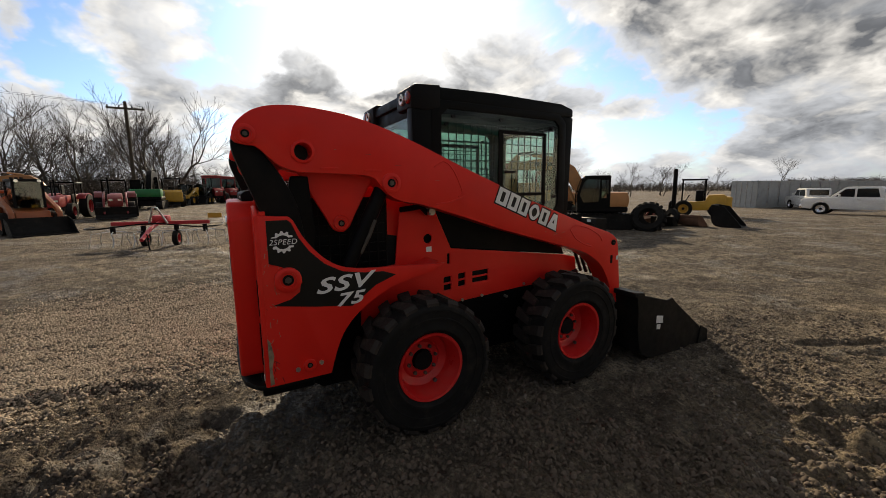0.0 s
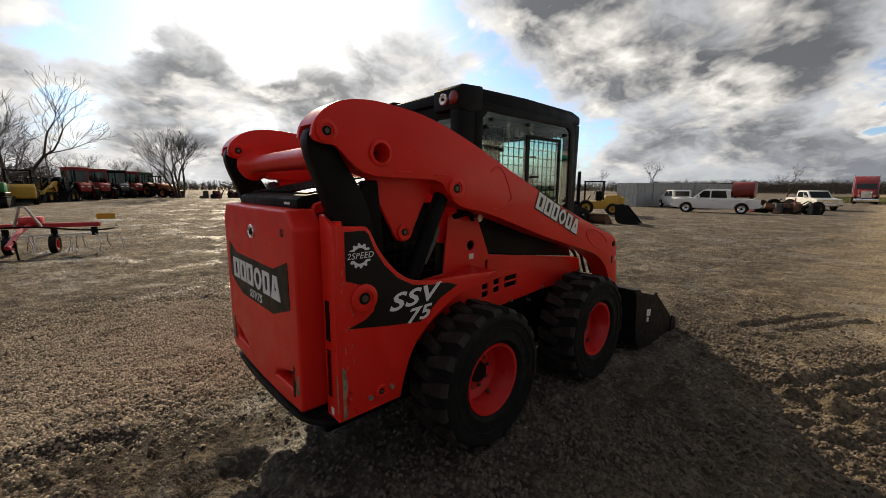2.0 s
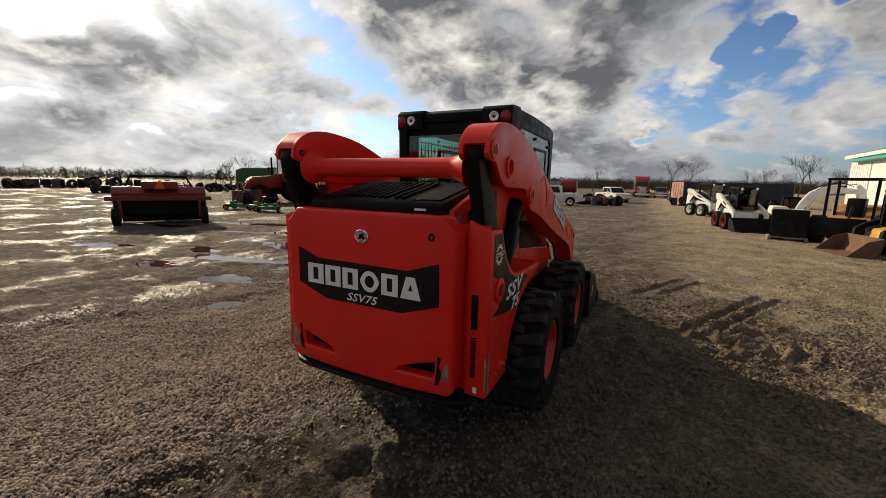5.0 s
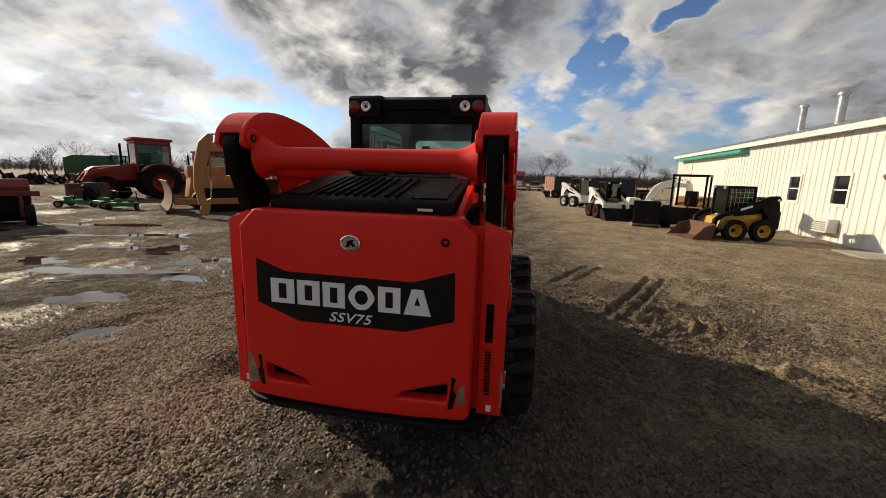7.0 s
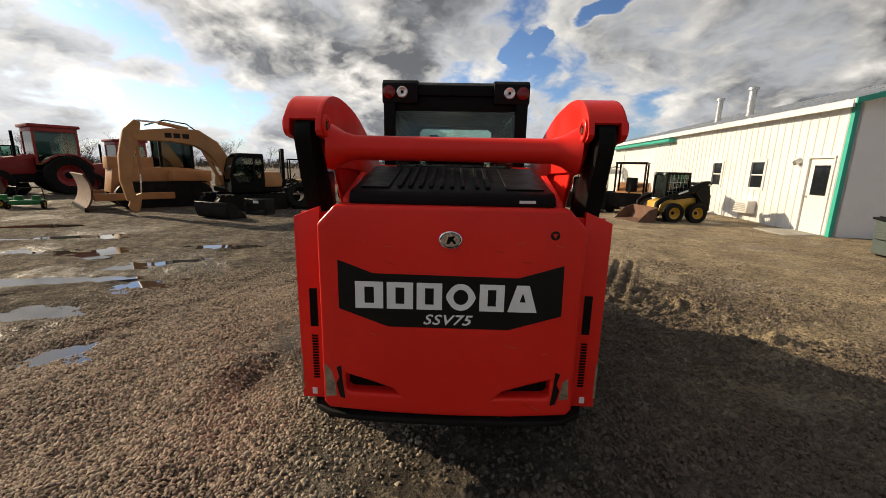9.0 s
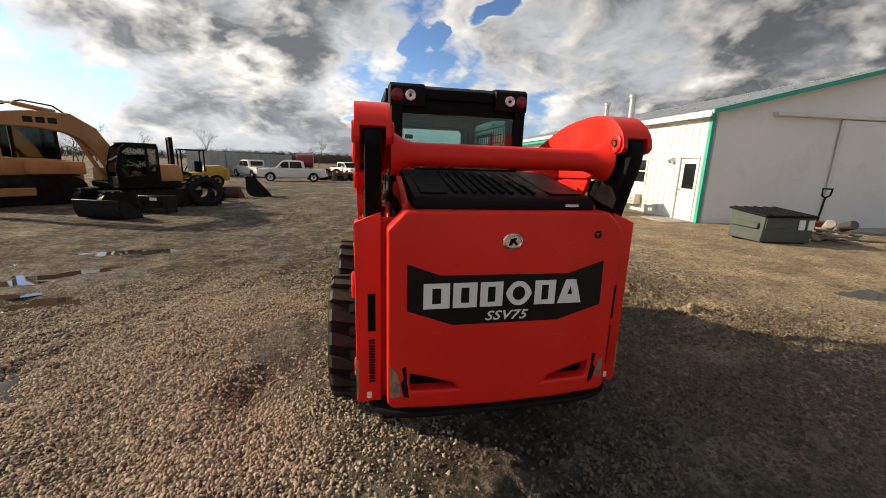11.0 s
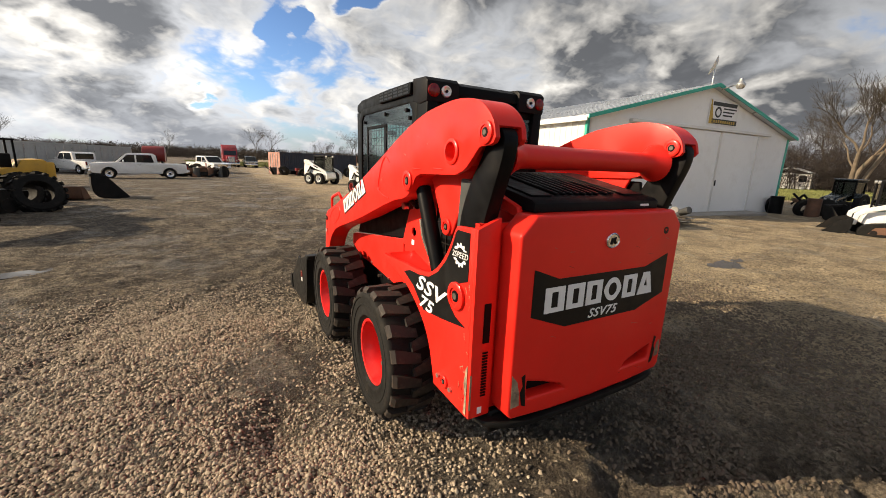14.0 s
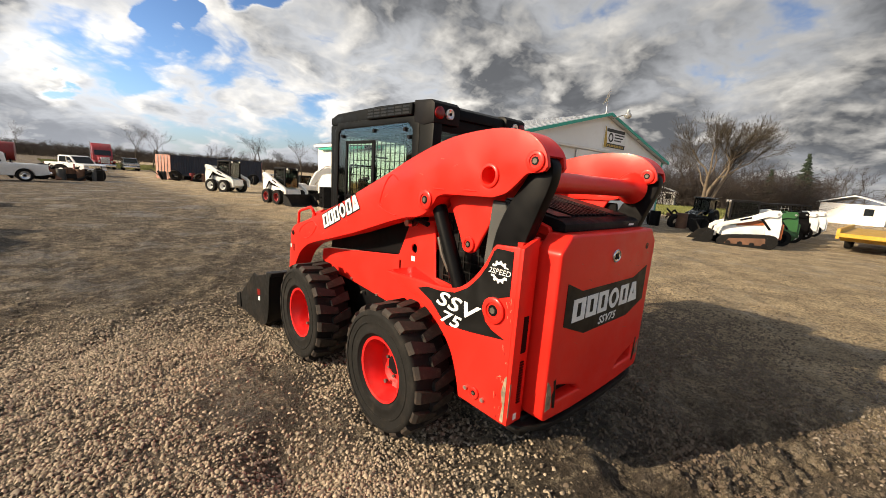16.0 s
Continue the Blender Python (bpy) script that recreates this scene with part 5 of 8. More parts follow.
    part("top_lip", Shape().prism([(1.84, 0.60), (1.84, 0.64), (1.96, 0.63), (1.98, 0.59)], -0.92, 0.92).bevel(0.006, 1), STEEL, bk)
    return T


build_skid_steer()

# ---- the pole barn ----
SIDING = mat("white_painted_steel_siding", (0.72, 0.705, 0.67), 0.45, var=0.06, vs=0.6, dirt=(0.42, 0.37, 0.30), dirt_amt=0.25, ds=0.9)
DOORSKIN = mat("grey_white_door_panel", (0.80, 0.80, 0.79), 0.5, var=0.06, vs=0.4, dirt=(0.40, 0.36, 0.30), dirt_amt=0.25, ds=0.8)
TEAL = mat("teal_trim", (0.03, 0.36, 0.27), 0.45, var=0.1)
ROOFM = mat("galvanised_roof_steel", (0.62, 0.64, 0.66), 0.35, metal=0.4, var=0.08, vs=0.5)
GALV = mat("galvanised_pipe", (0.55, 0.55, 0.54), 0.35, metal=0.8, var=0.2)
SIGNB = mat("black_sign_print", (0.02, 0.02, 0.02), 0.5)
GOLD = mat("ochre_sign_print", (0.45, 0.30, 0.05), 0.5)
CONC = mat("worn_concrete", (0.30, 0.28, 0.25), 0.9, var=0.2, bump=0.3, bs=40)
BX0, BX1, BY0, BY1, EAVE, RIDGE = 11.0, 24.3, 9.0, 28.2, 3.36, 5.06
BARN_AT = pose(9.83, 7.83, 0, 0, 0, -4.2) @ pose(-11.0, -9.0, 0)
BMID = (BX0 + BX1) / 2


def build_barn():
    # long wall with openings for the walk door and two windows
    B = thing("barn", "long white steel pole barn with teal trim and sliding doors", "barn", BARN_AT, kind="structure")
    holes = [[(9.25, -0.02), (10.15, -0.02), (10.15, 2.08), (9.25, 2.08)], [(11.85, 1.12), (12.55, 1.12), (12.55, 2.0), (11.85, 2.0)], [(14.2, 1.12), (14.85, 1.12), (14.85, 2.0), (14.2, 2.0)], [(20.7, -0.5), (25.4, -0.5), (25.4, 2.95), (20.7, 2.95)]]
    wall = part("wall_side", Shape().prism([(BY0, -0.6), (BY1, -0.6), (BY1, EAVE), (BY0, EAVE)], BX0, BX0 + 0.16, holes=holes), SIDING, B)
    for k in range(63):
        y = BY0 + 0.16 + k * 0.305
        if y > BY1 - 0.1:
            break
        cuts = [(a[0][0], a[2][0], a[0][1], a[2][1]) for a in holes if a[0][0] - 0.06 < y < a[2][0] + 0.06]
        z0 = max([c[3] for c in cuts] + [-0.4])
        part("siding_rib", Shape().prism([(y - 0.035, 0), (y - 0.015, 0.022), (y + 0.015, 0.022), (y + 0.035, 0)], z0, EAVE - 0.02, "z").move(Matrix(((0, -1, 0, BX0), (1, 0, 0, 0), (0, 0, 1, 0), (0, 0, 0, 1)))), SIDING, wall)
        if cuts and cuts[0][2] > 0.5:
            part("siding_rib", Shape().prism([(y - 0.035, 0), (y - 0.015, 0.022), (y + 0.015, 0.022), (y + 0.035, 0)], -0.4, cuts[0][2], "z").move(Matrix(((0, -1, 0, BX0), (1, 0, 0, 0), (0, 0, 1, 0), (0, 0, 0, 1)))), SIDING, wall)
    # gable wall
    gable = [(BX0, -0.6), (BX1, -0.6), (BX1, EAVE), (BMID, RIDGE), (BX0, EAVE)]
    gw = part("wall_gable", Shape().prism(gable, BY0, BY0 + 0.16, "y"), DOORSKIN, B)
    part("wall_back", Shape().prism(gable, BY1 - 0.16, BY1, "y"), SIDING, B)
    part("wall_far", Shape().box(BX1 - 0.16, BX1, BY0 + 0.16, BY1 - 0.16, -0.6, EAVE), SIDING, B)
    # sliding doors and their track
    for x0, x1, dy in ((15.5, 18.62, 0.09), (18.64, 21.5, 0.09)):
        d = part("sliding_door", Shape().box(x0, x1, BY0 - dy, BY0 - 0.02, -0.1, 3.34).bevel(0.01, 1), DOORSKIN, B)
        for x in (x0, x1):
            part("door_edge", Shape().box(x - 0.05, x + 0.05, BY0 - dy - 0.03, BY0 - dy + 0.02, -0.1, 3.34), SIDING, d)
    part("door_pull", Shape().box(18.7, 18.76, BY0 - 0.14, BY0 - 0.08, 1.05, 1.3), STEEL, B)
    part("door_track", Shape().box(13.0, 22.4, BY0 - 0.16, BY0 - 0.01, 3.36, 3.48).bevel(0.02, 1), SIDING, B)
    # roof
    slope = (RIDGE - EAVE) / (BMID - BX0)
    for s, xe in ((1, BX0 - 0.25), (-1, BX1 + 0.25)):
        pts = [(xe, EAVE - 0.25 * slope + 0.02), (BMID, RIDGE + 0.02), (BMID, RIDGE + 0.12), (xe, EAVE - 0.25 * slope + 0.12)]
        rf = part("roof", Shape().prism(pts, BY0 - 0.25, BY1 + 0.25, "y"), ROOFM, B)
        for k in range(32):
            y = BY0 + k * 0.61
            part("roof_rib", Shape().prism([(a, b + 0.10) for a, b in pts[:2]] + [(a, b + 0.03) for a, b in pts[2:]], y - 0.02, y + 0.02, "y"), ROOFM, rf)
        part("gable_trim", Shape().prism([(xe, EAVE - 0.25 * slope), (BMID, RIDGE), (BMID, RIDGE + 0.135), (xe, EAVE - 0.25 * slope + 0.135)], BY0 - 0.29, BY0 - 0.25, "y"), TEAL, B, "teal gable trim")
    part("corner_trim", Shape().box(BX0 - 0.03, BX0 + 0.07, BY0 - 0.02, BY0 + 0.09, -0.4, EAVE), TEAL, B, "teal corner trim")
    part("corner_trim", Shape().box(BX1 - 0.13, BX1 + 0.03, BY0 - 0.02, BY0 + 0.12, -0.4, EAVE), TEAL, B)
    part("eave_trim", Shape().box(BX0 - 0.27, BX0 - 0.22, BY0 - 0.2, BY1 + 0.2, EAVE - 0.13, EAVE + 0.03), SIDING, B)
    part("canopy", Shape().box(BX0 - 0.35, BX0, 18.3, 27.2, 3.02, 3.16).bevel(0.02, 1), TEAL, B, "teal hood over the side door")
    part("side_door", Shape().box(BX0 + 0.04, BX0 + 0.09, 20.7, 25.4, -0.5, 2.95), SIDING, B)
    # walk door and windows
    dr = part("walk_door", Shape().box(BX0 + 0.03, BX0 + 0.09, 9.30, 10.10, 0.0, 2.04).bevel(0.008, 1), SIDING, B, "white steel walk door")
    part("door_glass", Shape().box(BX0 + 0.015, BX0 + 0.035, 9.42, 9.92, 1.05, 1.85), DARKGL, dr, "dark door glass")
    part("handle", Shape().cyl((BX0 - 0.03, 10.03, 1.0), (BX0 + 0.03, 10.03, 1.0), 0.03, 12), GALV, dr)
    for y0, y1, z0, z1 in ((9.25, 9.30, 0, 2.08), (10.10, 10.15, 0, 2.08), (9.25, 10.15, 2.04, 2.10)):
        part("door_frame", Shape().box(BX0 - 0.03, BX0 + 0.12, y0, y1, z0, z1), SIDING, dr)
    for y0, y1 in ((11.85, 12.55), (14.2, 14.85)):
        w = part("window", Shape().prism([(y0 - 0.06, 1.06), (y1 + 0.06, 1.06), (y1 + 0.06, 2.06), (y0 - 0.06, 2.06)], BX0 - 0.03, BX0 + 0.10, holes=[[(y0 + 0.03, 1.15), (y1 - 0.03, 1.15), (y1 - 0.03, 1.97), (y0 + 0.03, 1.97)]]), SIDING, B)
        part("pane", Shape().box(BX0 + 0.03, BX0 + 0.04, y0, y1, 1.12, 2.0), DARKGL, w, "dark window glass")
        part("sash_bar", Shape().box(BX0 + 0.01, BX0 + 0.05, y0, y1, 1.54, 1.58), SIDING, w)
    part("wall_lamp", Shape().cyl((BX0 - 0.16, 10.45, 1.92), (BX0, 10.45, 1.98), 0.07, 12, 0.10), GALV, B)
    ac = part("air_conditioner", Shape().box(BX0 - 0.30, BX0, 11.95, 12.75, 0.28, 0.70).bevel(0.02, 1), SIDING, B, "small white wall unit")
    for k in range(5):
        part("grille_slat", Shape().box(BX0 - 0.31, BX0 - 0.30, 12.02, 12.68, 0.34 + k * 0.06, 0.37 + k * 0.06), GALV, ac)
    # chimneys
    for x, y, z1, r in ((13.1, 16.7, 5.05, 0.14), (12.8, 18.5, 4.9, 0.12)):
        c = part("chimney", Shape().cyl((x, y, 3.6), (x, y, z1), r, 18), GALV, B, "galvanised flue pipe")
        part("chimney_cap", Shape().cyl((x, y, z1), (x, y, z1 + 0.10), r * 1.4, 18).cyl((x, y, z1 + 0.10), (x, y, z1 + 0.16), r * 1.4, 18, 0.02), GALV, c)
    # sign, dish, yard lamp
    def sx(v):
        return 17.6 + (v - 18.75) * 0.84

    def sz(v):
        return 3.62 + (v - 3.86) * 0.84

    y0, y1 = BY0 - 0.066, BY0 - 0.061
    sg = part("sign", Shape().box(sx(18.75), sx(21.15), BY0 - 0.06, BY0 - 0.01, sz(3.86), sz(5.06)), WHITE, B, "white printed business sign with unreadable bars")
    part("sign_band", Shape().prism([(sx(18.78), sz(3.89)), (sx(19.15), sz(3.89)), (sx(18.85), sz(5.02)), (sx(18.78), sz(5.02))], y0, y1, "y"), GOLD, sg)
    part("sign_band", Shape().box(sx(19.0), sx(21.12), y0, y1, sz(3.90), sz(4.14)), SIGNB, sg)
    part("sign_bar", Shape().box(sx(18.95), sx(20.95), y0, y1, sz(4.76), sz(4.94)), SIGNB, sg)
    part("sign_emblem", Shape().prism(ring2((sx(19.45), sz(4.46)), 0.22, 24), y0, y1, "y", holes=[ring2((sx(19.45), sz(4.46)), 0.14, 20)]), SIGNB, sg)
    for k in range(3):
        part("sign_bar", Shape().box(sx(19.85), sx(20.95 - 0.15 * k), y0, y1, sz(4.62 - k * 0.16), sz(4.69 - k * 0.16)), SIGNB, sg)
    for k in range(10):
        part("sign_bar", Shape().box(sx(19.15 + k * 0.185), sx(19.28 + k * 0.185), BY0 - 0.072, BY0 - 0.067, sz(3.95), sz(4.08)), GOLD, sg)
    dish = part("dish", Shape().lathe([(0.02, 0.0), (0.22, 0.03), (0.36, 0.11), (0.38, 0.12), (0.22, 0.045), (0.02, 0.015)], (0, 0, 0), "y", 24).move(pose(BMID - 0.5, BY0 - 0.3, RIDGE + 0.72, 20, 0, 35)), WHITE, B, "small white dish")
    part("dish_post", Shape().cyl((BMID - 0.5, BY0 - 0.25, RIDGE - 0.1), (BMID - 0.5, BY0 - 0.25, RIDGE + 0.7), 0.03, 10), GALV, dish)
    yl = part("yard_lamp", Shape().lathe([(0.07, 0.3), (0.09, 0.18), (0.16, 0.1), (0.16, 0.0), (0.1, -0.08), (0.02, -0.1)], (BMID + 0.35, BY0 - 0.85, RIDGE - 0.05), "z", 18), GALV, B, "galvanised yard lamp")
    part("lamp_arm", Shape().tube([(BMID + 0.2, BY0 - 0.2, RIDGE - 0.1), (BMID + 0.3, BY0 - 0.6, RIDGE + 0.02), (BMID + 0.35, BY0 - 0.85, RIDGE + 0.02)], 0.03, 8), GALV, yl)
    part("door_stoop", Shape().box(BX0 - 1.0, BX0, 9.1, 10.4, -0.3, 0.02).bevel(0.02, 1), CONC, B)
    part("threshold", Shape().box(15.4, 21.7, BY0 - 1.0, BY0, -0.5, -0.10).bevel(0.02, 1), CONC, B)
    part("barn_floor", Shape().box(BX0 + 0.2, BX1 - 0.2, BY0 + 0.2, BY1 - 0.2, -0.6, -0.02), CONC, B)


build_barn()

# ---- machines and goods about the yard ----
def paint(name, col, rough=0.42, dirt_amt=0.18):
    return mat(name, col, rough, var=0.15, vs=2, dirt=(0.13, 0.10, 0.075), dirt_amt=dirt_amt, ds=1.4)


YELLOW = paint("excavator_yellow", (0.42, 0.20, 0.07), 0.5, 0.5)
YEL2 = paint("machine_yellow", (0.50, 0.29, 0.025))
ORANGE = paint("machine_orange", (0.36, 0.10, 0.03))
DRED = paint("implement_red", (0.19, 0.016, 0.016))
TRED = paint("tractor_red", (0.27, 0.014, 0.016))
GREEN = paint("machine_green", (0.015, 0.17, 0.045))
DGREEN = paint("harvester_green", (0.025, 0.10, 0.03))
MWHITE = paint("machine_white", (0.72, 0.72, 0.70), 0.4, 0.2)
CARWHITE = mat("white_car_paint", (0.74, 0.74, 0.73), 0.25, var=0.03, coat=0.6, dirt=DUST, dirt_amt=0.15)
CARDARK = mat("dark_car_paint", (0.03, 0.04, 0.045), 0.25, var=0.05, coat=0.6, dirt=DUST, dirt_amt=0.2)
BLUEC = mat("faded_blue_container", (0.022, 0.030, 0.050), 0.55, var=0.2, dirt=(0.12, 0.05, 0.03), dirt_amt=0.3)
RUSTC = mat("rusty_pink_container", (0.42, 0.20, 0.15), 0.7, var=0.3, dirt=(0.45, 0.38, 0.33), dirt_amt=0.6)
GREYC = mat("pale_grey_container", (0.36, 0.38, 0.38), 0.5, var=0.08, dirt=(0.16, 0.13, 0.11), dirt_amt=0.3)
RUST = mat("rusted_steel", (0.13, 0.065, 0.038), 0.85, var=0.4, vs=3, bump=0.3)
WOOD = mat("weathered_wood", (0.26, 0.20, 0.14), 0.85, var=0.3, vs=4, bump=0.3)
GREYBIN = mat("grey_steel_bin", (0.062, 0.078, 0.074), 0.5, var=0.15, dirt=(0.09, 0.07, 0.05), dirt_amt=0.4)


def at(x, y, heading=0.0, dz=0.0):
    """Pose on the yard; heading in degrees clockwise from the far side (+y)."""
    return pose(x, y, gz(x, y) + dz, 0, 0, -heading)


def plain_wheel(parent, x, y, r, w, side, rim_mat, rim=0.55):
    return wheel(parent, (x, y, r), side, r, w, r * rim, rim_mat, tread=False, bolts=False, seg=24)


def frame_cab(T, x, y0, y1, z0, z1, post, frame_mat, glass=DARKGL, roof=0.10):
    """Four posts, roof and dark panes."""
    c = part("cab", Shape().box(-x, x, y0, y1, z1 - roof, z1).bevel(0.03, 2), frame_mat, T)
    for sx in (-1, 1):
        for y in (y0, y1 - post):
            part("post", Shape().box(sx * x, sx * (x - post), y, y + post, z0, z1 - roof), frame_mat, c)
        part("pane", Shape().box(sx * (x - 0.03), sx * (x - 0.04), y0 + post, y1 - post, z0, z1 - roof), glass, c)
    for y in (y0 + 0.03, y1 - 0.04):
        part("pane", Shape().box(-x + post, x - post, y, y + 0.01, z0, z1 - roof), glass, c)
    return c


def compact_loader(m, body, rim, label, tracked=False, black_cab=PLAST, accent=None, bucket=True, lower=None, scoop=STEEL):
    """A smaller skid loader, front to +y."""
    T = thing("compact_loader", label, "skid steer loader", m, "parked skid loaders")
    part("body", Shape().prism([(-1.25, 0.38), (-1.28, 1.15), (-1.1, 1.32), (-0.35, 1.38), (0.0, 1.0), (0.75, 0.82), (0.85, 0.45), (0.6, 0.3), (-1.1, 0.3)], -0.46, 0.46).bevel(0.03, 2), lower or body, T)
    part("tail_door", Shape().box(-0.5, 0.5, -1.34, -1.22, 0.45, 1.12).bevel(0.04, 2), accent or body, T)
    frame_cab(T, 0.42, -0.42, 0.62, 0.95, 2.0, 0.07, black_cab, SMOKED)
    part("seat", Shape().box(-0.22, 0.22, -0.25, 0.2, 0.9, 1.45).bevel(0.06, 2), PLAST, T)
    for s in (1, -1):
        arm = [(-1.15, 1.55), (-1.05, 1.68), (-0.75, 1.66), (-0.1, 1.35), (0.9, 0.98), (1.12, 0.8), (1.15, 0.4), (1.02, 0.4), (0.98, 0.72), (0.75, 0.88), (-0.2, 1.14), (-0.72, 1.38), (-1.0, 1.36)]
        part("lift_arm", Shape().prism(arm, s * 0.56, s * 0.70).bevel(0.015, 1), body, T)
        part("tower", Shape().prism([(-1.22, 0.5), (-0.75, 0.6), (-0.6, 1.3), (-0.85, 1.5), (-1.15, 1.5), (-1.22, 1.1)], s * 0.48, s * 0.60).bevel(0.015, 1), body, T)
        part("lift_cylinder", Shape().cyl((s * 0.60, -0.85, 0.85), (s * 0.60, -0.45, 1.35), 0.045, 12), BLACK, T)
        part("side_band", Shape().prism([(-0.72, 1.02), (-0.1, 0.95), (0.3, 0.9), (0.3, 1.02), (-0.4, 1.18), (-0.72, 1.18)], s * 0.462, s * 0.50), accent or BLACK, T)
        if tracked:
            tr = smooth_line([(-0.95, 0.02), (0.75, 0.02), (0.95, 0.12), (0.92, 0.30), (0.6, 0.48), (-0.75, 0.62), (-1.08, 0.55), (-1.15, 0.25), (-0.95, 0.02)], 4)[:-1]
            t = part("track", Shape().prism(tr, s * 0.50, s * 0.86).bevel(0.02, 1), RUBBER, T, "black rubber track")
            for k in range(4):
                part("roller", Shape().cyl((s * 0.87, -0.7 + 0.42 * k, 0.16), (s * 0.78, -0.7 + 0.42 * k, 0.16), 0.10, 14), STEEL, t)
            part("roller", Shape().cyl((s * 0.875, -0.88, 0.36), (s * 0.78, -0.88, 0.36), 0.17, 16), STEEL, t)
            part("track_frame", Shape().prism([(-0.75, 0.16), (0.70, 0.12), (0.55, 0.36), (-0.70, 0.48)], s * 0.862, s * 0.868), RUST, t)
        else:
            for y in (-0.62, 0.38):
                plain_wheel(T, s * 0.68, y, 0.40, 0.27, s, rim)
    part("cross_bar", Shape().cyl((-0.6, -1.05, 1.55), (0.6, -1.05, 1.55), 0.06, 14), body, T)
    if bucket:
        part("bucket", Shape().strip([(1.12, 0.62), (1.14, 0.25), (1.25, 0.06), (1.45, 0.03), (1.95, 0.02)], -0.85, 0.85, -0.02), scoop, T, "steel bucket")
        for s in (1, -1):
            part("bucket_cheek", Shape().prism([(1.12, 0.62), (1.14, 0.25), (1.25, 0.04), (1.95, 0.02), (1.5, 0.5)], s * 0.83, s * 0.85), scoop, T)
        part("bucket_edge", Shape().box(-0.86, 0.86, 1.80, 1.97, 0.0, 0.025), STEEL, T)
    # wire screen, lamps, step and marks
    wire = GALV if body is BLACK else STEEL
    for s in (1, -1):
        for k in range(6):
            part("screen_wire", Shape().box(s * 0.405, s * 0.411, -0.30 + k * 0.15, -0.29 + k * 0.15, 0.95, 1.9), wire, T)
        for k in range(5):
            part("screen_wire", Shape().box(s * 0.405, s * 0.411, -0.36, 0.56, 1.05 + k * 0.18, 1.06 + k * 0.18), wire, T)
    for s in (1, -1):
        part("work_lamp", Shape().cyl((s * 0.30, 0.62, 1.93), (s * 0.30, 0.68, 1.93), 0.055, 14), LENS, T)
        part("tail_lamp", Shape().cyl((s * 0.38, -1.33, 0.95), (s * 0.38, -1.36, 0.95), 0.05, 12), TAIL, T)
        part("pivot_pin", Shape().cyl((s * 0.69, -1.02, 1.53), (s * 0.715, -1.02, 1.53), 0.05, 12), GALV, T)
        part("mark_bar", Shape().obox((s * 0.702, 0.05, 1.225), (0.006, 0.42, 0.075), -20), WHITE if body is not MWHITE else BLACK, T, "plain bar for a maker's mark")
    part("rear_grille", Shape().box(-0.32, 0.32, -1.352, -1.335, 0.62, 0.86), BLACK, T)
    part("exhaust", Shape().cyl((0.25, -0.95, 1.3), (0.25, -0.95, 1.55), 0.04, 10), RUST, T)
    return T


def pickup(m, body, label, group="parked road vehicles"):
    """Four-door pickup, front to +y."""
    T = thing("pickup_truck", label, "pickup truck", m, group)

    def arch(y, r=0.46):
        return [(y + r * math.cos(a), 0.38 + r * math.sin(a)) for a in (math.pi * k / 8 for k in range(9))]

    low = [(2.85, 0.45), (2.88, 0.85), (2.80, 1.08), (1.55, 1.18), (-2.85, 1.12), (-2.9, 0.5)] + [(-2.6, 0.42)] + arch(-1.75)[::-1] + arch(1.85)[::-1]
    b = part("body", Shape().prism(low, -0.98, 0.98).bevel(0.05, 2), body, T)
    part("cab", Shape().prism([(1.55, 1.12), (0.85, 1.78), (0.55, 1.86), (-0.75, 1.86), (-0.95, 1.75), (-1.05, 1.12)], -0.86, 0.86).bevel(0.06, 2), body, T)
    for s in (1, -1):
        part("side_glass", Shape().prism([(1.22, 1.22), (0.78, 1.70), (0.32, 1.74), (0.32, 1.2)], s * 0.862, s * 0.868), DARKGL, T)
        part("side_glass", Shape().prism([(0.22, 1.2), (0.22, 1.74), (-0.68, 1.74), (-0.82, 1.2)], s * 0.862, s * 0.868), DARKGL, T)
        part("mirror", Shape().box(s * 0.95, s * 1.15, 0.95, 1.05, 1.15, 1.38).bevel(0.03, 1), body, T)
        part("handle", Shape().box(s * 0.98, s * 1.0, 0.0, 0.18, 1.0, 1.04), CHROME, T)
        part("headlight", Shape().box(s * 0.62, s * 0.95, 2.80, 2.895, 0.82, 1.02).bevel(0.02, 1), LENS, T, "clear headlight")
        part("tail_light", Shape().box(s * 0.86, s * 0.985, -2.91, -2.84, 0.78, 1.08).bevel(0.02, 1), TAIL, T, "red tail light")
        for y in (1.85, -1.75):
            plain_wheel(T, s * 0.86, y, 0.40, 0.26, s, CHROME, 0.60)
    part("windscreen", Shape().prism([(1.50, 1.19), (0.88, 1.76), (0.90, 1.78), (1.53, 1.2)], -0.76, 0.76), DARKGL, T)
    part("rear_glass", Shape().box(-0.66, 0.66, -1.05, -1.0, 1.25, 1.72), DARKGL, T)
    part("bed_floor", Shape().box(-0.86, 0.86, -2.82, -1.08, 1.118, 1.126), PLAST, T)
    part("grille", Shape().box(-0.6, 0.6, 2.86, 2.90, 0.72, 1.02).bevel(0.02, 1), CHROME, T)
    part("front_bumper", Shape().box(-0.98, 0.98, 2.80, 2.98, 0.42, 0.66).bevel(0.04, 2), CHROME, T)
    part("rear_bumper", Shape().box(-0.95, 0.95, -3.0, -2.84, 0.46, 0.66).bevel(0.03, 2), CHROME, T)
    part("number_plate", Shape().box(-0.16, 0.16, -3.012, -3.002, 0.52, 0.64), WHITE, T, "white plate with plain bar")
    return T


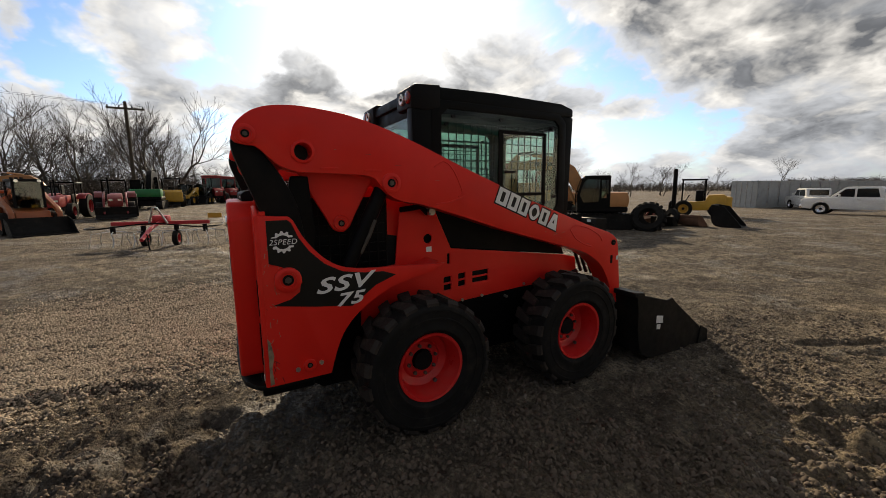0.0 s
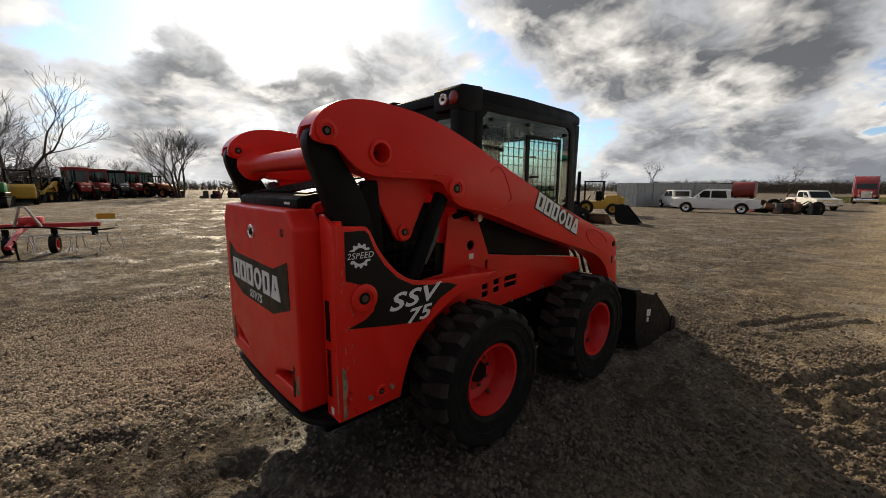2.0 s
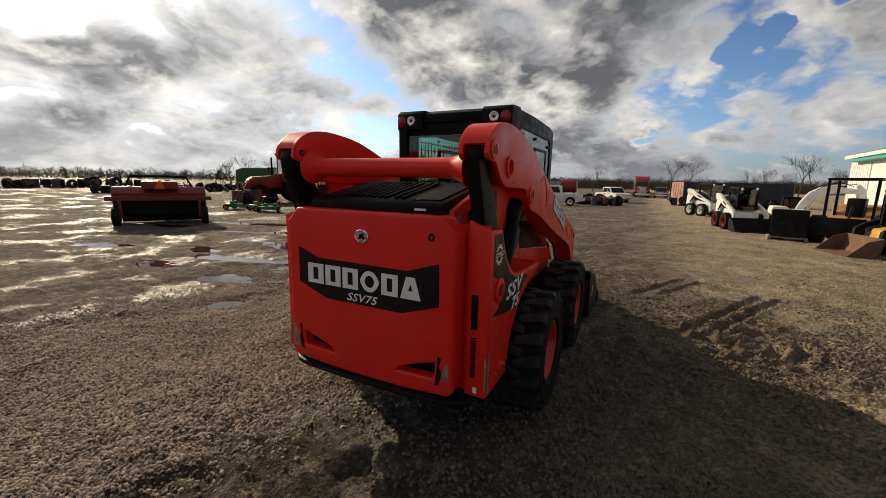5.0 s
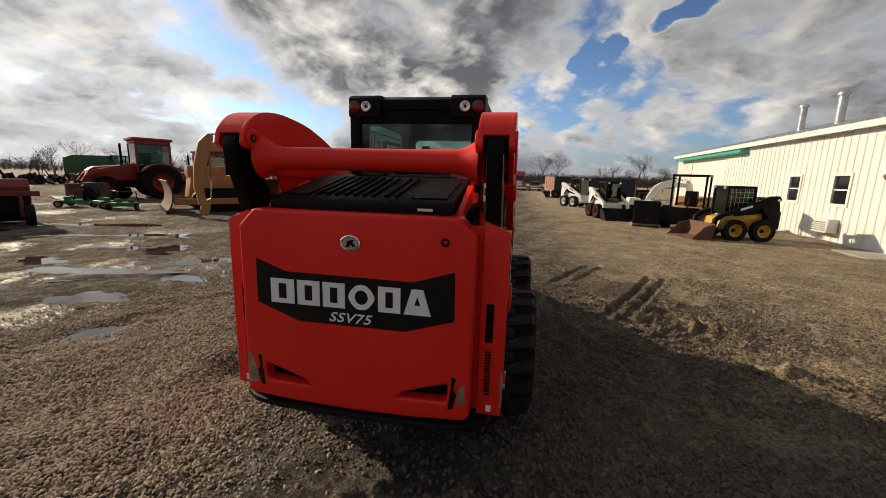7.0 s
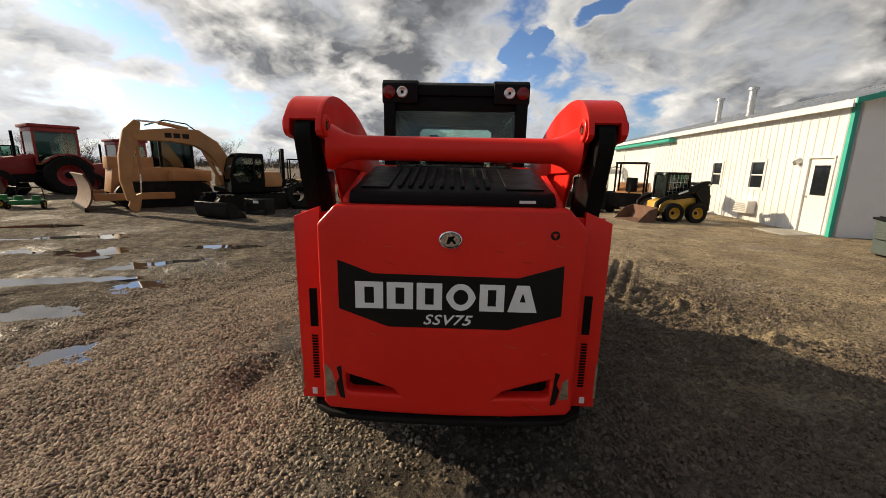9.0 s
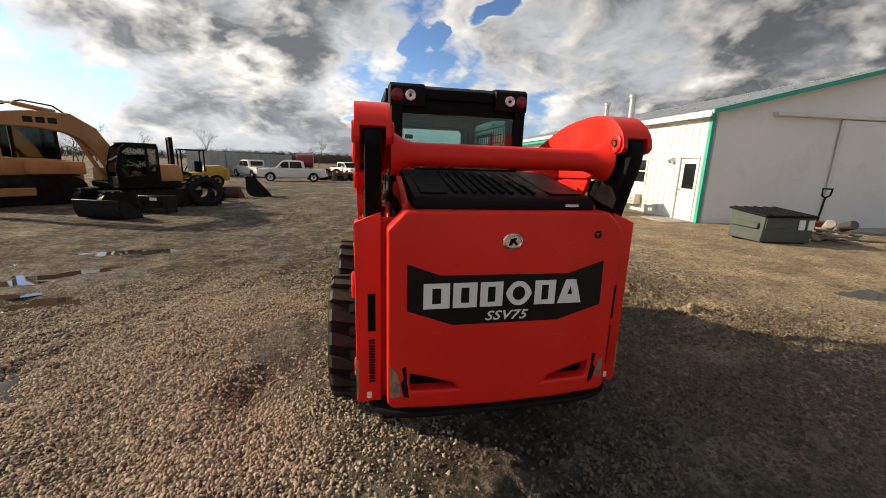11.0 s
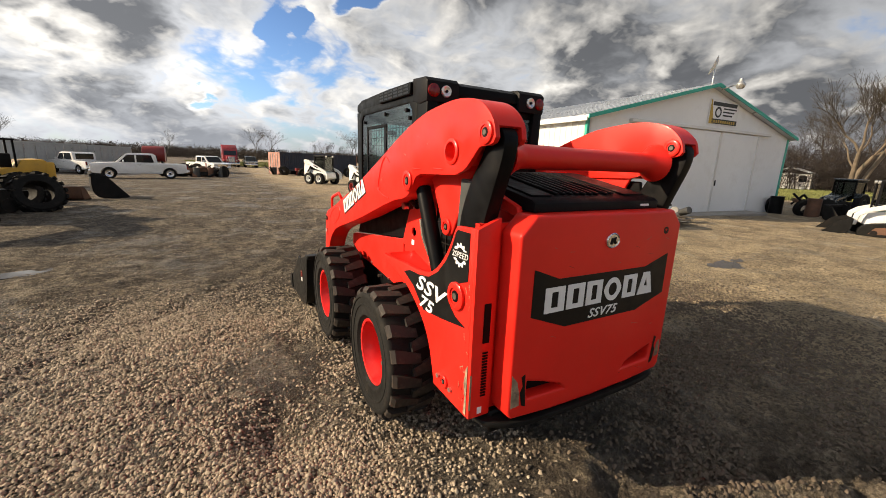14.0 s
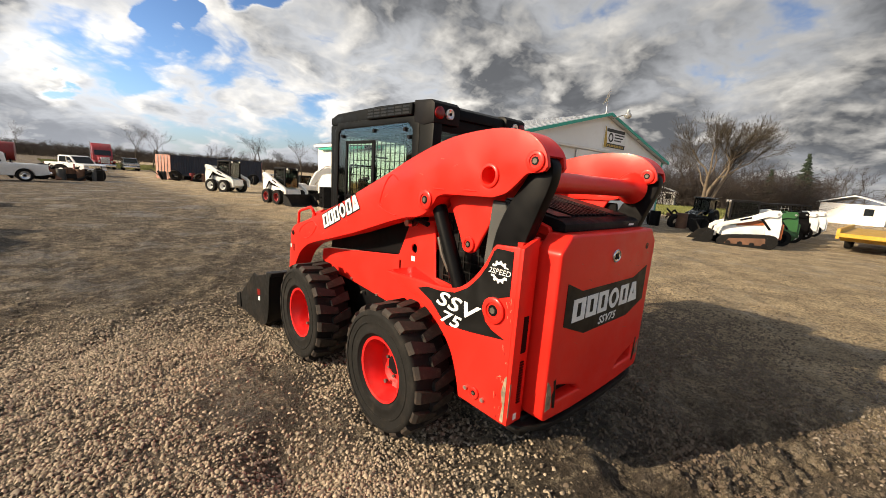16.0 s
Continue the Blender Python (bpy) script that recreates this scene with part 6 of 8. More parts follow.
def tractor(m, body, label, cab=True, loader=False, big=1.0):
    """Farm tractor, front to +y."""
    T = thing("tractor", label, "tractor", m, "parked tractors")
    k = big
    part("bonnet", Shape().prism([(0.2 * k, 0.85 * k), (0.2 * k, 1.55 * k), (1.7 * k, 1.42 * k), (1.95 * k, 1.25 * k), (1.95 * k, 0.75 * k)], -0.36 * k, 0.36 * k).bevel(0.05, 2), body, T)
    part("chassis", Shape().box(-0.28 * k, 0.28 * k, -1.0 * k, 1.8 * k, 0.5 * k, 0.95 * k).bevel(0.04, 1), STEEL, T)
    part("exhaust", Shape().cyl((0.28 * k, 0.6 * k, 1.4 * k), (0.28 * k, 0.6 * k, 2.5 * k), 0.05 * k, 12), BLACK, T)
    for s in (1, -1):
        plain_wheel(T, s * 0.85 * k, -0.65 * k, 0.78 * k, 0.46 * k, s, rim_mat=body if body is not GREEN else YEL2)
        plain_wheel(T, s * 0.75 * k, 1.45 * k, 0.52 * k, 0.32 * k, s, rim_mat=body if body is not GREEN else YEL2)
        part("mudguard", Shape().prism([(-0.65 * k + 0.92 * k * math.cos(a), 0.78 * k + 0.88 * k * math.sin(a)) for a in (math.pi * q / 10 for q in range(2, 10))] + [(-0.65 * k + 0.86 * k * math.cos(a), 0.78 * k + 0.82 * k * math.sin(a)) for a in (math.pi * q / 10 for q in range(9, 1, -1))], s * 0.55 * k, s * 1.02 * k), body, T)
        part("headlight", Shape().box(s * 0.12 * k, s * 0.30 * k, 1.93 * k, 1.965 * k, 1.1 * k, 1.22 * k), LENS, T)
    if cab:
        frame_cab(T, 0.72 * k, -1.15 * k, 0.25 * k, 1.2 * k, 2.65 * k, 0.08 * k, CABM if body in (DRED, CARDARK) else body, SMOKED, 0.16 * k)
        part("roof_cap", Shape().box(-0.78 * k, 0.78 * k, -1.25 * k, 0.35 * k, 2.65 * k, 2.78 * k).bevel(0.06, 2), body, T)
    else:
        part("canopy", Shape().box(-0.62 * k, 0.62 * k, -1.0 * k, 0.3 * k, 2.3 * k, 2.4 * k).bevel(0.03, 1), BLACK, T)
        for s in (1, -1):
            for y in (-0.9, 0.2):
                part("post", Shape().box(s * 0.55 * k, s * 0.61 * k, y * k, (y + 0.07) * k, 0.9 * k, 2.3 * k), BLACK, T)
    part("seat", Shape().box(-0.25 * k, 0.25 * k, -0.75 * k, -0.25 * k, 1.0 * k, 1.6 * k).bevel(0.06, 2), PLAST, T)
    if loader:
        for s in (1, -1):
            part("loader_arm", Shape().prism([(0.1 * k, 1.5 * k), (0.3 * k, 1.62 * k), (1.9 * k, 1.25 * k), (2.5 * k, 0.35 * k), (2.35 * k, 0.3 * k), (1.75 * k, 1.1 * k)], s * 0.48 * k, s * 0.58 * k).bevel(0.01, 1), body, T)
        part("loader_bucket", Shape().strip([(2.4 * k, 0.75 * k), (2.35 * k, 0.3 * k), (2.5 * k, 0.08 * k), (3.05 * k, 0.05 * k)], -0.95 * k, 0.95 * k, -0.03), STEEL, T)
    return T


def beam(pts, x0, x1, widths):
    """A boxed boom following (y, z) points with its depth at each."""
    up, lo = [], []
    for i, p in enumerate(pts):
        a, b = Vector(pts[max(i - 1, 0)]), Vector(pts[min(i + 1, len(pts) - 1)])
        t = (b - a).normalized()
        n = Vector((-t.y, t.x)) * widths[i] / 2
        up.append((p[0] + n.x, p[1] + n.y))
        lo.append((p[0] - n.x, p[1] - n.y))
    return Shape().prism(up + lo[::-1], x0, x1).bevel(0.02, 1)


def track_belt(T, x0, x1, length, h, label="steel crawler track"):
    r = h / 2
    ring = [(length / 2 - r + r * math.cos(a), r + r * math.sin(a)) for a in (math.pi * (k / 8 - 0.5) for k in range(9))] + [(-length / 2 + r + r * math.cos(a), r + r * math.sin(a)) for a in (math.pi * (k / 8 + 0.5) for k in range(9))]
    t = part("track", Shape().prism(ring, x0, x1).bevel(0.02, 1), STEEL, T, label)
    n = int(length / 0.2)
    for k in range(n):
        y = -length / 2 + r * 0.6 + (length - 1.2 * r) * k / (n - 1)
        part("track_shoe", Shape().box(min(x0, x1) - 0.03, max(x0, x1) + 0.03, y - 0.07, y + 0.07, h - 0.01, h + 0.035), STEEL, t)
    for k in range(5):
        y = -length / 2 + r + (length - 2 * r) * k / 4
        for x in (x0, x1):
            part("roller", Shape().cyl((x - 0.015, y, r * 0.75), (x + 0.015, y, r * 0.75), r * 0.6, 14), STEEL, t)
    return t


def excavator(m, body, label, scale=1.0, counter=None):
    """Crawler excavator with folded boom to +y, drawn at full size and scaled through its numbers."""
    k = scale
    T = thing("excavator", label, "excavator", m)
    for s in (1, -1):
        track_belt(T, s * 0.85 * k, s * 1.40 * k, 3.9 * k, 0.85 * k)
    part("undercarriage", Shape().box(-0.85 * k, 0.85 * k, -1.0 * k, 1.0 * k, 0.35 * k, 0.95 * k).bevel(0.05, 1), STEEL, T)
    part("upper_deck", Shape().box(-1.3 * k, 1.3 * k, -1.45 * k, 1.2 * k, 0.95 * k, 1.25 * k).bevel(0.04, 1), BLACK, T)
    part("engine_cowl", Shape().prism([(-1.45 * k, 1.25 * k), (-1.52 * k, 1.6 * k), (-1.42 * k, 2.05 * k), (-0.3 * k, 2.05 * k), (-0.1 * k, 1.8 * k), (-0.1 * k, 1.25 * k)], -1.3 * k, 1.3 * k).bevel(0.06, 2), counter or body, T)
    part("side_box", Shape().box(0.45 * k, 1.28 * k, -0.1 * k, 1.1 * k, 1.25 * k, 1.85 * k).bevel(0.05, 2), body, T)
    side = [(-0.5, 1.2), (-0.5, 2.85), (-0.4, 2.95), (0.75, 2.95), (1.0, 2.75), (1.25, 1.9), (1.2, 1.2)]
    gaps = [[(0.06, 1.55), (0.06, 2.75), (0.70, 2.78), (0.90, 2.6), (1.10, 1.92), (0.88, 1.5)], [(-0.40, 1.75), (-0.40, 2.74), (-0.04, 2.76), (-0.04, 1.75)]]
    big = lambda ring: [(y * k, z * k) for y, z in ring]  # noqa: E731
    cab = part("cab", Shape().prism(big(side), -1.32 * k, -1.26 * k, holes=[big(g) for g in gaps]), CABM, T, "glazed cab with black frame")
    part("cab_side", Shape().prism(big(side), -0.48 * k, -0.42 * k, holes=[big(g) for g in gaps]), CABM, cab)
    part("cab_roof", Shape().box(-1.33 * k, -0.41 * k, -0.5 * k, 0.85 * k, 2.90 * k, 2.98 * k).bevel(0.03, 1), CABM, cab)
    part("cab_back", Shape().box(-1.26 * k, -0.48 * k, -0.5 * k, -0.44 * k, 1.2 * k, 2.9 * k), CABM, cab)
    part("cab_base", Shape().box(-1.26 * k, -0.48 * k, -0.45 * k, 1.2 * k, 1.2 * k, 1.5 * k), CABM, cab)
    part("seat", Shape().box(-1.1 * k, -0.64 * k, -0.1 * k, 0.3 * k, 1.5 * k, 2.3 * k).bevel(0.06, 2), PLAST, cab)
    for x in (-1.29, -0.45):
        for g in gaps:
            part("pane", Shape().prism(big(g), x * k - 0.004, x * k + 0.004), SMOKED, cab)
    part("front_pane", Shape().prism([(0.98 * k, 2.75 * k), (1.22 * k, 1.9 * k), (1.17 * k, 1.5 * k), (1.18 * k, 1.5 * k), (1.23 * k, 1.9 * k), (0.99 * k, 2.76 * k)], -1.26 * k, -0.48 * k), SMOKED, cab)
    part("cab_stripe", Shape().box(-1.335 * k, -1.321 * k, -0.5 * k, -0.3 * k, 1.2 * k, 2.0 * k), BLACK, cab)
    boom = [(0.6, 1.5), (0.95, 2.35), (1.55, 3.25), (2.2, 3.65), (3.3, 3.72), (4.75, 3.6)]
    part("boom", beam([(y * k, z * k) for y, z in boom], -0.22 * k, 0.22 * k, [0.5 * k, 0.62 * k, 0.75 * k, 0.8 * k, 0.62 * k, 0.42 * k]), body, T, "curved boom")
    stick = [(4.5, 4.25), (4.78, 3.75), (5.08, 2.65), (5.2, 1.6), (5.08, 0.7)]
    part("stick", beam([(y * k, z * k) for y, z in stick], -0.18 * k, 0.18 * k, [0.25 * k, 0.62 * k, 0.55 * k, 0.42 * k, 0.32 * k]), body, T, "dipper stick")
    part("boom_cylinder", Shape().cyl((0, 1.15 * k, 1.4 * k), (0, 2.0 * k, 3.2 * k), 0.085 * k, 12), body, T)
    part("stick_cylinder", Shape().cyl((0, 2.5 * k, 4.05 * k), (0, 3.7 * k, 4.25 * k), 0.09 * k, 12), body, T)
    part("stick_rod", Shape().cyl((0, 3.7 * k, 4.25 * k), (0, 4.5 * k, 4.28 * k), 0.045 * k, 10), CHROME, T)
    part("bucket_cylinder", Shape().cyl((0, 4.6 * k, 3.3 * k), (0, 4.62 * k, 1.9 * k), 0.07 * k, 12), body, T)
    part("bucket_rod", Shape().cyl((0, 4.62 * k, 1.9 * k), (0, 4.68 * k, 1.0 * k), 0.04 * k, 10), CHROME, T)
    part("linkage", Shape().prism([(4.66 * k, 1.05 * k), (5.08 * k, 0.85 * k), (5.22 * k, 0.45 * k), (5.0 * k, 0.1 * k), (4.8 * k, 0.3 * k)], -0.16 * k, 0.16 * k).bevel(0.02, 1), body, T)
    part("hose", Shape().tube([(0.1, 1.7 * k, 3.7 * k), (0.1, 2.5 * k, 4.3 * k), (0.1, 3.4 * k, 4.4 * k), (0.1, 4.2 * k, 4.1 * k)], 0.03 * k, 6), PLAST, T)
    for q in range(3):
        part("wordmark_block", Shape().box(-0.225 * k, -0.221 * k, (2.55 + 0.36 * q) * k, (2.83 + 0.36 * q) * k, 3.58 * k, 3.80 * k), BLACK_D, T, "dark wordmark block")
    return T


def dozer(m, body, label):
    T = thing("bulldozer", label, "bulldozer", m)
    for s in (1, -1):
        track_belt(T, s * 0.75, s * 1.25, 3.4, 1.0)
        part("push_arm", Shape().box(s * 1.28, s * 1.42, -0.2, 2.35, 0.35, 0.62).bevel(0.02, 1), body, T)
    part("hull", Shape().prism([(-1.8, 0.7), (-1.8, 1.5), (-0.6, 1.6), (0.1, 1.6), (1.6, 1.55), (1.75, 0.6)], -0.7, 0.7).bevel(0.04, 2), body, T)
    part("bonnet", Shape().box(-0.5, 0.5, 0.2, 1.7, 1.5, 2.0).bevel(0.06, 2), body, T)
    part("side_tank", Shape().box(-1.25, 1.25, -1.7, -0.2, 1.05, 1.5).bevel(0.05, 2), body, T)
    frame_cab(T, 0.62, -1.25, 0.0, 1.55, 3.0, 0.10, CABM, SMOKED, 0.14)
    part("exhaust", Shape().cyl((0.25, 0.8, 1.9), (0.25, 0.8, 2.9), 0.06, 12), BLACK, T)
    part("blade", Shape().strip(smooth_line([(2.55, 1.35), (2.42, 1.05), (2.38, 0.7), (2.45, 0.35), (2.62, 0.06)], 4), -1.75, 1.75, -0.06), RUST, T, "worn curved blade")
    part("blade_edge", Shape().box(-1.75, 1.75, 2.58, 2.68, 0.0, 0.16), STEEL, T)
    return T


def forklift(m, body, label, mast=3.2, cabin=True):
    T = thing("forklift", label, "forklift", m)
    part("body", Shape().prism([(-1.75, 0.45), (-1.8, 1.2), (-1.5, 1.45), (-0.7, 1.4), (-0.5, 1.0), (0.8, 0.95), (0.95, 0.4)], -0.75, 0.75).bevel(0.06, 2), body, T)
    part("counterweight", Shape().box(-0.78, 0.78, -1.95, -1.55, 0.45, 1.3).bevel(0.12, 3), body, T)
    for s in (1, -1):
        plain_wheel(T, s * 0.78, 0.65, 0.52, 0.40, s, body)
        plain_wheel(T, s * 0.70, -1.15, 0.42, 0.30, s, body)
        for y in (-0.55, 0.72):
            part("guard_post", Shape().box(s * 0.60, s * 0.68, y, y + 0.08, 0.95, 2.35), BLACK, T)
        if not mast:
            continue
        part("mast_channel", Shape().box(s * 0.42, s * 0.60, 1.10, 1.32, 0.1, mast).bevel(0.01, 1), BLACK, T)
        part("mast_channel", Shape().box(s * 0.28, s * 0.40, 1.15, 1.34, 0.1, mast - 0.1).bevel(0.01, 1), BLACK, T)
        part("fork", Shape().prism([(1.42, 0.9), (1.50, 0.9), (1.50, 0.12), (2.7, 0.05), (2.7, 0.02), (1.42, 0.02)], s * 0.30, s * 0.44), STEEL, T)
    part("overhead_guard", Shape().box(-0.70, 0.70, -0.6, 0.85, 2.35, 2.44).bevel(0.02, 1), BLACK, T)
    for z in (0.5, 1.5, mast - 0.12) if mast else ():
        part("mast_tie", Shape().box(-0.58, 0.58, 1.12, 1.30, z, z + 0.14), BLACK, T)
    if mast:
        part("mast_cylinder", Shape().cyl((0, 1.2, 0.2), (0, 1.2, mast - 0.2), 0.07, 12), STEEL, T)
    part("carriage", Shape().box(-0.62, 0.62, 1.34, 1.44, 0.35, 1.0), BLACK, T)
    part("seat", Shape().box(-0.25, 0.25, -0.45, 0.0, 1.0, 1.7).bevel(0.06, 2), PLAST, T)
    part("steering_column", Shape().tube([(0, 0.6, 0.9), (0, 0.35, 1.4)], 0.04, 8), BLACK, T)
    return T


def semi(m, body, label):
    T = thing("semi_truck", label, "truck", m, "parked road vehicles")
    part("bonnet", Shape().prism([(1.0, 0.9), (1.0, 2.0), (3.0, 1.75), (3.15, 1.55), (3.15, 0.8)], -0.75, 0.75).bevel(0.08, 2), body, T)
    part("cab", Shape().prism([(-2.2, 0.9), (-2.2, 3.6), (-0.6, 3.75), (0.4, 3.2), (0.75, 2.8), (1.05, 1.95), (1.05, 0.9)], -1.15, 1.15).bevel(0.08, 2), body, T)
    part("windscreen", Shape().prism([(0.78, 2.72), (1.05, 2.0), (1.08, 2.0), (0.81, 2.74)], -0.95, 0.95), DARKGL, T)
    part("grille", Shape().box(-0.5, 0.5, 3.13, 3.19, 0.85, 1.75).bevel(0.02, 1), CHROME, T)
    part("bumper", Shape().box(-1.2, 1.2, 3.05, 3.3, 0.35, 0.75).bevel(0.04, 2), CHROME, T)
    part("chassis", Shape().box(-0.45, 0.45, -4.6, 3.0, 0.55, 0.85), STEEL, T)
    for s in (1, -1):
        part("headlight", Shape().box(s * 0.58, s * 0.82, 3.1, 3.19, 1.0, 1.25), LENS, T)
        part("exhaust_stack", Shape().cyl((s * 1.2, -0.9, 0.9), (s * 1.2, -0.9, 3.9), 0.08, 12), CHROME, T)
        part("side_glass", Shape().box(s * 1.152, s * 1.158, 0.0, 0.75, 2.05, 2.7), DARKGL, T)
        part("wing", Shape().box(s * 0.72, s * 1.2, 1.7, 3.05, 0.95, 1.25).bevel(0.08, 2), body, T)
        for y in (2.35, -2.6, -3.8):
            plain_wheel(T, s * 1.0, y, 0.5, 0.32, s, CHROME)
    return T


def container(m, length, side, end, label, doors=0):
    """Steel container, long side along x, front face to -y."""
    T = thing("shipping_container", label, "shipping container", m, "storage containers")
    h, w = 2.6, 2.44
    part("shell", Shape().box(-length / 2 + 0.05, length / 2 - 0.05, -w / 2 + 0.05, w / 2 - 0.05, 0.12, h - 0.04), side, T)
    for z0, z1 in ((0.0, 0.16), (h - 0.14, h)):
        for y in (-w / 2, w / 2 - 0.08):
            part("rail", Shape().box(-length / 2, length / 2, y, y + 0.08, z0, z1), side, T)
    for s in (1, -1):
        e = part("end_panel", Shape().box(s * length / 2, s * (length / 2 - 0.06), -w / 2, w / 2, 0.0, h), end, T)
        for y in (-0.75, -0.25, 0.25, 0.75):
            part("lock_bar", Shape().cyl((s * (length / 2 + 0.03), y, 0.1), (s * (length / 2 + 0.03), y, h - 0.1), 0.025, 8), GALV, e)
    if doors:
        step = length / doors
        for k in range(doors):
            x0 = -length / 2 + k * step
            for q in (0, 1):
                a = x0 + 0.12 + q * (step / 2 - 0.06)
                d = part("door_leaf", Shape().box(a, a + step / 2 - 0.14, -w / 2 - 0.02, -w / 2 + 0.04, 0.2, h - 0.2).bevel(0.01, 1), side, T)
                for z in (0.55, 1.0, 1.45, 1.9):
                    part("pressed_panel", Shape().box(a + 0.15, a + step / 2 - 0.3, -w / 2 - 0.03, -w / 2 - 0.018, z, z + 0.3), side, d)
                part("lock_bar", Shape().cyl((a + step / 2 - 0.2, -w / 2 - 0.05, 0.2), (a + step / 2 - 0.2, -w / 2 - 0.05, h - 0.2), 0.022, 8), GALV, d)
    else:
        n = int(length / 0.28)
        for k in range(n):
            x = -length / 2 + 0.2 + k * 0.28
            part("corrugation", Shape().prism([(x, -w / 2 + 0.06), (x + 0.05, -w / 2 + 0.01), (x + 0.13, -w / 2 + 0.01), (x + 0.18, -w / 2 + 0.06)], 0.14, h - 0.1, "z"), side, T)
    return T


def loose_bucket(m, w, d, h, material, label, category="bucket"):
    T = thing("loader_bucket", label, category, m, "loose loader buckets")
    prof = smooth_line([(-d / 2, h), (-d / 2 - 0.02, h * 0.55), (-d / 2 + 0.05, h * 0.18), (-d * 0.2, 0.03), (d / 2, 0.02)], 4)
    part("shell", Shape().strip(prof, -w / 2, w / 2, -0.03), material, T)
    for s in (1, -1):
        part("cheek", Shape().prism(prof + [(d / 2, 0.08), (-d * 0.1, h * 0.92)], s * w / 2, s * (w / 2 - 0.03)), material, T)
    part("lip", Shape().box(-w / 2, w / 2, d / 2 - 0.12, d / 2 + 0.05, 0.0, 0.03), STEEL, T)
    part("stiffener", Shape().box(-w / 2, w / 2, -d / 2 - 0.04, -d / 2 + 0.04, h - 0.1, h).bevel(0.01, 1), material, T)
    return T


# row of attachments and scrap in front of the excavator
excavator(at(-7.5, 11.3, -140), YELLOW, "tan crawler excavator with boom folded to the ground", 0.65, counter=YELLOW)
dozer(at(-11.2, 12.0, -140) @ Matrix.Scale(0.88, 4), YELLOW, "tan bulldozer with black cab and worn blade")
forklift(at(-9.7, 21.9, -120) @ Matrix.Scale(0.84, 4), YEL2, "yellow forklift with tall black mast parked on the yard", 3.1)
loose_bucket(at(-6.9, 8.7, 20), 1.3, 0.6, 0.5, STEEL, "black steel loader bucket lying on the ground")
fr = thing("attachment_frame", "black steel attachment frame with white sticker lying on the ground", "attachment", at(-6.25, 9.75, 15) @ Matrix.Scale(0.68, 4))
part("frame_box", Shape().prism([(-0.6, 0.0), (0.6, 0.0), (0.6, 0.75), (-0.6, 0.75)], -0.3, 0.3, "y", holes=[[(-0.45, 0.12), (0.45, 0.12), (0.45, 0.5), (-0.45, 0.5)]]).bevel(0.02, 1), STEEL, fr)
part("sticker", Shape().box(-0.1, 0.2, -0.305, -0.301, 0.56, 0.68), WHITE, fr)
part("brace", Shape().obox((-0.9, 0.2, 0.35), (0.9, 0.08, 0.10), 0, -25, 0), STEEL, fr)


def loose_tyre(m, r, w, label):
    T = thing("loose_tyre", label, "tyre", m, "loose tyres")
    prof = [(r * 0.58, -w / 2), (r * 0.9, -w / 2), (r, -w * 0.35), (r, w * 0.35), (r * 0.9, w / 2), (r * 0.58, w / 2)]
    part("casing", Shape().lathe(prof, (0, 0, 0), "x", 32, closed=True), RUBBER, T)
    for k in range(18):
        for s in (-1, 1):
            a = 2 * math.pi * (k + 0.25 * s) / 18
            part("lug", Shape().obox((s * w * 0.22, r * 1.01 * math.cos(a), r * 1.01 * math.sin(a)), (w * 0.45, 0.10, 0.06), math.degrees(a) - 90, 0, 25 * s), RUBBER, T)
    return T


loose_tyre(at(-5.75, 11.9, 60, 0.44) @ pose(0, 0, 0, 0, -24, 0), 0.52, 0.35, "large black tractor tyre leaning on a pile")
loose_tyre(at(-6.4, 13.0, 40, 0.42) @ pose(0, 0, 0, 0, -12, 0), 0.48, 0.32, "large black tractor tyre leaning on a pile")
loose_bucket(at(-5.9, 14.8, 10), 1.0, 0.5, 0.45, RUST, "rusty brown loader bucket on the ground")
loose_bucket(at(-6.4, 13.9, -10), 0.8, 0.5, 0.4, STEEL, "black loader bucket on the ground")
loose_bucket(at(-4.95, 15.6, 75), 0.9, 0.95, 0.85, STEEL, "tall black bucket standing on the yard")

container(at(-16.0, 49.5, -80), 12.2, GREYC, GREYC, "pale grey side-opening container in a row", 4)
container(at(-13.9, 61.8, -80), 12.2, GREYC, GREYC, "pale grey side-opening container in a row", 4)
pickup(at(-6.6, 35.5, -98), CARWHITE, "white four-door pickup truck parked on gravel")
pickup(at(-12.3, 45.0, -40), CARWHITE, "white pickup truck seen from behind, parked")
semi(at(0.6, 78.0, 176), mat("red_cab_paint", (0.30, 0.012, 0.018), 0.3, coat=0.5, dirt=DUST, dirt_amt=0.1), "dark red semi truck cab facing the yard")
pickup(at(3.7, 76.0, 180), CARDARK, "dark green pickup truck facing the yard")
pickup(at(-2.4, 52.0, 150), CARWHITE, "white flatbed work truck parked among scrap")
container(at(10.1, 53.1, -25), 12.2, BLUEC, RUSTC, "dark blue container with rusty pink end", 0)
compact_loader(at(4.75, 16.4, 168) @ Matrix.Scale(0.82, 4), MWHITE, TRED, "white skid loader with red wheel rims", accent=BLACK)
compact_loader(at(4.9, 26.5, 150), MWHITE, MWHITE, "white skid loader parked near the container", bucket=False)
excavator(at(7.0, 19.4, 96), MWHITE, "white mini excavator with raised boom", 0.44)
compact_loader(at(7.2, 10.7, -98) @ Matrix.Scale(0.8, 4), BLACK, YEL2, "black and yellow skid loader beside the barn wall", accent=BLACK, lower=YEL2, scoop=RUST)
forklift(at(7.0, 13.4, -150) @ Matrix.Scale(0.8, 4), YELLOW, "small tan machine with open black roll cage", 0.0)


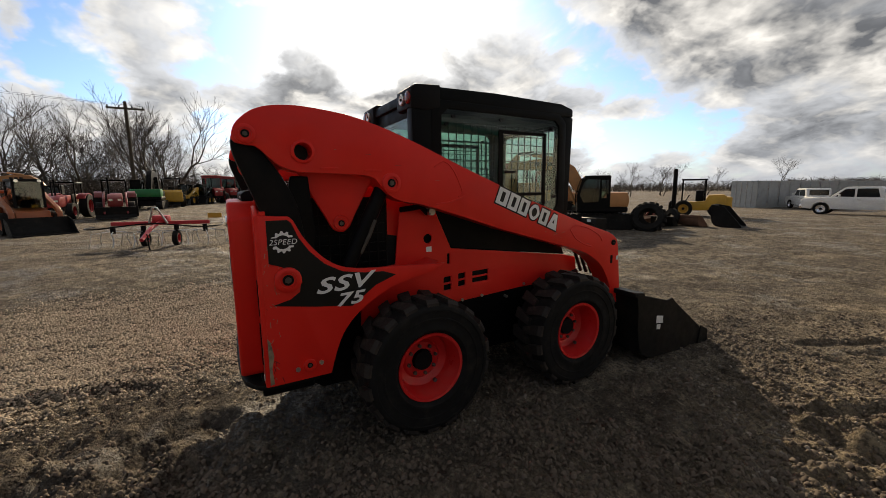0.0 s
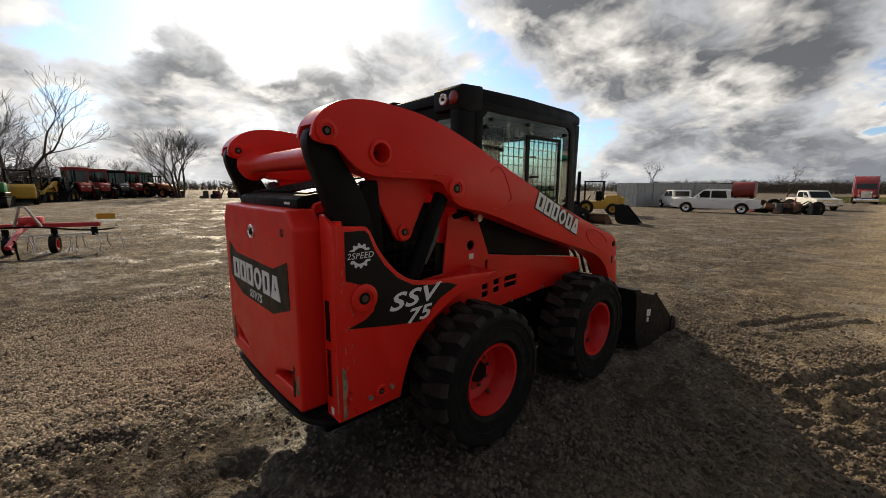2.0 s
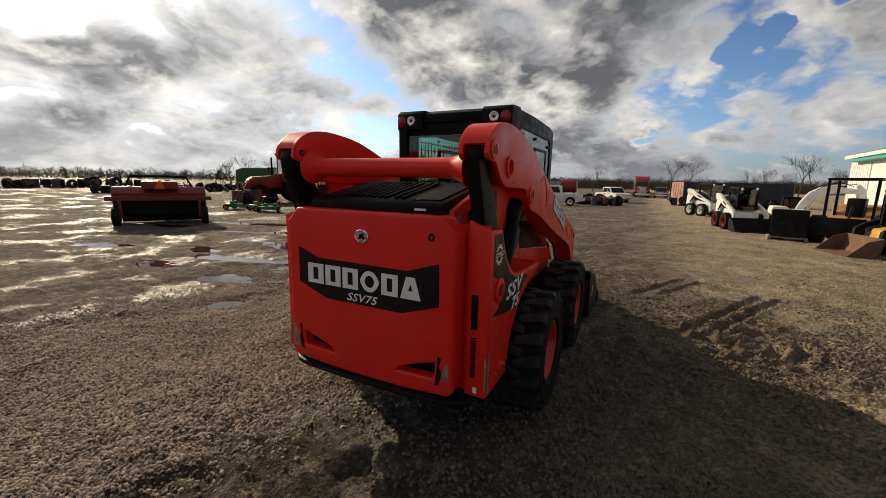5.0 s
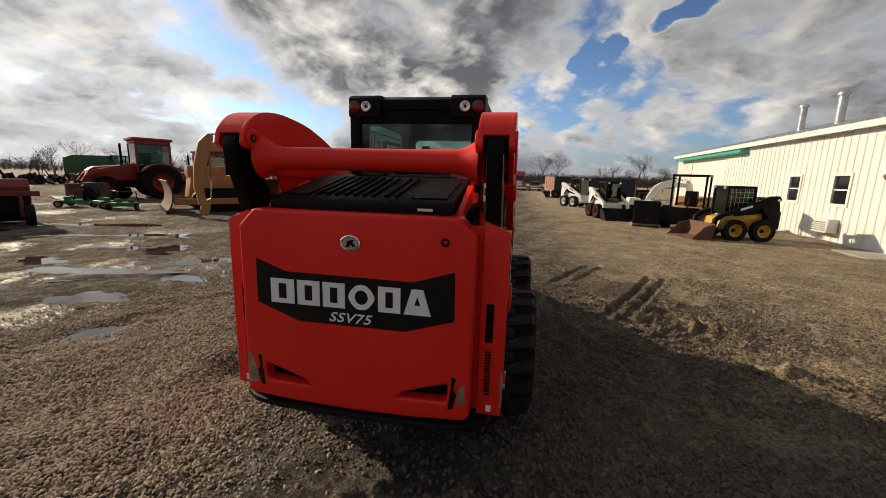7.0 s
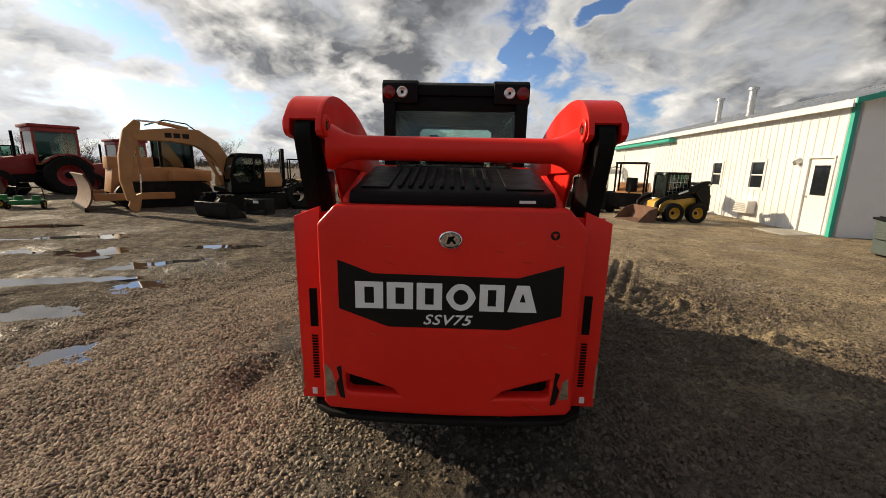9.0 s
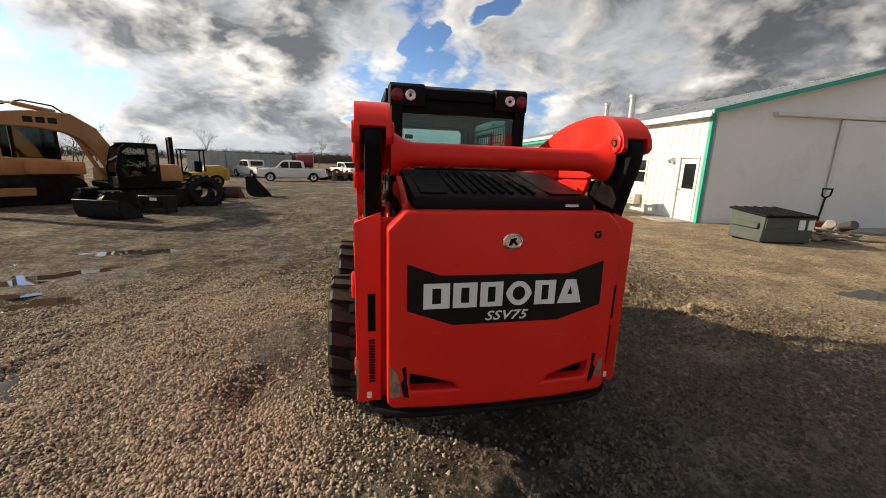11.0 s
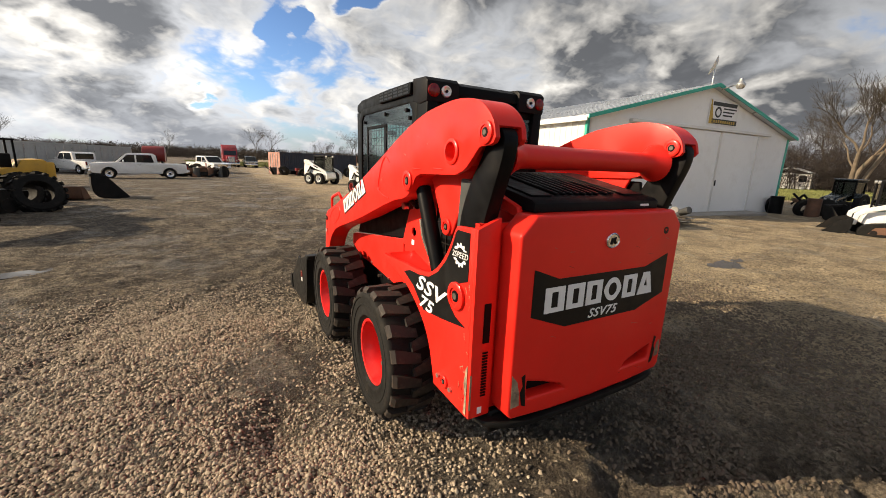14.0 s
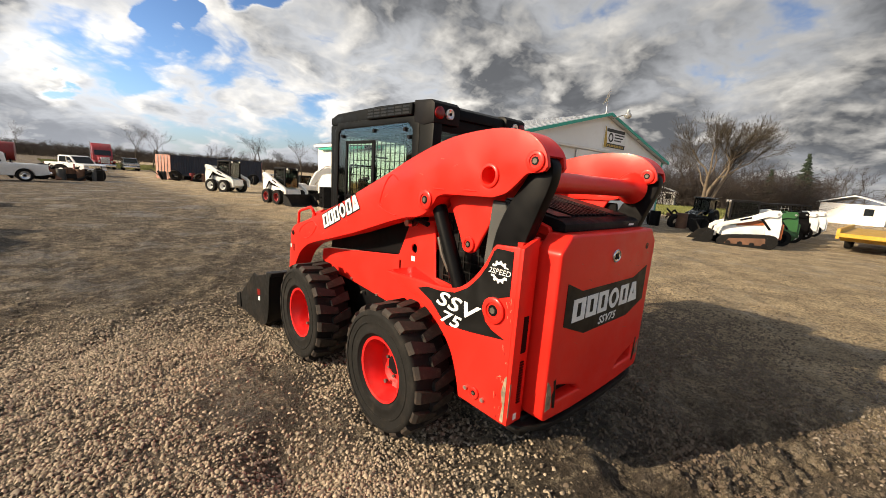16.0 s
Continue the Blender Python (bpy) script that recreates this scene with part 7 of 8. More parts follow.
def crate_stack(m):
    T = thing("crate_stack", "black wire crates stacked on a wooden pallet", "crate", m)
    part("pallet", Shape().box(-0.6, 0.6, -0.5, 0.5, 0.10, 0.14).box(-0.6, -0.5, -0.5, 0.5, 0, 0.10).box(0.5, 0.6, -0.5, 0.5, 0, 0.10), WOOD, T, "wooden pallet")
    for k in range(2):
        c = part("crate", Shape().box(-0.52, 0.52, -0.42, 0.42, 0.16 + k * 0.52, 0.62 + k * 0.52), PLAST, T)
        for q in range(8):
            part("crate_bar", Shape().box(-0.535, 0.535, -0.435 + q * 0.12, -0.415 + q * 0.12, 0.15 + k * 0.52, 0.66 + k * 0.52), STEEL, c)


crate_stack(at(5.5, 13.3, 10) @ Matrix.Scale(0.8, 4))


def dumpster(m):
    T = thing("dumpster", "dented grey steel dumpster with black lid and white stickers", "dumpster", m)
    part("bin", Shape().prism([(-0.72, 0.08), (0.72, 0.08), (0.78, 1.12), (-0.78, 0.98)], -0.95, 0.95).bevel(0.02, 1), GREYBIN, T)
    part("lid", Shape().prism([(-0.84, 0.98), (0.84, 1.13), (0.84, 1.20), (-0.84, 1.06)], -1.0, 1.0).bevel(0.02, 2), PLAST, T, "black plastic lid")
    for k in range(5):
        part("lid_rib", Shape().prism([(-0.80, 1.06), (0.80, 1.20), (0.80, 1.225), (-0.80, 1.085)], -0.85 + k * 0.4, -0.78 + k * 0.4), PLAST, T)
    part("side_pocket", Shape().box(-1.05, -0.95, -0.6, 0.6, 0.55, 0.75).bevel(0.02, 1), GREYBIN, T)
    part("side_pocket", Shape().box(0.95, 1.05, -0.6, 0.6, 0.55, 0.75).bevel(0.02, 1), GREYBIN, T)
    part("dent_flap", Shape().prism([(-0.9, 0.55), (0.1, 0.65), (0.2, 0.9), (-0.9, 0.95)], -0.80, -0.765, "y").bevel(0.01, 1), GREYBIN, T)
    for x in (0.35, 0.70):
        part("sticker", Shape().box(x, x + 0.22, -0.80, -0.77, 0.55, 0.90), WHITE, T, "white notice sticker")
    for s in (-1, 1):
        part("skid", Shape().box(s * 0.8, s * 0.7, -0.7, 0.7, 0.0, 0.08), STEEL, T)


dumpster(at(9.15, 5.0, 8) @ Matrix.Scale(0.66, 4))
pj = thing("pallet_jack", "dark hand pallet jack standing beside scrap wood", "pallet jack", at(11.9, 5.9, 20))
part("handle", Shape().tube([(0, 0, 0.2), (0, -0.12, 1.05), (-0.1, -0.13, 1.12), (-0.12, -0.14, 1.3), (0.12, -0.14, 1.3), (0.1, -0.13, 1.12), (0, -0.12, 1.05)], 0.025, 8), BLACK, pj)
part("fork", Shape().box(-0.27, -0.11, 0, 1.15, 0.06, 0.13), DRED, pj)
part("fork", Shape().box(0.11, 0.27, 0, 1.15, 0.06, 0.13), DRED, pj)
part("pump", Shape().box(-0.15, 0.15, -0.15, 0.1, 0.05, 0.4).bevel(0.03, 1), DRED, pj)
rr = random.Random(11)
for k in range(16):
    x, y = 11.3 + rr.uniform(-0.8, 0.9), 5.2 + rr.uniform(-0.5, 0.5)
    L = rr.uniform(0.4, 1.0)
    solo("scrap_board", Shape().box(-L / 2, L / 2, -0.07, 0.07, -0.02, 0.02).bevel(0.004, 1), WOOD if k % 3 else CONC, "weathered board in a heap of scrap", "board", pose(x, y, gz(x, y) + 0.06 + 0.035 * (k % 7), rr.uniform(-12, 12), rr.uniform(-14, 14), rr.uniform(0, 180)), "scrap heap")
for k in range(2):
    solo("scrap_drum", Shape().cyl((-0.2, 0, 0), (0.2, 0, 0), 0.12, 16).bevel(0.02, 1), GREYP if k else CONC, "dirty short drum lying in scrap", "drum", pose(11.5 + k * 0.5, 5.3 - k * 0.1, gz(12, 5.3) + 0.36, 0, 20, 40 + 30 * k), "scrap heap")

# left row of machines
compact_loader(at(-17.5, -7.6, 60), ORANGE, ORANGE, "orange skid loader with worn paint", accent=ORANGE)
tractor(at(-27.0, -9.0, 95), TRED, "red compact tractor with black canopy", cab=False, loader=False, big=0.85)
tractor(at(-26.0, -6.6, 80), DRED, "dark red loader tractor with backhoe", cab=False, loader=True, big=0.9)
excavator(at(-32.0, -10.6, 178), YELLOW, "tan mini excavator with bent boom", 0.62)
excavator(at(-35.5, -6.4, -88), BLACK, "green and black mini excavator among other machines", 0.76, counter=GREEN)
forklift(at(-39.0, -5.2, -95), YEL2, "yellow forklift with black guard in a row of machines", 0.0)
compact_loader(at(-42.5, -4.4, 110), YEL2, YEL2, "yellow skid loader in a row of machines")
compact_loader(at(-44.0, -3.2, 105), BLACK, YEL2, "black skid loader in a row of machines")
for x, y, c, lab in ((-46, -2.2, TRED, "red farm tractor in the far row"), (-49.5, -0.8, TRED, "red farm tractor in the far row"), (-52, 0.8, CARDARK, "dark farm tractor in the far row"), (-55, 2.2, TRED, "red farm tractor in the far row"), (-58, 3.8, DGREEN, "dark green farm tractor in the far row")):
    tractor(at(x, y, 75), c, lab, big=1.05)
tractor(at(-53, 4.6, 60), ORANGE, "orange loader tractor in the far row", cab=False, loader=True)
tractor(at(-19.6, 15.6, -150), TRED, "large red tractor with loader beside the dozer", loader=True, big=1.15)
tractor(at(-18.4, 18.6, -150), TRED, "red tractor with cab behind the dozer", big=1.0)


def harvester(m):
    T = thing("harvester", "green combine harvester far behind other machines", "harvester", m)
    part("hull", Shape().prism([(-3.2, 0.9), (-3.2, 3.0), (-2.2, 3.4), (1.2, 3.4), (1.4, 2.6), (1.4, 0.9)], -1.4, 1.4).bevel(0.08, 2), DGREEN, T)
    frame_cab(T, 0.9, 1.2, 2.8, 1.7, 3.5, 0.1, CABM, GLASS)
    part("feeder", Shape().prism([(2.0, 1.6), (2.2, 1.0), (4.0, 0.3), (4.0, 0.9)], -0.7, 0.7), DGREEN, T)
    for s in (1, -1):
        plain_wheel(T, s * 1.4, 1.4, 0.9, 0.6, s, YEL2)
        plain_wheel(T, s * 1.2, -2.2, 0.55, 0.4, s, YEL2)


harvester(at(-50, 38, 60))


def green_mower(m):
    T = thing("mower_deck", "small green mower deck lying on gravel", "mower", m, "green mower decks")
    part("deck", Shape().box(-0.55, 0.55, -0.4, 0.4, 0.2, 0.42).bevel(0.06, 2), GREEN, T)
    for k in (-0.3, 0.3):
        part("pulley_cover", Shape().cyl((k, 0, 0.42), (k, 0, 0.6), 0.16, 16), GREEN, T)
    part("rail", Shape().tube([(-0.5, 0.35, 0.4), (-0.4, 0.5, 0.95), (0.4, 0.5, 0.95), (0.5, 0.35, 0.4)], 0.03, 8), BLACK, T)
    for s in (-1, 1):
        plain_wheel(T, s * 0.62, -0.3, 0.2, 0.12, s, YEL2)


green_mower(at(-15.4, 10.2, 20) @ Matrix.Scale(0.7, 4))
green_mower(at(-14.1, 9.9, -30) @ Matrix.Scale(0.7, 4))
green_mower(at(-16.8, 10.0, 60) @ Matrix.Scale(0.7, 4))


def mower_conditioner(m):
    """Trailed hay machine seen from behind; its rear looks to -y."""
    T = thing("hay_mower", "dark red trailed hay mower with small wheels and orange triangle", "hay machine", m)
    part("hood", Shape().prism([(-0.6, 0.75), (-0.7, 1.25), (-0.4, 1.5), (0.6, 1.45), (0.9, 0.9), (0.8, 0.35), (-0.3, 0.45)], -1.55, 1.55).bevel(0.05, 2), DRED, T)
    part("rear_bar", Shape().box(-1.75, 1.75, -0.85, -0.7, 0.95, 1.12).bevel(0.02, 1), DRED, T)
    part("tool_box", Shape().box(-0.6, 0.6, -0.8, -0.2, 1.4, 1.72).bevel(0.04, 2), DRED, T)
    part("top_frame", Shape().tube([(-1.2, 0.2, 1.45), (-1.0, 0.2, 1.9), (0.9, 0.2, 1.9), (1.1, 0.2, 1.45)], 0.05, 8), BLACK, T)
    part("curtain", Shape().box(-1.5, 1.5, -0.66, -0.62, 0.42, 1.0), PLAST, T, "black rubber curtain")
    for s in (1, -1):
        plain_wheel(T, s * 1.45, -0.75, 0.34, 0.24, s, WHITE)
        part("wheel_leg", Shape().box(s * 1.25, s * 1.35, -0.85, -0.65, 0.3, 1.1), DRED, T)
    part("warning_triangle", Shape().prism([(-0.2, 1.42), (0.2, 1.42), (0.0, 1.78)], -0.86, -0.84, "y"), paint("orange_reflector", (0.8, 0.12, 0.02), 0.4, 0.05), T, "orange slow-vehicle triangle")
    part("drawbar", Shape().box(-0.1, 0.1, 0.8, 3.0, 0.5, 0.7), DRED, T)
    part("skid", Shape().box(-1.4, 1.4, 0.3, 0.6, 0.05, 0.4), STEEL, T)


mower_conditioner(at(-13.3, 4.9, -60) @ Matrix.Scale(0.82, 4))
TRED2 = paint("bright_tedder_red", (0.45, 0.02, 0.03), 0.4, 0.2)


def tedder(m):
    """Small hay tedder: red draw frame, hoop guard of thin tube, four tine rotors, two tyres."""
    T = thing("hay_tedder", "red hay tedder with black guard hoop and spring tines", "farm implement", m)
    part("draw_beam", Shape().tube([(0, -1.3, 0.35), (0, -0.6, 0.62), (0, 0.35, 0.80)], 0.055, 8), TRED2, T, "red draw bar")
    part("cross_beam", Shape().box(-1.35, 1.35, 0.22, 0.34, 0.66, 0.78).bevel(0.02, 1), TRED2, T)
    part("gear_case", Shape().box(-0.22, 0.22, 0.12, 0.44, 0.76, 0.96).bevel(0.05, 2), TRED2, T)
    part("hitch_frame", Shape().tube([(-0.25, 0.0, 0.72), (-0.05, -0.15, 1.22), (0.05, -0.15, 1.22), (0.25, 0.0, 0.72)], 0.03, 8), GALV, T, "pale hitch frame")
    hoop = smooth_line([(-1.75, 0.2), (-1.7, -0.45), (-1.2, -0.75), (0.0, -0.55), (1.2, -0.75), (1.7, -0.45), (1.75, 0.2), (1.6, 0.75)], 4)
    part("guard_hoop", Shape().tube([(x, y, 0.70 + 0.06 * math.cos(x * 2)) for x, y in hoop], 0.022, 6), BLACK, T, "black tube guard hoop")
    part("stand", Shape().tube([(0.05, -1.05, 0.50), (0.08, -1.05, 0.02), (0.16, -1.05, 0.02)], 0.022, 6), BLACK, T)
    part("tail_board", Shape().box(1.2, 1.62, 0.70, 0.74, 0.82, 0.98).bevel(0.01, 1), YEL2, T, "yellow tail board")
    for x in (-1.25, -0.45, 0.45, 1.25):
        r = part("rotor", Shape().cyl((x, 0.1, 0.44), (x, 0.1, 0.66), 0.07, 12), BLACK, T)
        for j in range(5):
            a = 2 * math.pi * j / 5 + x
            c, d = math.cos(a), math.sin(a)
            part("tine_arm", Shape().tube([(x, 0.1, 0.5), (x + 0.52 * c, 0.1 + 0.52 * d, 0.46), (x + 0.56 * c - 0.04 * d, 0.1 + 0.56 * d + 0.04 * c, 0.24), (x + 0.60 * c, 0.1 + 0.60 * d, 0.06)], 0.014, 5), GALV, r, "spring tine")
    for x in (-0.42, 0.42):
        plain_wheel(T, x, 0.12, 0.24, 0.15, 1 if x > 0 else -1, TRED2)


tedder(at(-10.3, -2.7, -78) @ Matrix.Scale(0.88, 4))

# right side of the yard
compact_loader(at(16.8, 1.4, -22) @ Matrix.Scale(0.88, 4), MWHITE, MWHITE, "white tracked skid loader with orange tail", tracked=True, accent=ORANGE)
compact_loader(at(19.6, 1.2, -22) @ Matrix.Scale(0.88, 4), DGREEN, BLACK, "green skid loader in a row of machines")
compact_loader(at(22.4, 1.1, -22) @ Matrix.Scale(0.88, 4), BLACK, MWHITE, "black and white skid loader in a row")
compact_loader(at(25.6, 1.0, -22) @ Matrix.Scale(0.88, 4), MWHITE, MWHITE, "white skid loader in a row of machines")
compact_loader(at(29.0, 0.9, -22) @ Matrix.Scale(0.88, 4), MWHITE, MWHITE, "white skid loader in a row of machines")
tractor(at(27.0, 5.4, -80), CARDARK, "dark tractor wreck near the bare tree", big=0.65, loader=True)
loose_bucket(at(21.6, 3.9, 190), 1.3, 0.7, 0.7, STEEL, "black bucket lying by the barn corner")


def flatbed(m):
    T = thing("flatbed_trailer", "yellow steel flatbed trailer frame", "trailer", m)
    part("deck", Shape().box(-1.2, 1.2, -3.5, 3.5, 0.62, 0.78).bevel(0.02, 1), YEL2, T)
    for y in (-2.8, -1.4, 0, 1.4, 2.8):
        part("cross_member", Shape().box(-1.15, 1.15, y - 0.06, y + 0.06, 0.45, 0.62), YEL2, T)
    part("rail", Shape().box(-1.25, -1.15, -3.5, 3.5, 0.55, 0.95), YEL2, T)
    part("rail", Shape().box(1.15, 1.25, -3.5, 3.5, 0.55, 0.95), YEL2, T)
    for y in (-0.5, 0.5):
        for s in (1, -1):
            plain_wheel(T, s * 1.0, y, 0.36, 0.24, s, STEEL)
    part("jack_stand", Shape().box(-1.2, -1.08, 3.2, 3.35, 0.0, 0.6), YEL2, T)
    part("jack_stand", Shape().box(1.08, 1.2, 3.2, 3.35, 0.0, 0.6), YEL2, T)


flatbed(at(23.2, -2.5, 92))


def shed(m, w, d, h, label):
    T = thing("shed", label, "shed", m, kind="structure")
    part("wall", Shape().box(-w / 2, w / 2, -d / 2, d / 2, 0, h), SIDING, T)
    part("roof", Shape().prism([(-w / 2 - 0.2, h), (0, h + w * 0.16), (w / 2 + 0.2, h), (w / 2 + 0.2, h + 0.08), (0, h + w * 0.16 + 0.1), (-w / 2 - 0.2, h + 0.08)], -d / 2 - 0.2, d / 2 + 0.2, "y"), ROOFM, T)
    part("door", Shape().box(-0.5, 0.5, -d / 2 - 0.03, -d / 2, 0, 2.0), DOORSKIN, T)
    part("window", Shape().box(0.9, 1.6, -d / 2 - 0.03, -d / 2, 1.0, 1.7), DARKGL, T)


shed(at(60, -0.8, 95), 5, 7, 2.1, "small white shed beyond the machines")
shed(at(58, 18.5, 80), 4, 4, 1.9, "small white shed near the bare tree")
shed(at(62, -8, 90), 6, 8, 2.3, "white shed beyond the trailer")

# scrap and goods along the far side
rr = random.Random(21)


def scrap_heap(m, label, n, span, seed):
    T = thing("scrap_heap", label, "scrap", m)
    q = random.Random(seed)
    for k in range(n):
        x, y = q.uniform(-span, span), q.uniform(-0.8, 0.8)
        kind = q.choice(("box", "tyre", "pipe", "drum"))
        c = q.choice((STEEL, RUST, RUST, BLACK, DRED, GREYP))
        z = q.uniform(0.1, 0.7) * (1 - abs(x) / span * 0.5)
        if kind == "box":
            part("scrap_plate", Shape().obox((x, y, z), (q.uniform(0.4, 1.1), q.uniform(0.3, 0.8), q.uniform(0.1, 0.5)), q.uniform(-30, 30), q.uniform(-30, 30), q.uniform(0, 90)).bevel(0.02, 1), c, T)
        elif kind == "tyre":
            r = q.uniform(0.35, 0.6)
            part("scrap_tyre", Shape().lathe([(r * 0.5, -0.12), (r, -0.1), (r, 0.1), (r * 0.5, 0.12)], (0, 0, 0), "x", 18, closed=True).move(pose(x, y, r * 0.9, 0, q.uniform(-40, 10), q.uniform(0, 180))), RUBBER, T)
        elif kind == "pipe":
            part("scrap_pipe", Shape().cyl((x, y, z), (x + q.uniform(-1, 1), y + q.uniform(-0.5, 0.5), z + q.uniform(0, 0.8)), 0.05, 8), c, T)
        else:
            part("scrap_drum", Shape().cyl((x, y, 0), (x, y, 0.85), 0.28, 14), c, T)
    return T


scrap_heap(at(8.0, 46.5, 20), "heap of old tyres and rusty machine parts", 34, 4.5, 1)
scrap_heap(at(-3.6, 40.0, 0), "heap of rusty brown scrap by the trucks", 22, 2.6, 2)
scrap_heap(at(-7.3, 14.6, 30) @ Matrix.Scale(0.6, 4), "dark heap of steel parts near tyres", 14, 1.4, 3)
scrap_heap(at(23.0, 5.2, 80), "heap of mixed farm scrap under the tree", 24, 2.6, 4)
scrap_heap(at(-4.6, 46.0, 0), "row of dark scrap beside the trucks", 24, 3.0, 5)
scrap_heap(at(-21, 14.5, 50), "row of red and black implements in the yard", 24, 3.5, 6)
scrap_heap(at(-42, 24, 60), "distant row of farm implements", 90, 14, 7)
scrap_heap(at(-48, 16, 75), "distant row of farm implements", 70, 9, 8)
tk = thing("fuel_tank", "dark red round tank on a stand behind trucks", "tank", at(-6.8, 46.0, 0))
part("drum", Shape().cyl((-0.9, 0, 1.9), (0.9, 0, 1.9), 0.75, 20).bevel(0.08, 2), DRED, tk)
for s in (-1, 1):
    part("stand", Shape().box(s * 0.6 - 0.05, s * 0.6 + 0.05, -0.5, 0.5, 0, 1.3), STEEL, tk)

# ---- bare trees, pole, far woods ----
BARK = mat("grey_brown_bark", (0.06, 0.048, 0.034), 0.9, var=0.25, vs=3, bump=0.4, bs=20)
# paler copy of the bark, with sunlight on the trunks put into its colour
BARK2 = mat("lit_tan_bark", (0.13, 0.10, 0.068), 0.9, var=0.25, vs=3, bump=0.4, bs=20)
TWIG = mat("brown_twigs", (0.038, 0.028, 0.022), 0.9, var=0.2)
TWIG3 = mat("olive_brown_twigs", (0.055, 0.042, 0.026), 0.9, var=0.2)
NEEDLE = mat("dark_conifer_needles", (0.02, 0.035, 0.02), 0.8, var=0.4, vs=3)


def limb_mesh(name, limbs, sides, material):
    """Tapered tubes, (start, end, radius, end radius) each, as one mesh."""
    co, faces = [], []
    for a, b, ra, rb in limbs:
        t = (b - a).normalized()
        u = t.orthogonal().normalized()
        v = t.cross(u)
        n0 = len(co)
        for p, r in ((a, ra), (b, rb)):
            for k in range(sides):
                w = 2 * math.pi * k / sides
                co.append(p + r * (math.cos(w) * u + math.sin(w) * v))
        for k in range(sides):
            faces.append((n0 + k, n0 + (k + 1) % sides, n0 + sides + (k + 1) % sides, n0 + sides + k))
    me = bpy.data.meshes.new(name)
    me.from_pydata(co, [], faces)
    me.materials.append(material)
    me.polygons.foreach_set("use_smooth", [True] * len(me.polygons))
    return me


def grow(seed, height, spread, stems=1, droop=0.0, levels=5, shoots=1):
    """Trunk limbs and fine twigs of a leafless tree."""
    q = random.Random(seed)
    thick, fine = [], []

    def branch(p, d, L, r, lv):
        steps = 3 if lv > 1 else 2
        for k in range(steps):
            bend = Vector((q.gauss(0, 1), q.gauss(0, 1), q.gauss(0.35 - droop, 0.6))) * (0.16 if lv == levels else 0.24)
            d = (d + bend).normalized()
            e = p + d * L / steps
            r2 = max(r * 0.86, 0.008)
            (thick if r > height * 0.0035 else fine).append((p, e, r, r2))
            p, r = e, r2
            if lv > 0 and (k > 0 or lv < levels - 1):
                for _ in range(shoots if lv < levels else 1):
                    ax = Vector((q.gauss(0, 1), q.gauss(0, 1), q.gauss(0, 0.5)))
                    dd = (d + ax.normalized() * q.uniform(0.55, 0.95) * spread).normalized()
                    branch(p, dd, L * q.uniform(0.55, 0.80), r * q.uniform(0.42, 0.58), lv - 1)
        if lv > 0:
            for _ in range(2):
                ax = Vector((q.gauss(0, 1), q.gauss(0, 1), q.gauss(0.2, 0.5)))
                branch(p, (d + ax.normalized() * 0.45 * spread).normalized(), L * q.uniform(0.6, 0.75), r * 0.7, lv - 1)

    for s in range(stems):
        a = 2 * math.pi * s / stems + q.uniform(0, 1)
        lean = 0.34 if stems > 3 else 0.16 if stems > 2 else 0.28 if stems > 1 else 0.05
        branch(Vector((0.25 * math.cos(a), 0.25 * math.sin(a), -0.15)) * (stems > 1) + Vector((0, 0, -0.1)), Vector((lean * math.cos(a), lean * math.sin(a), 1)).normalized(), height * 0.36, height * (0.016 if stems < 3 else 0.019), levels)
    return thick, fine


def make_tree(seed, height, spread, m, label, group, stems=1, levels=5, bark=BARK, twig=TWIG, shoots=1):
    thick, fine = grow(seed, height, spread, stems, levels=levels, shoots=shoots)
    T = thing("tree", label, "tree", m, group)
    for nm, limbs, sides, mm in (("trunk", thick, 6, bark), ("crown", fine, 3, twig)):
        ob = new(nm, limb_mesh(nm, limbs, sides, mm))
        ob.parent = T
    return T


make_tree(4, 11.2, 0.66, at(44, 9.6), "large bare tree with several leaning trunks", "bare trees by the barn", stems=3, levels=4, bark=BARK2, twig=TWIG3, shoots=2)
t1 = make_tree(9, 7.0, 1.05, at(-62, -22), "bare spreading tree at the edge of the yard", "bare trees round the yard", stems=2, levels=4)
make_tree(21, 8.0, 0.75, at(-50, 6.0), "bare spreading tree with many stems at the yard edge", "bare trees round the yard", stems=5, levels=4, shoots=1)
t2 = make_tree(12, 8.5, 0.8, at(6.0, 92), "bare tree on the far field edge", "bare trees round the yard", levels=4)
t3 = make_tree(17, 9.0, 0.7, at(-44, -24), "tall bare tree in the wood edge", "bare trees round the yard", levels=4)
rr = random.Random(5)
spots = []
for k in range(34):
    b, r = radians(rr.uniform(-118, -96)), rr.uniform(52, 84)
    spots.append((r * math.sin(b), r * math.cos(b), rr.uniform(1.1, 1.8)))
for k in range(16):
    b, r = radians(rr.uniform(-96, -84)), rr.uniform(80, 120)
    spots.append((r * math.sin(b), r * math.cos(b), rr.uniform(0.7, 1.0)))
for k in range(26):
    b, r = radians(rr.uniform(-62, -25)), rr.uniform(90, 140)
    spots.append((r * math.sin(b), r * math.cos(b), rr.uniform(0.6, 1.15)))
for bb, r, s in ((-20, 100, 1.0), (-6, 110, 0.9), (2.5, 105, 0.7), (5.2, 96, 1.0), (11, 100, 0.75), (13.5, 98, 0.95), (16, 92, 1.05), (17.5, 96, 1.0), (19, 100, 0.9), (22, 88, 1.0), (26, 90, 1.0), (30, 95, 0.8)):
    spots.append((r * math.sin(radians(bb)), r * math.cos(radians(bb)), s))
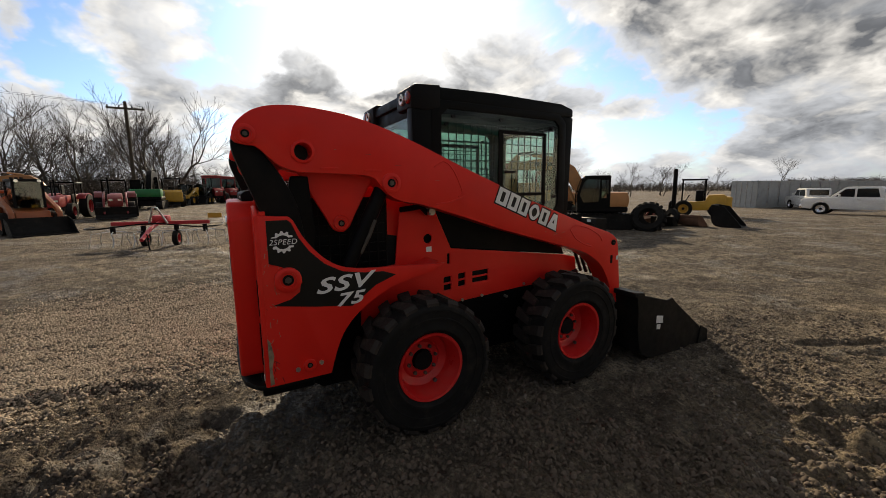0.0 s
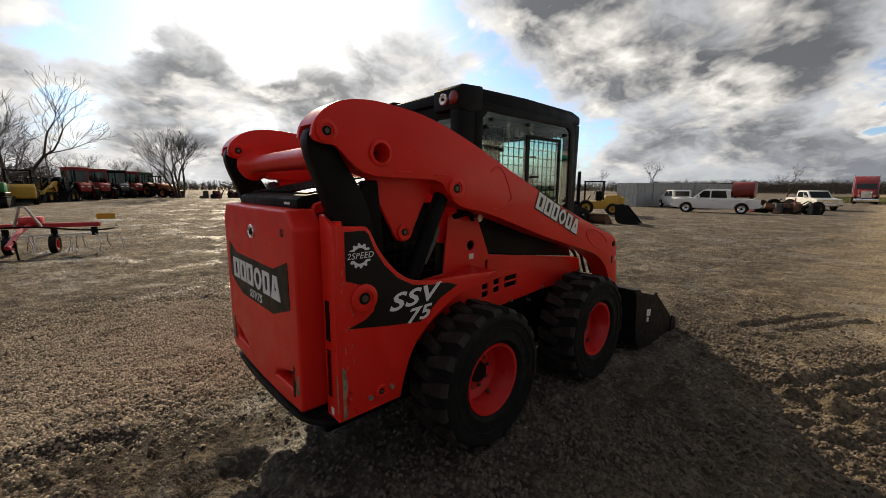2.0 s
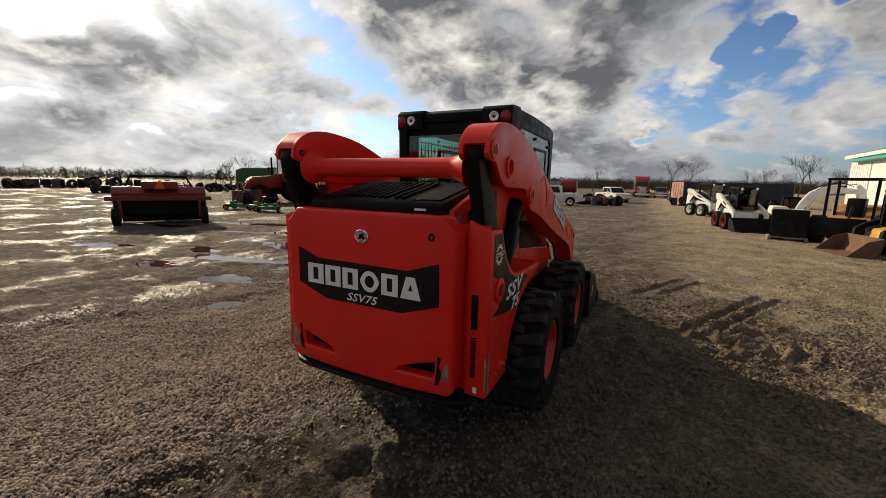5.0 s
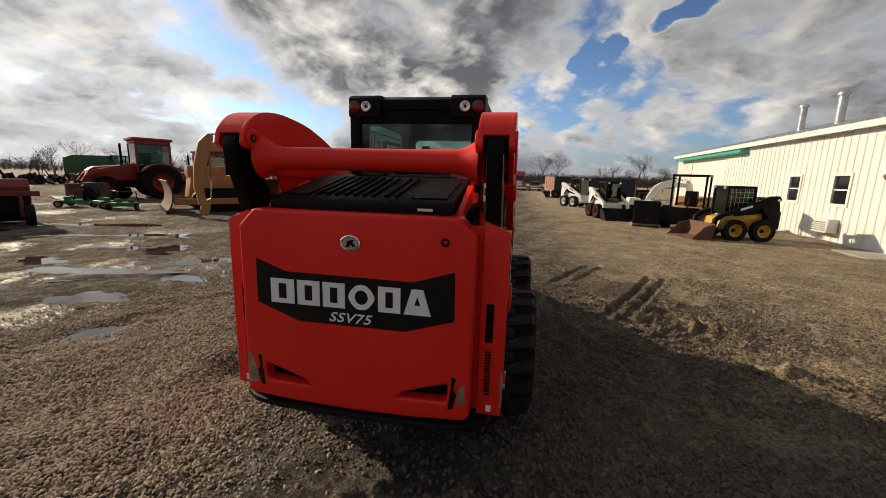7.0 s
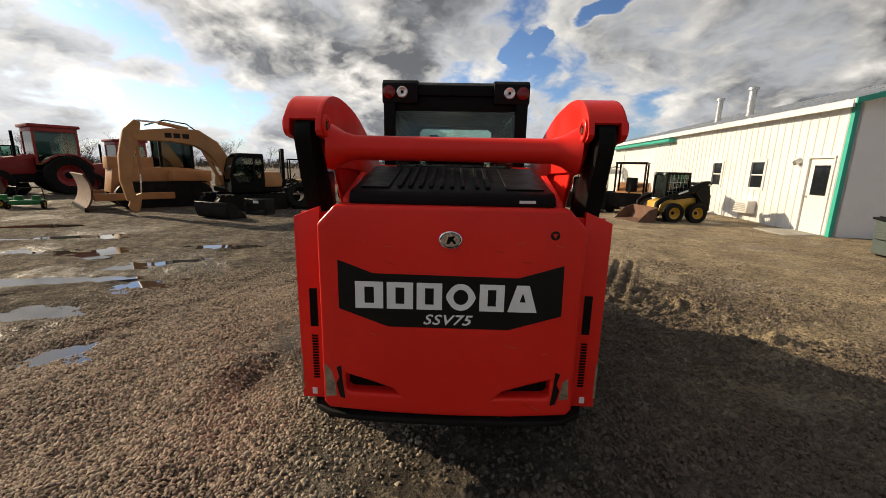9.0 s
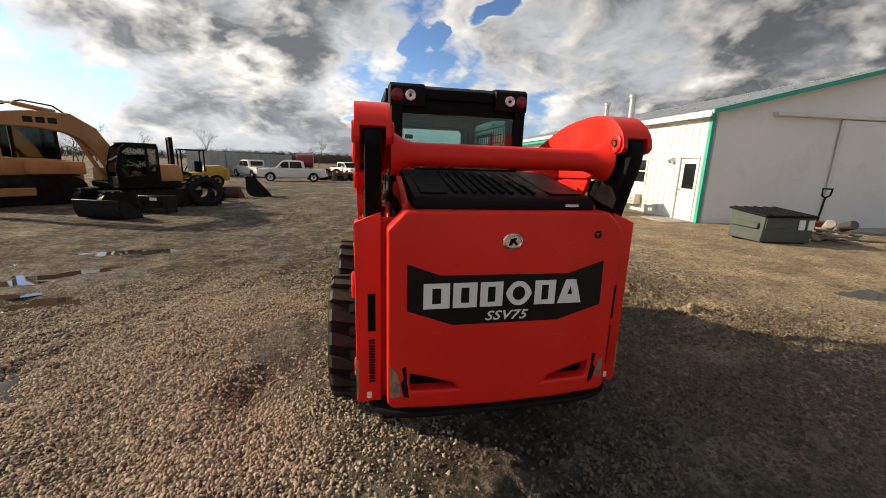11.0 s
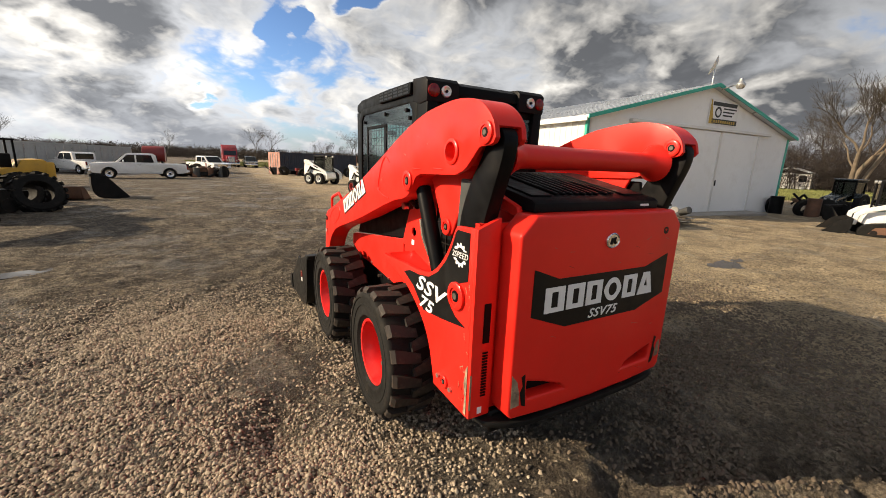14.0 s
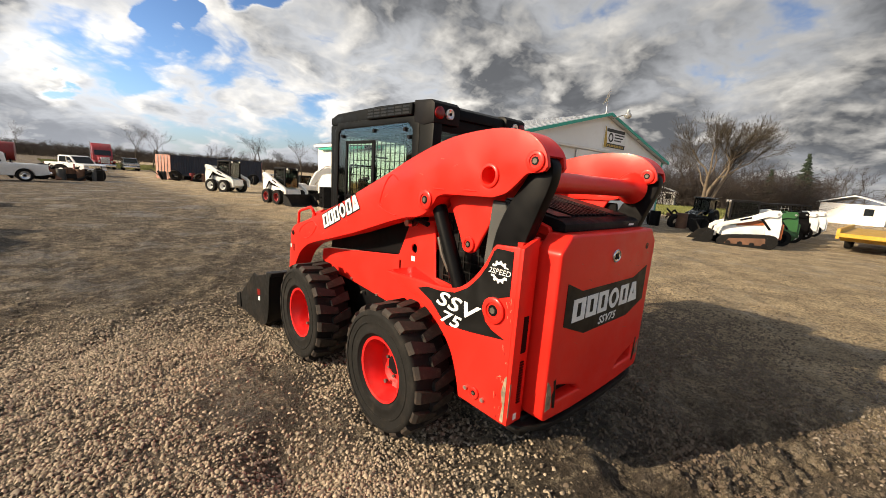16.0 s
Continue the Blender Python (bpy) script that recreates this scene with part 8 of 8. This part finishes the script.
for k in range(22):
    b, r = radians(rr.uniform(70, 90)), rr.uniform(58, 85)
    spots.append((r * math.sin(b), r * math.cos(b), rr.uniform(0.75, 1.15)))
for k in range(8):
    b, r = radians(rr.uniform(92, 240)), rr.uniform(80, 130)
    spots.append((r * math.sin(b), r * math.cos(b), rr.uniform(0.7, 1.1)))
for i, (x, y, s) in enumerate(spots):
    src = (t1, t2, t3)[i % 3]
    c = copy_thing(src, at(x, y, rr.uniform(0, 360)))
    c.scale = (s, s, s)
    tagged(c, "leafless tree in a distant row")


def conifer(m, h):
    T = thing("conifer", "dark green conifer beyond the yard", "tree", m, "conifers")
    part("trunk", Shape().cyl((0, 0, -0.2), (0, 0, h * 0.9), 0.16, 8, 0.03), BARK, T)
    q = random.Random(int(h * 10))
    limbs = []
    for k in range(520):
        z = h * (0.08 + 0.9 * (k / 520) ** 0.9)
        r = (h - z) * 0.30 * q.uniform(0.6, 1.15) + 0.1
        a = q.uniform(0, 6.28)
        s = Vector((0.1 * math.cos(a), 0.1 * math.sin(a), z))
        e = Vector((r * math.cos(a), r * math.sin(a), z - r * 0.25 + q.uniform(-0.1, 0.15)))
        limbs.append((s, e, 0.13, 0.015))
    ob = new("crown", limb_mesh("crown", limbs, 3, NEEDLE))
    ob.parent = T


conifer(at(70, 5.0), 8.5)
conifer(at(73, -6.0), 7.5)
conifer(at(66, 8.0), 6.0)


def thicket(name, label, b0, b1, r0, r1, n, h0, h1, seed, material, stout=1.0):
    """Far brush and woods, joined."""
    q = random.Random(seed)
    limbs = []
    for k in range(n):
        b, r = radians(q.uniform(b0, b1)), q.uniform(r0, r1)
        x, y = r * math.sin(b), r * math.cos(b)
        h = q.uniform(h0, h1)
        z = gz(x, y) - 0.1
        base = Vector((x, y, z))
        top = base + Vector((q.gauss(0, 0.2) * h, q.gauss(0, 0.2) * h, h * q.uniform(0.7, 1.0)))
        limbs.append((base, top, (h * 0.010 + 0.008) * stout, 0.01 * stout))
        for j in range(11):
            p = base.lerp(top, q.uniform(0.15, 0.95))
            e = p + Vector((q.gauss(0, 0.2) * h, q.gauss(0, 0.2) * h, q.uniform(-0.02, 0.28) * h))
            limbs.append((p, e, (h * 0.006 + 0.006) * stout, 0.006 * stout))
    return tagged(new(name, limb_mesh(name, limbs, 3, material)), label, "woods", kind="stuff")


thicket("brushwood", "dense brown brush under the left wood edge", -120, -94, 52, 90, 1500, 1.5, 5.0, 1, TWIG)
thicket("far_woods", "low band of distant leafless woods", -20, 32, 190, 260, 5200, 3.0, 6.0, 2, TWIG, 1.7)
thicket("far_woods", "thin distant band of leafless woods", -94, -20, 210, 300, 2400, 2.6, 5.6, 3, TWIG, 2.4)
thicket("brushwood", "brown leafless brush behind the big tree", 66, 88, 55, 80, 1700, 2.2, 6.5, 4, TWIG, 0.6)
thicket("far_woods", "distant leafless woods behind the yard", 88, 242, 120, 220, 700, 4.0, 9.0, 5, TWIG)
GRASS = mat("winter_grass", (0.16, 0.17, 0.05), 0.9, var=0.3, vs=0.5)


def grass_field(name, label, b0, b1, r0, r1, n, seed):
    q = np.random.default_rng(seed)
    b, r = np.radians(q.uniform(b0, b1, n)), q.uniform(r0, r1, n)
    x, y = r * np.sin(b), r * np.cos(b)
    z, a, h = ground_z(x, y), q.uniform(0, 6.28, n), q.uniform(0.08, 0.28, n)
    w = 0.10
    co = np.stack([np.stack([x - w * np.cos(a), y - w * np.sin(a), z - 0.02], 1), np.stack([x + w * np.cos(a), y + w * np.sin(a), z - 0.02], 1), np.stack([x + 0.1 * np.sin(a), y, z + h], 1)], 1).reshape(-1, 3)
    me = bpy.data.meshes.new(name)
    me.from_pydata(co.tolist(), [], [(3 * k, 3 * k + 1, 3 * k + 2) for k in range(n)])
    me.materials.append(GRASS)
    tagged(new(name, me), label, "grass", kind="stuff")


grass_field("grass", "short winter grass beside the barn", 70, 80, 34, 62, 16000, 1)
grass_field("grass", "strip of winter grass beyond the trucks", -4, 10, 80, 130, 12000, 2)

P = thing("utility_pole", "dark wooden utility pole with a cross arm", "utility pole", at(-37, -7.4))
part("pole", Shape().cyl((0, 0, -0.5), (0, 0, 8.3), 0.16, 12, 0.11), BARK, P)
part("cross_arm", Shape().box(-0.06, 0.06, -1.2, 1.2, 7.7, 7.84), BARK, P)
for y in (-1.1, -0.4, 0.4, 1.1):
    part("insulator", Shape().cyl((0, y, 7.84), (0, y, 8.0), 0.05, 8), GREYP, P)
for y in (-1.1, 1.1):
    z0 = gz(-37, -7.4) + 8.0
    pts = [(-37 + 0.55 * d, -7.4 + y - 1.0 * d, z0 - 0.05 * d + 0.0011 * d * d) for d in range(0, 64, 4)]
    solo("power_line", Shape().tube(pts, 0.012, 4), BLACK, "thin black overhead power line", "cable", None, "overhead lines")
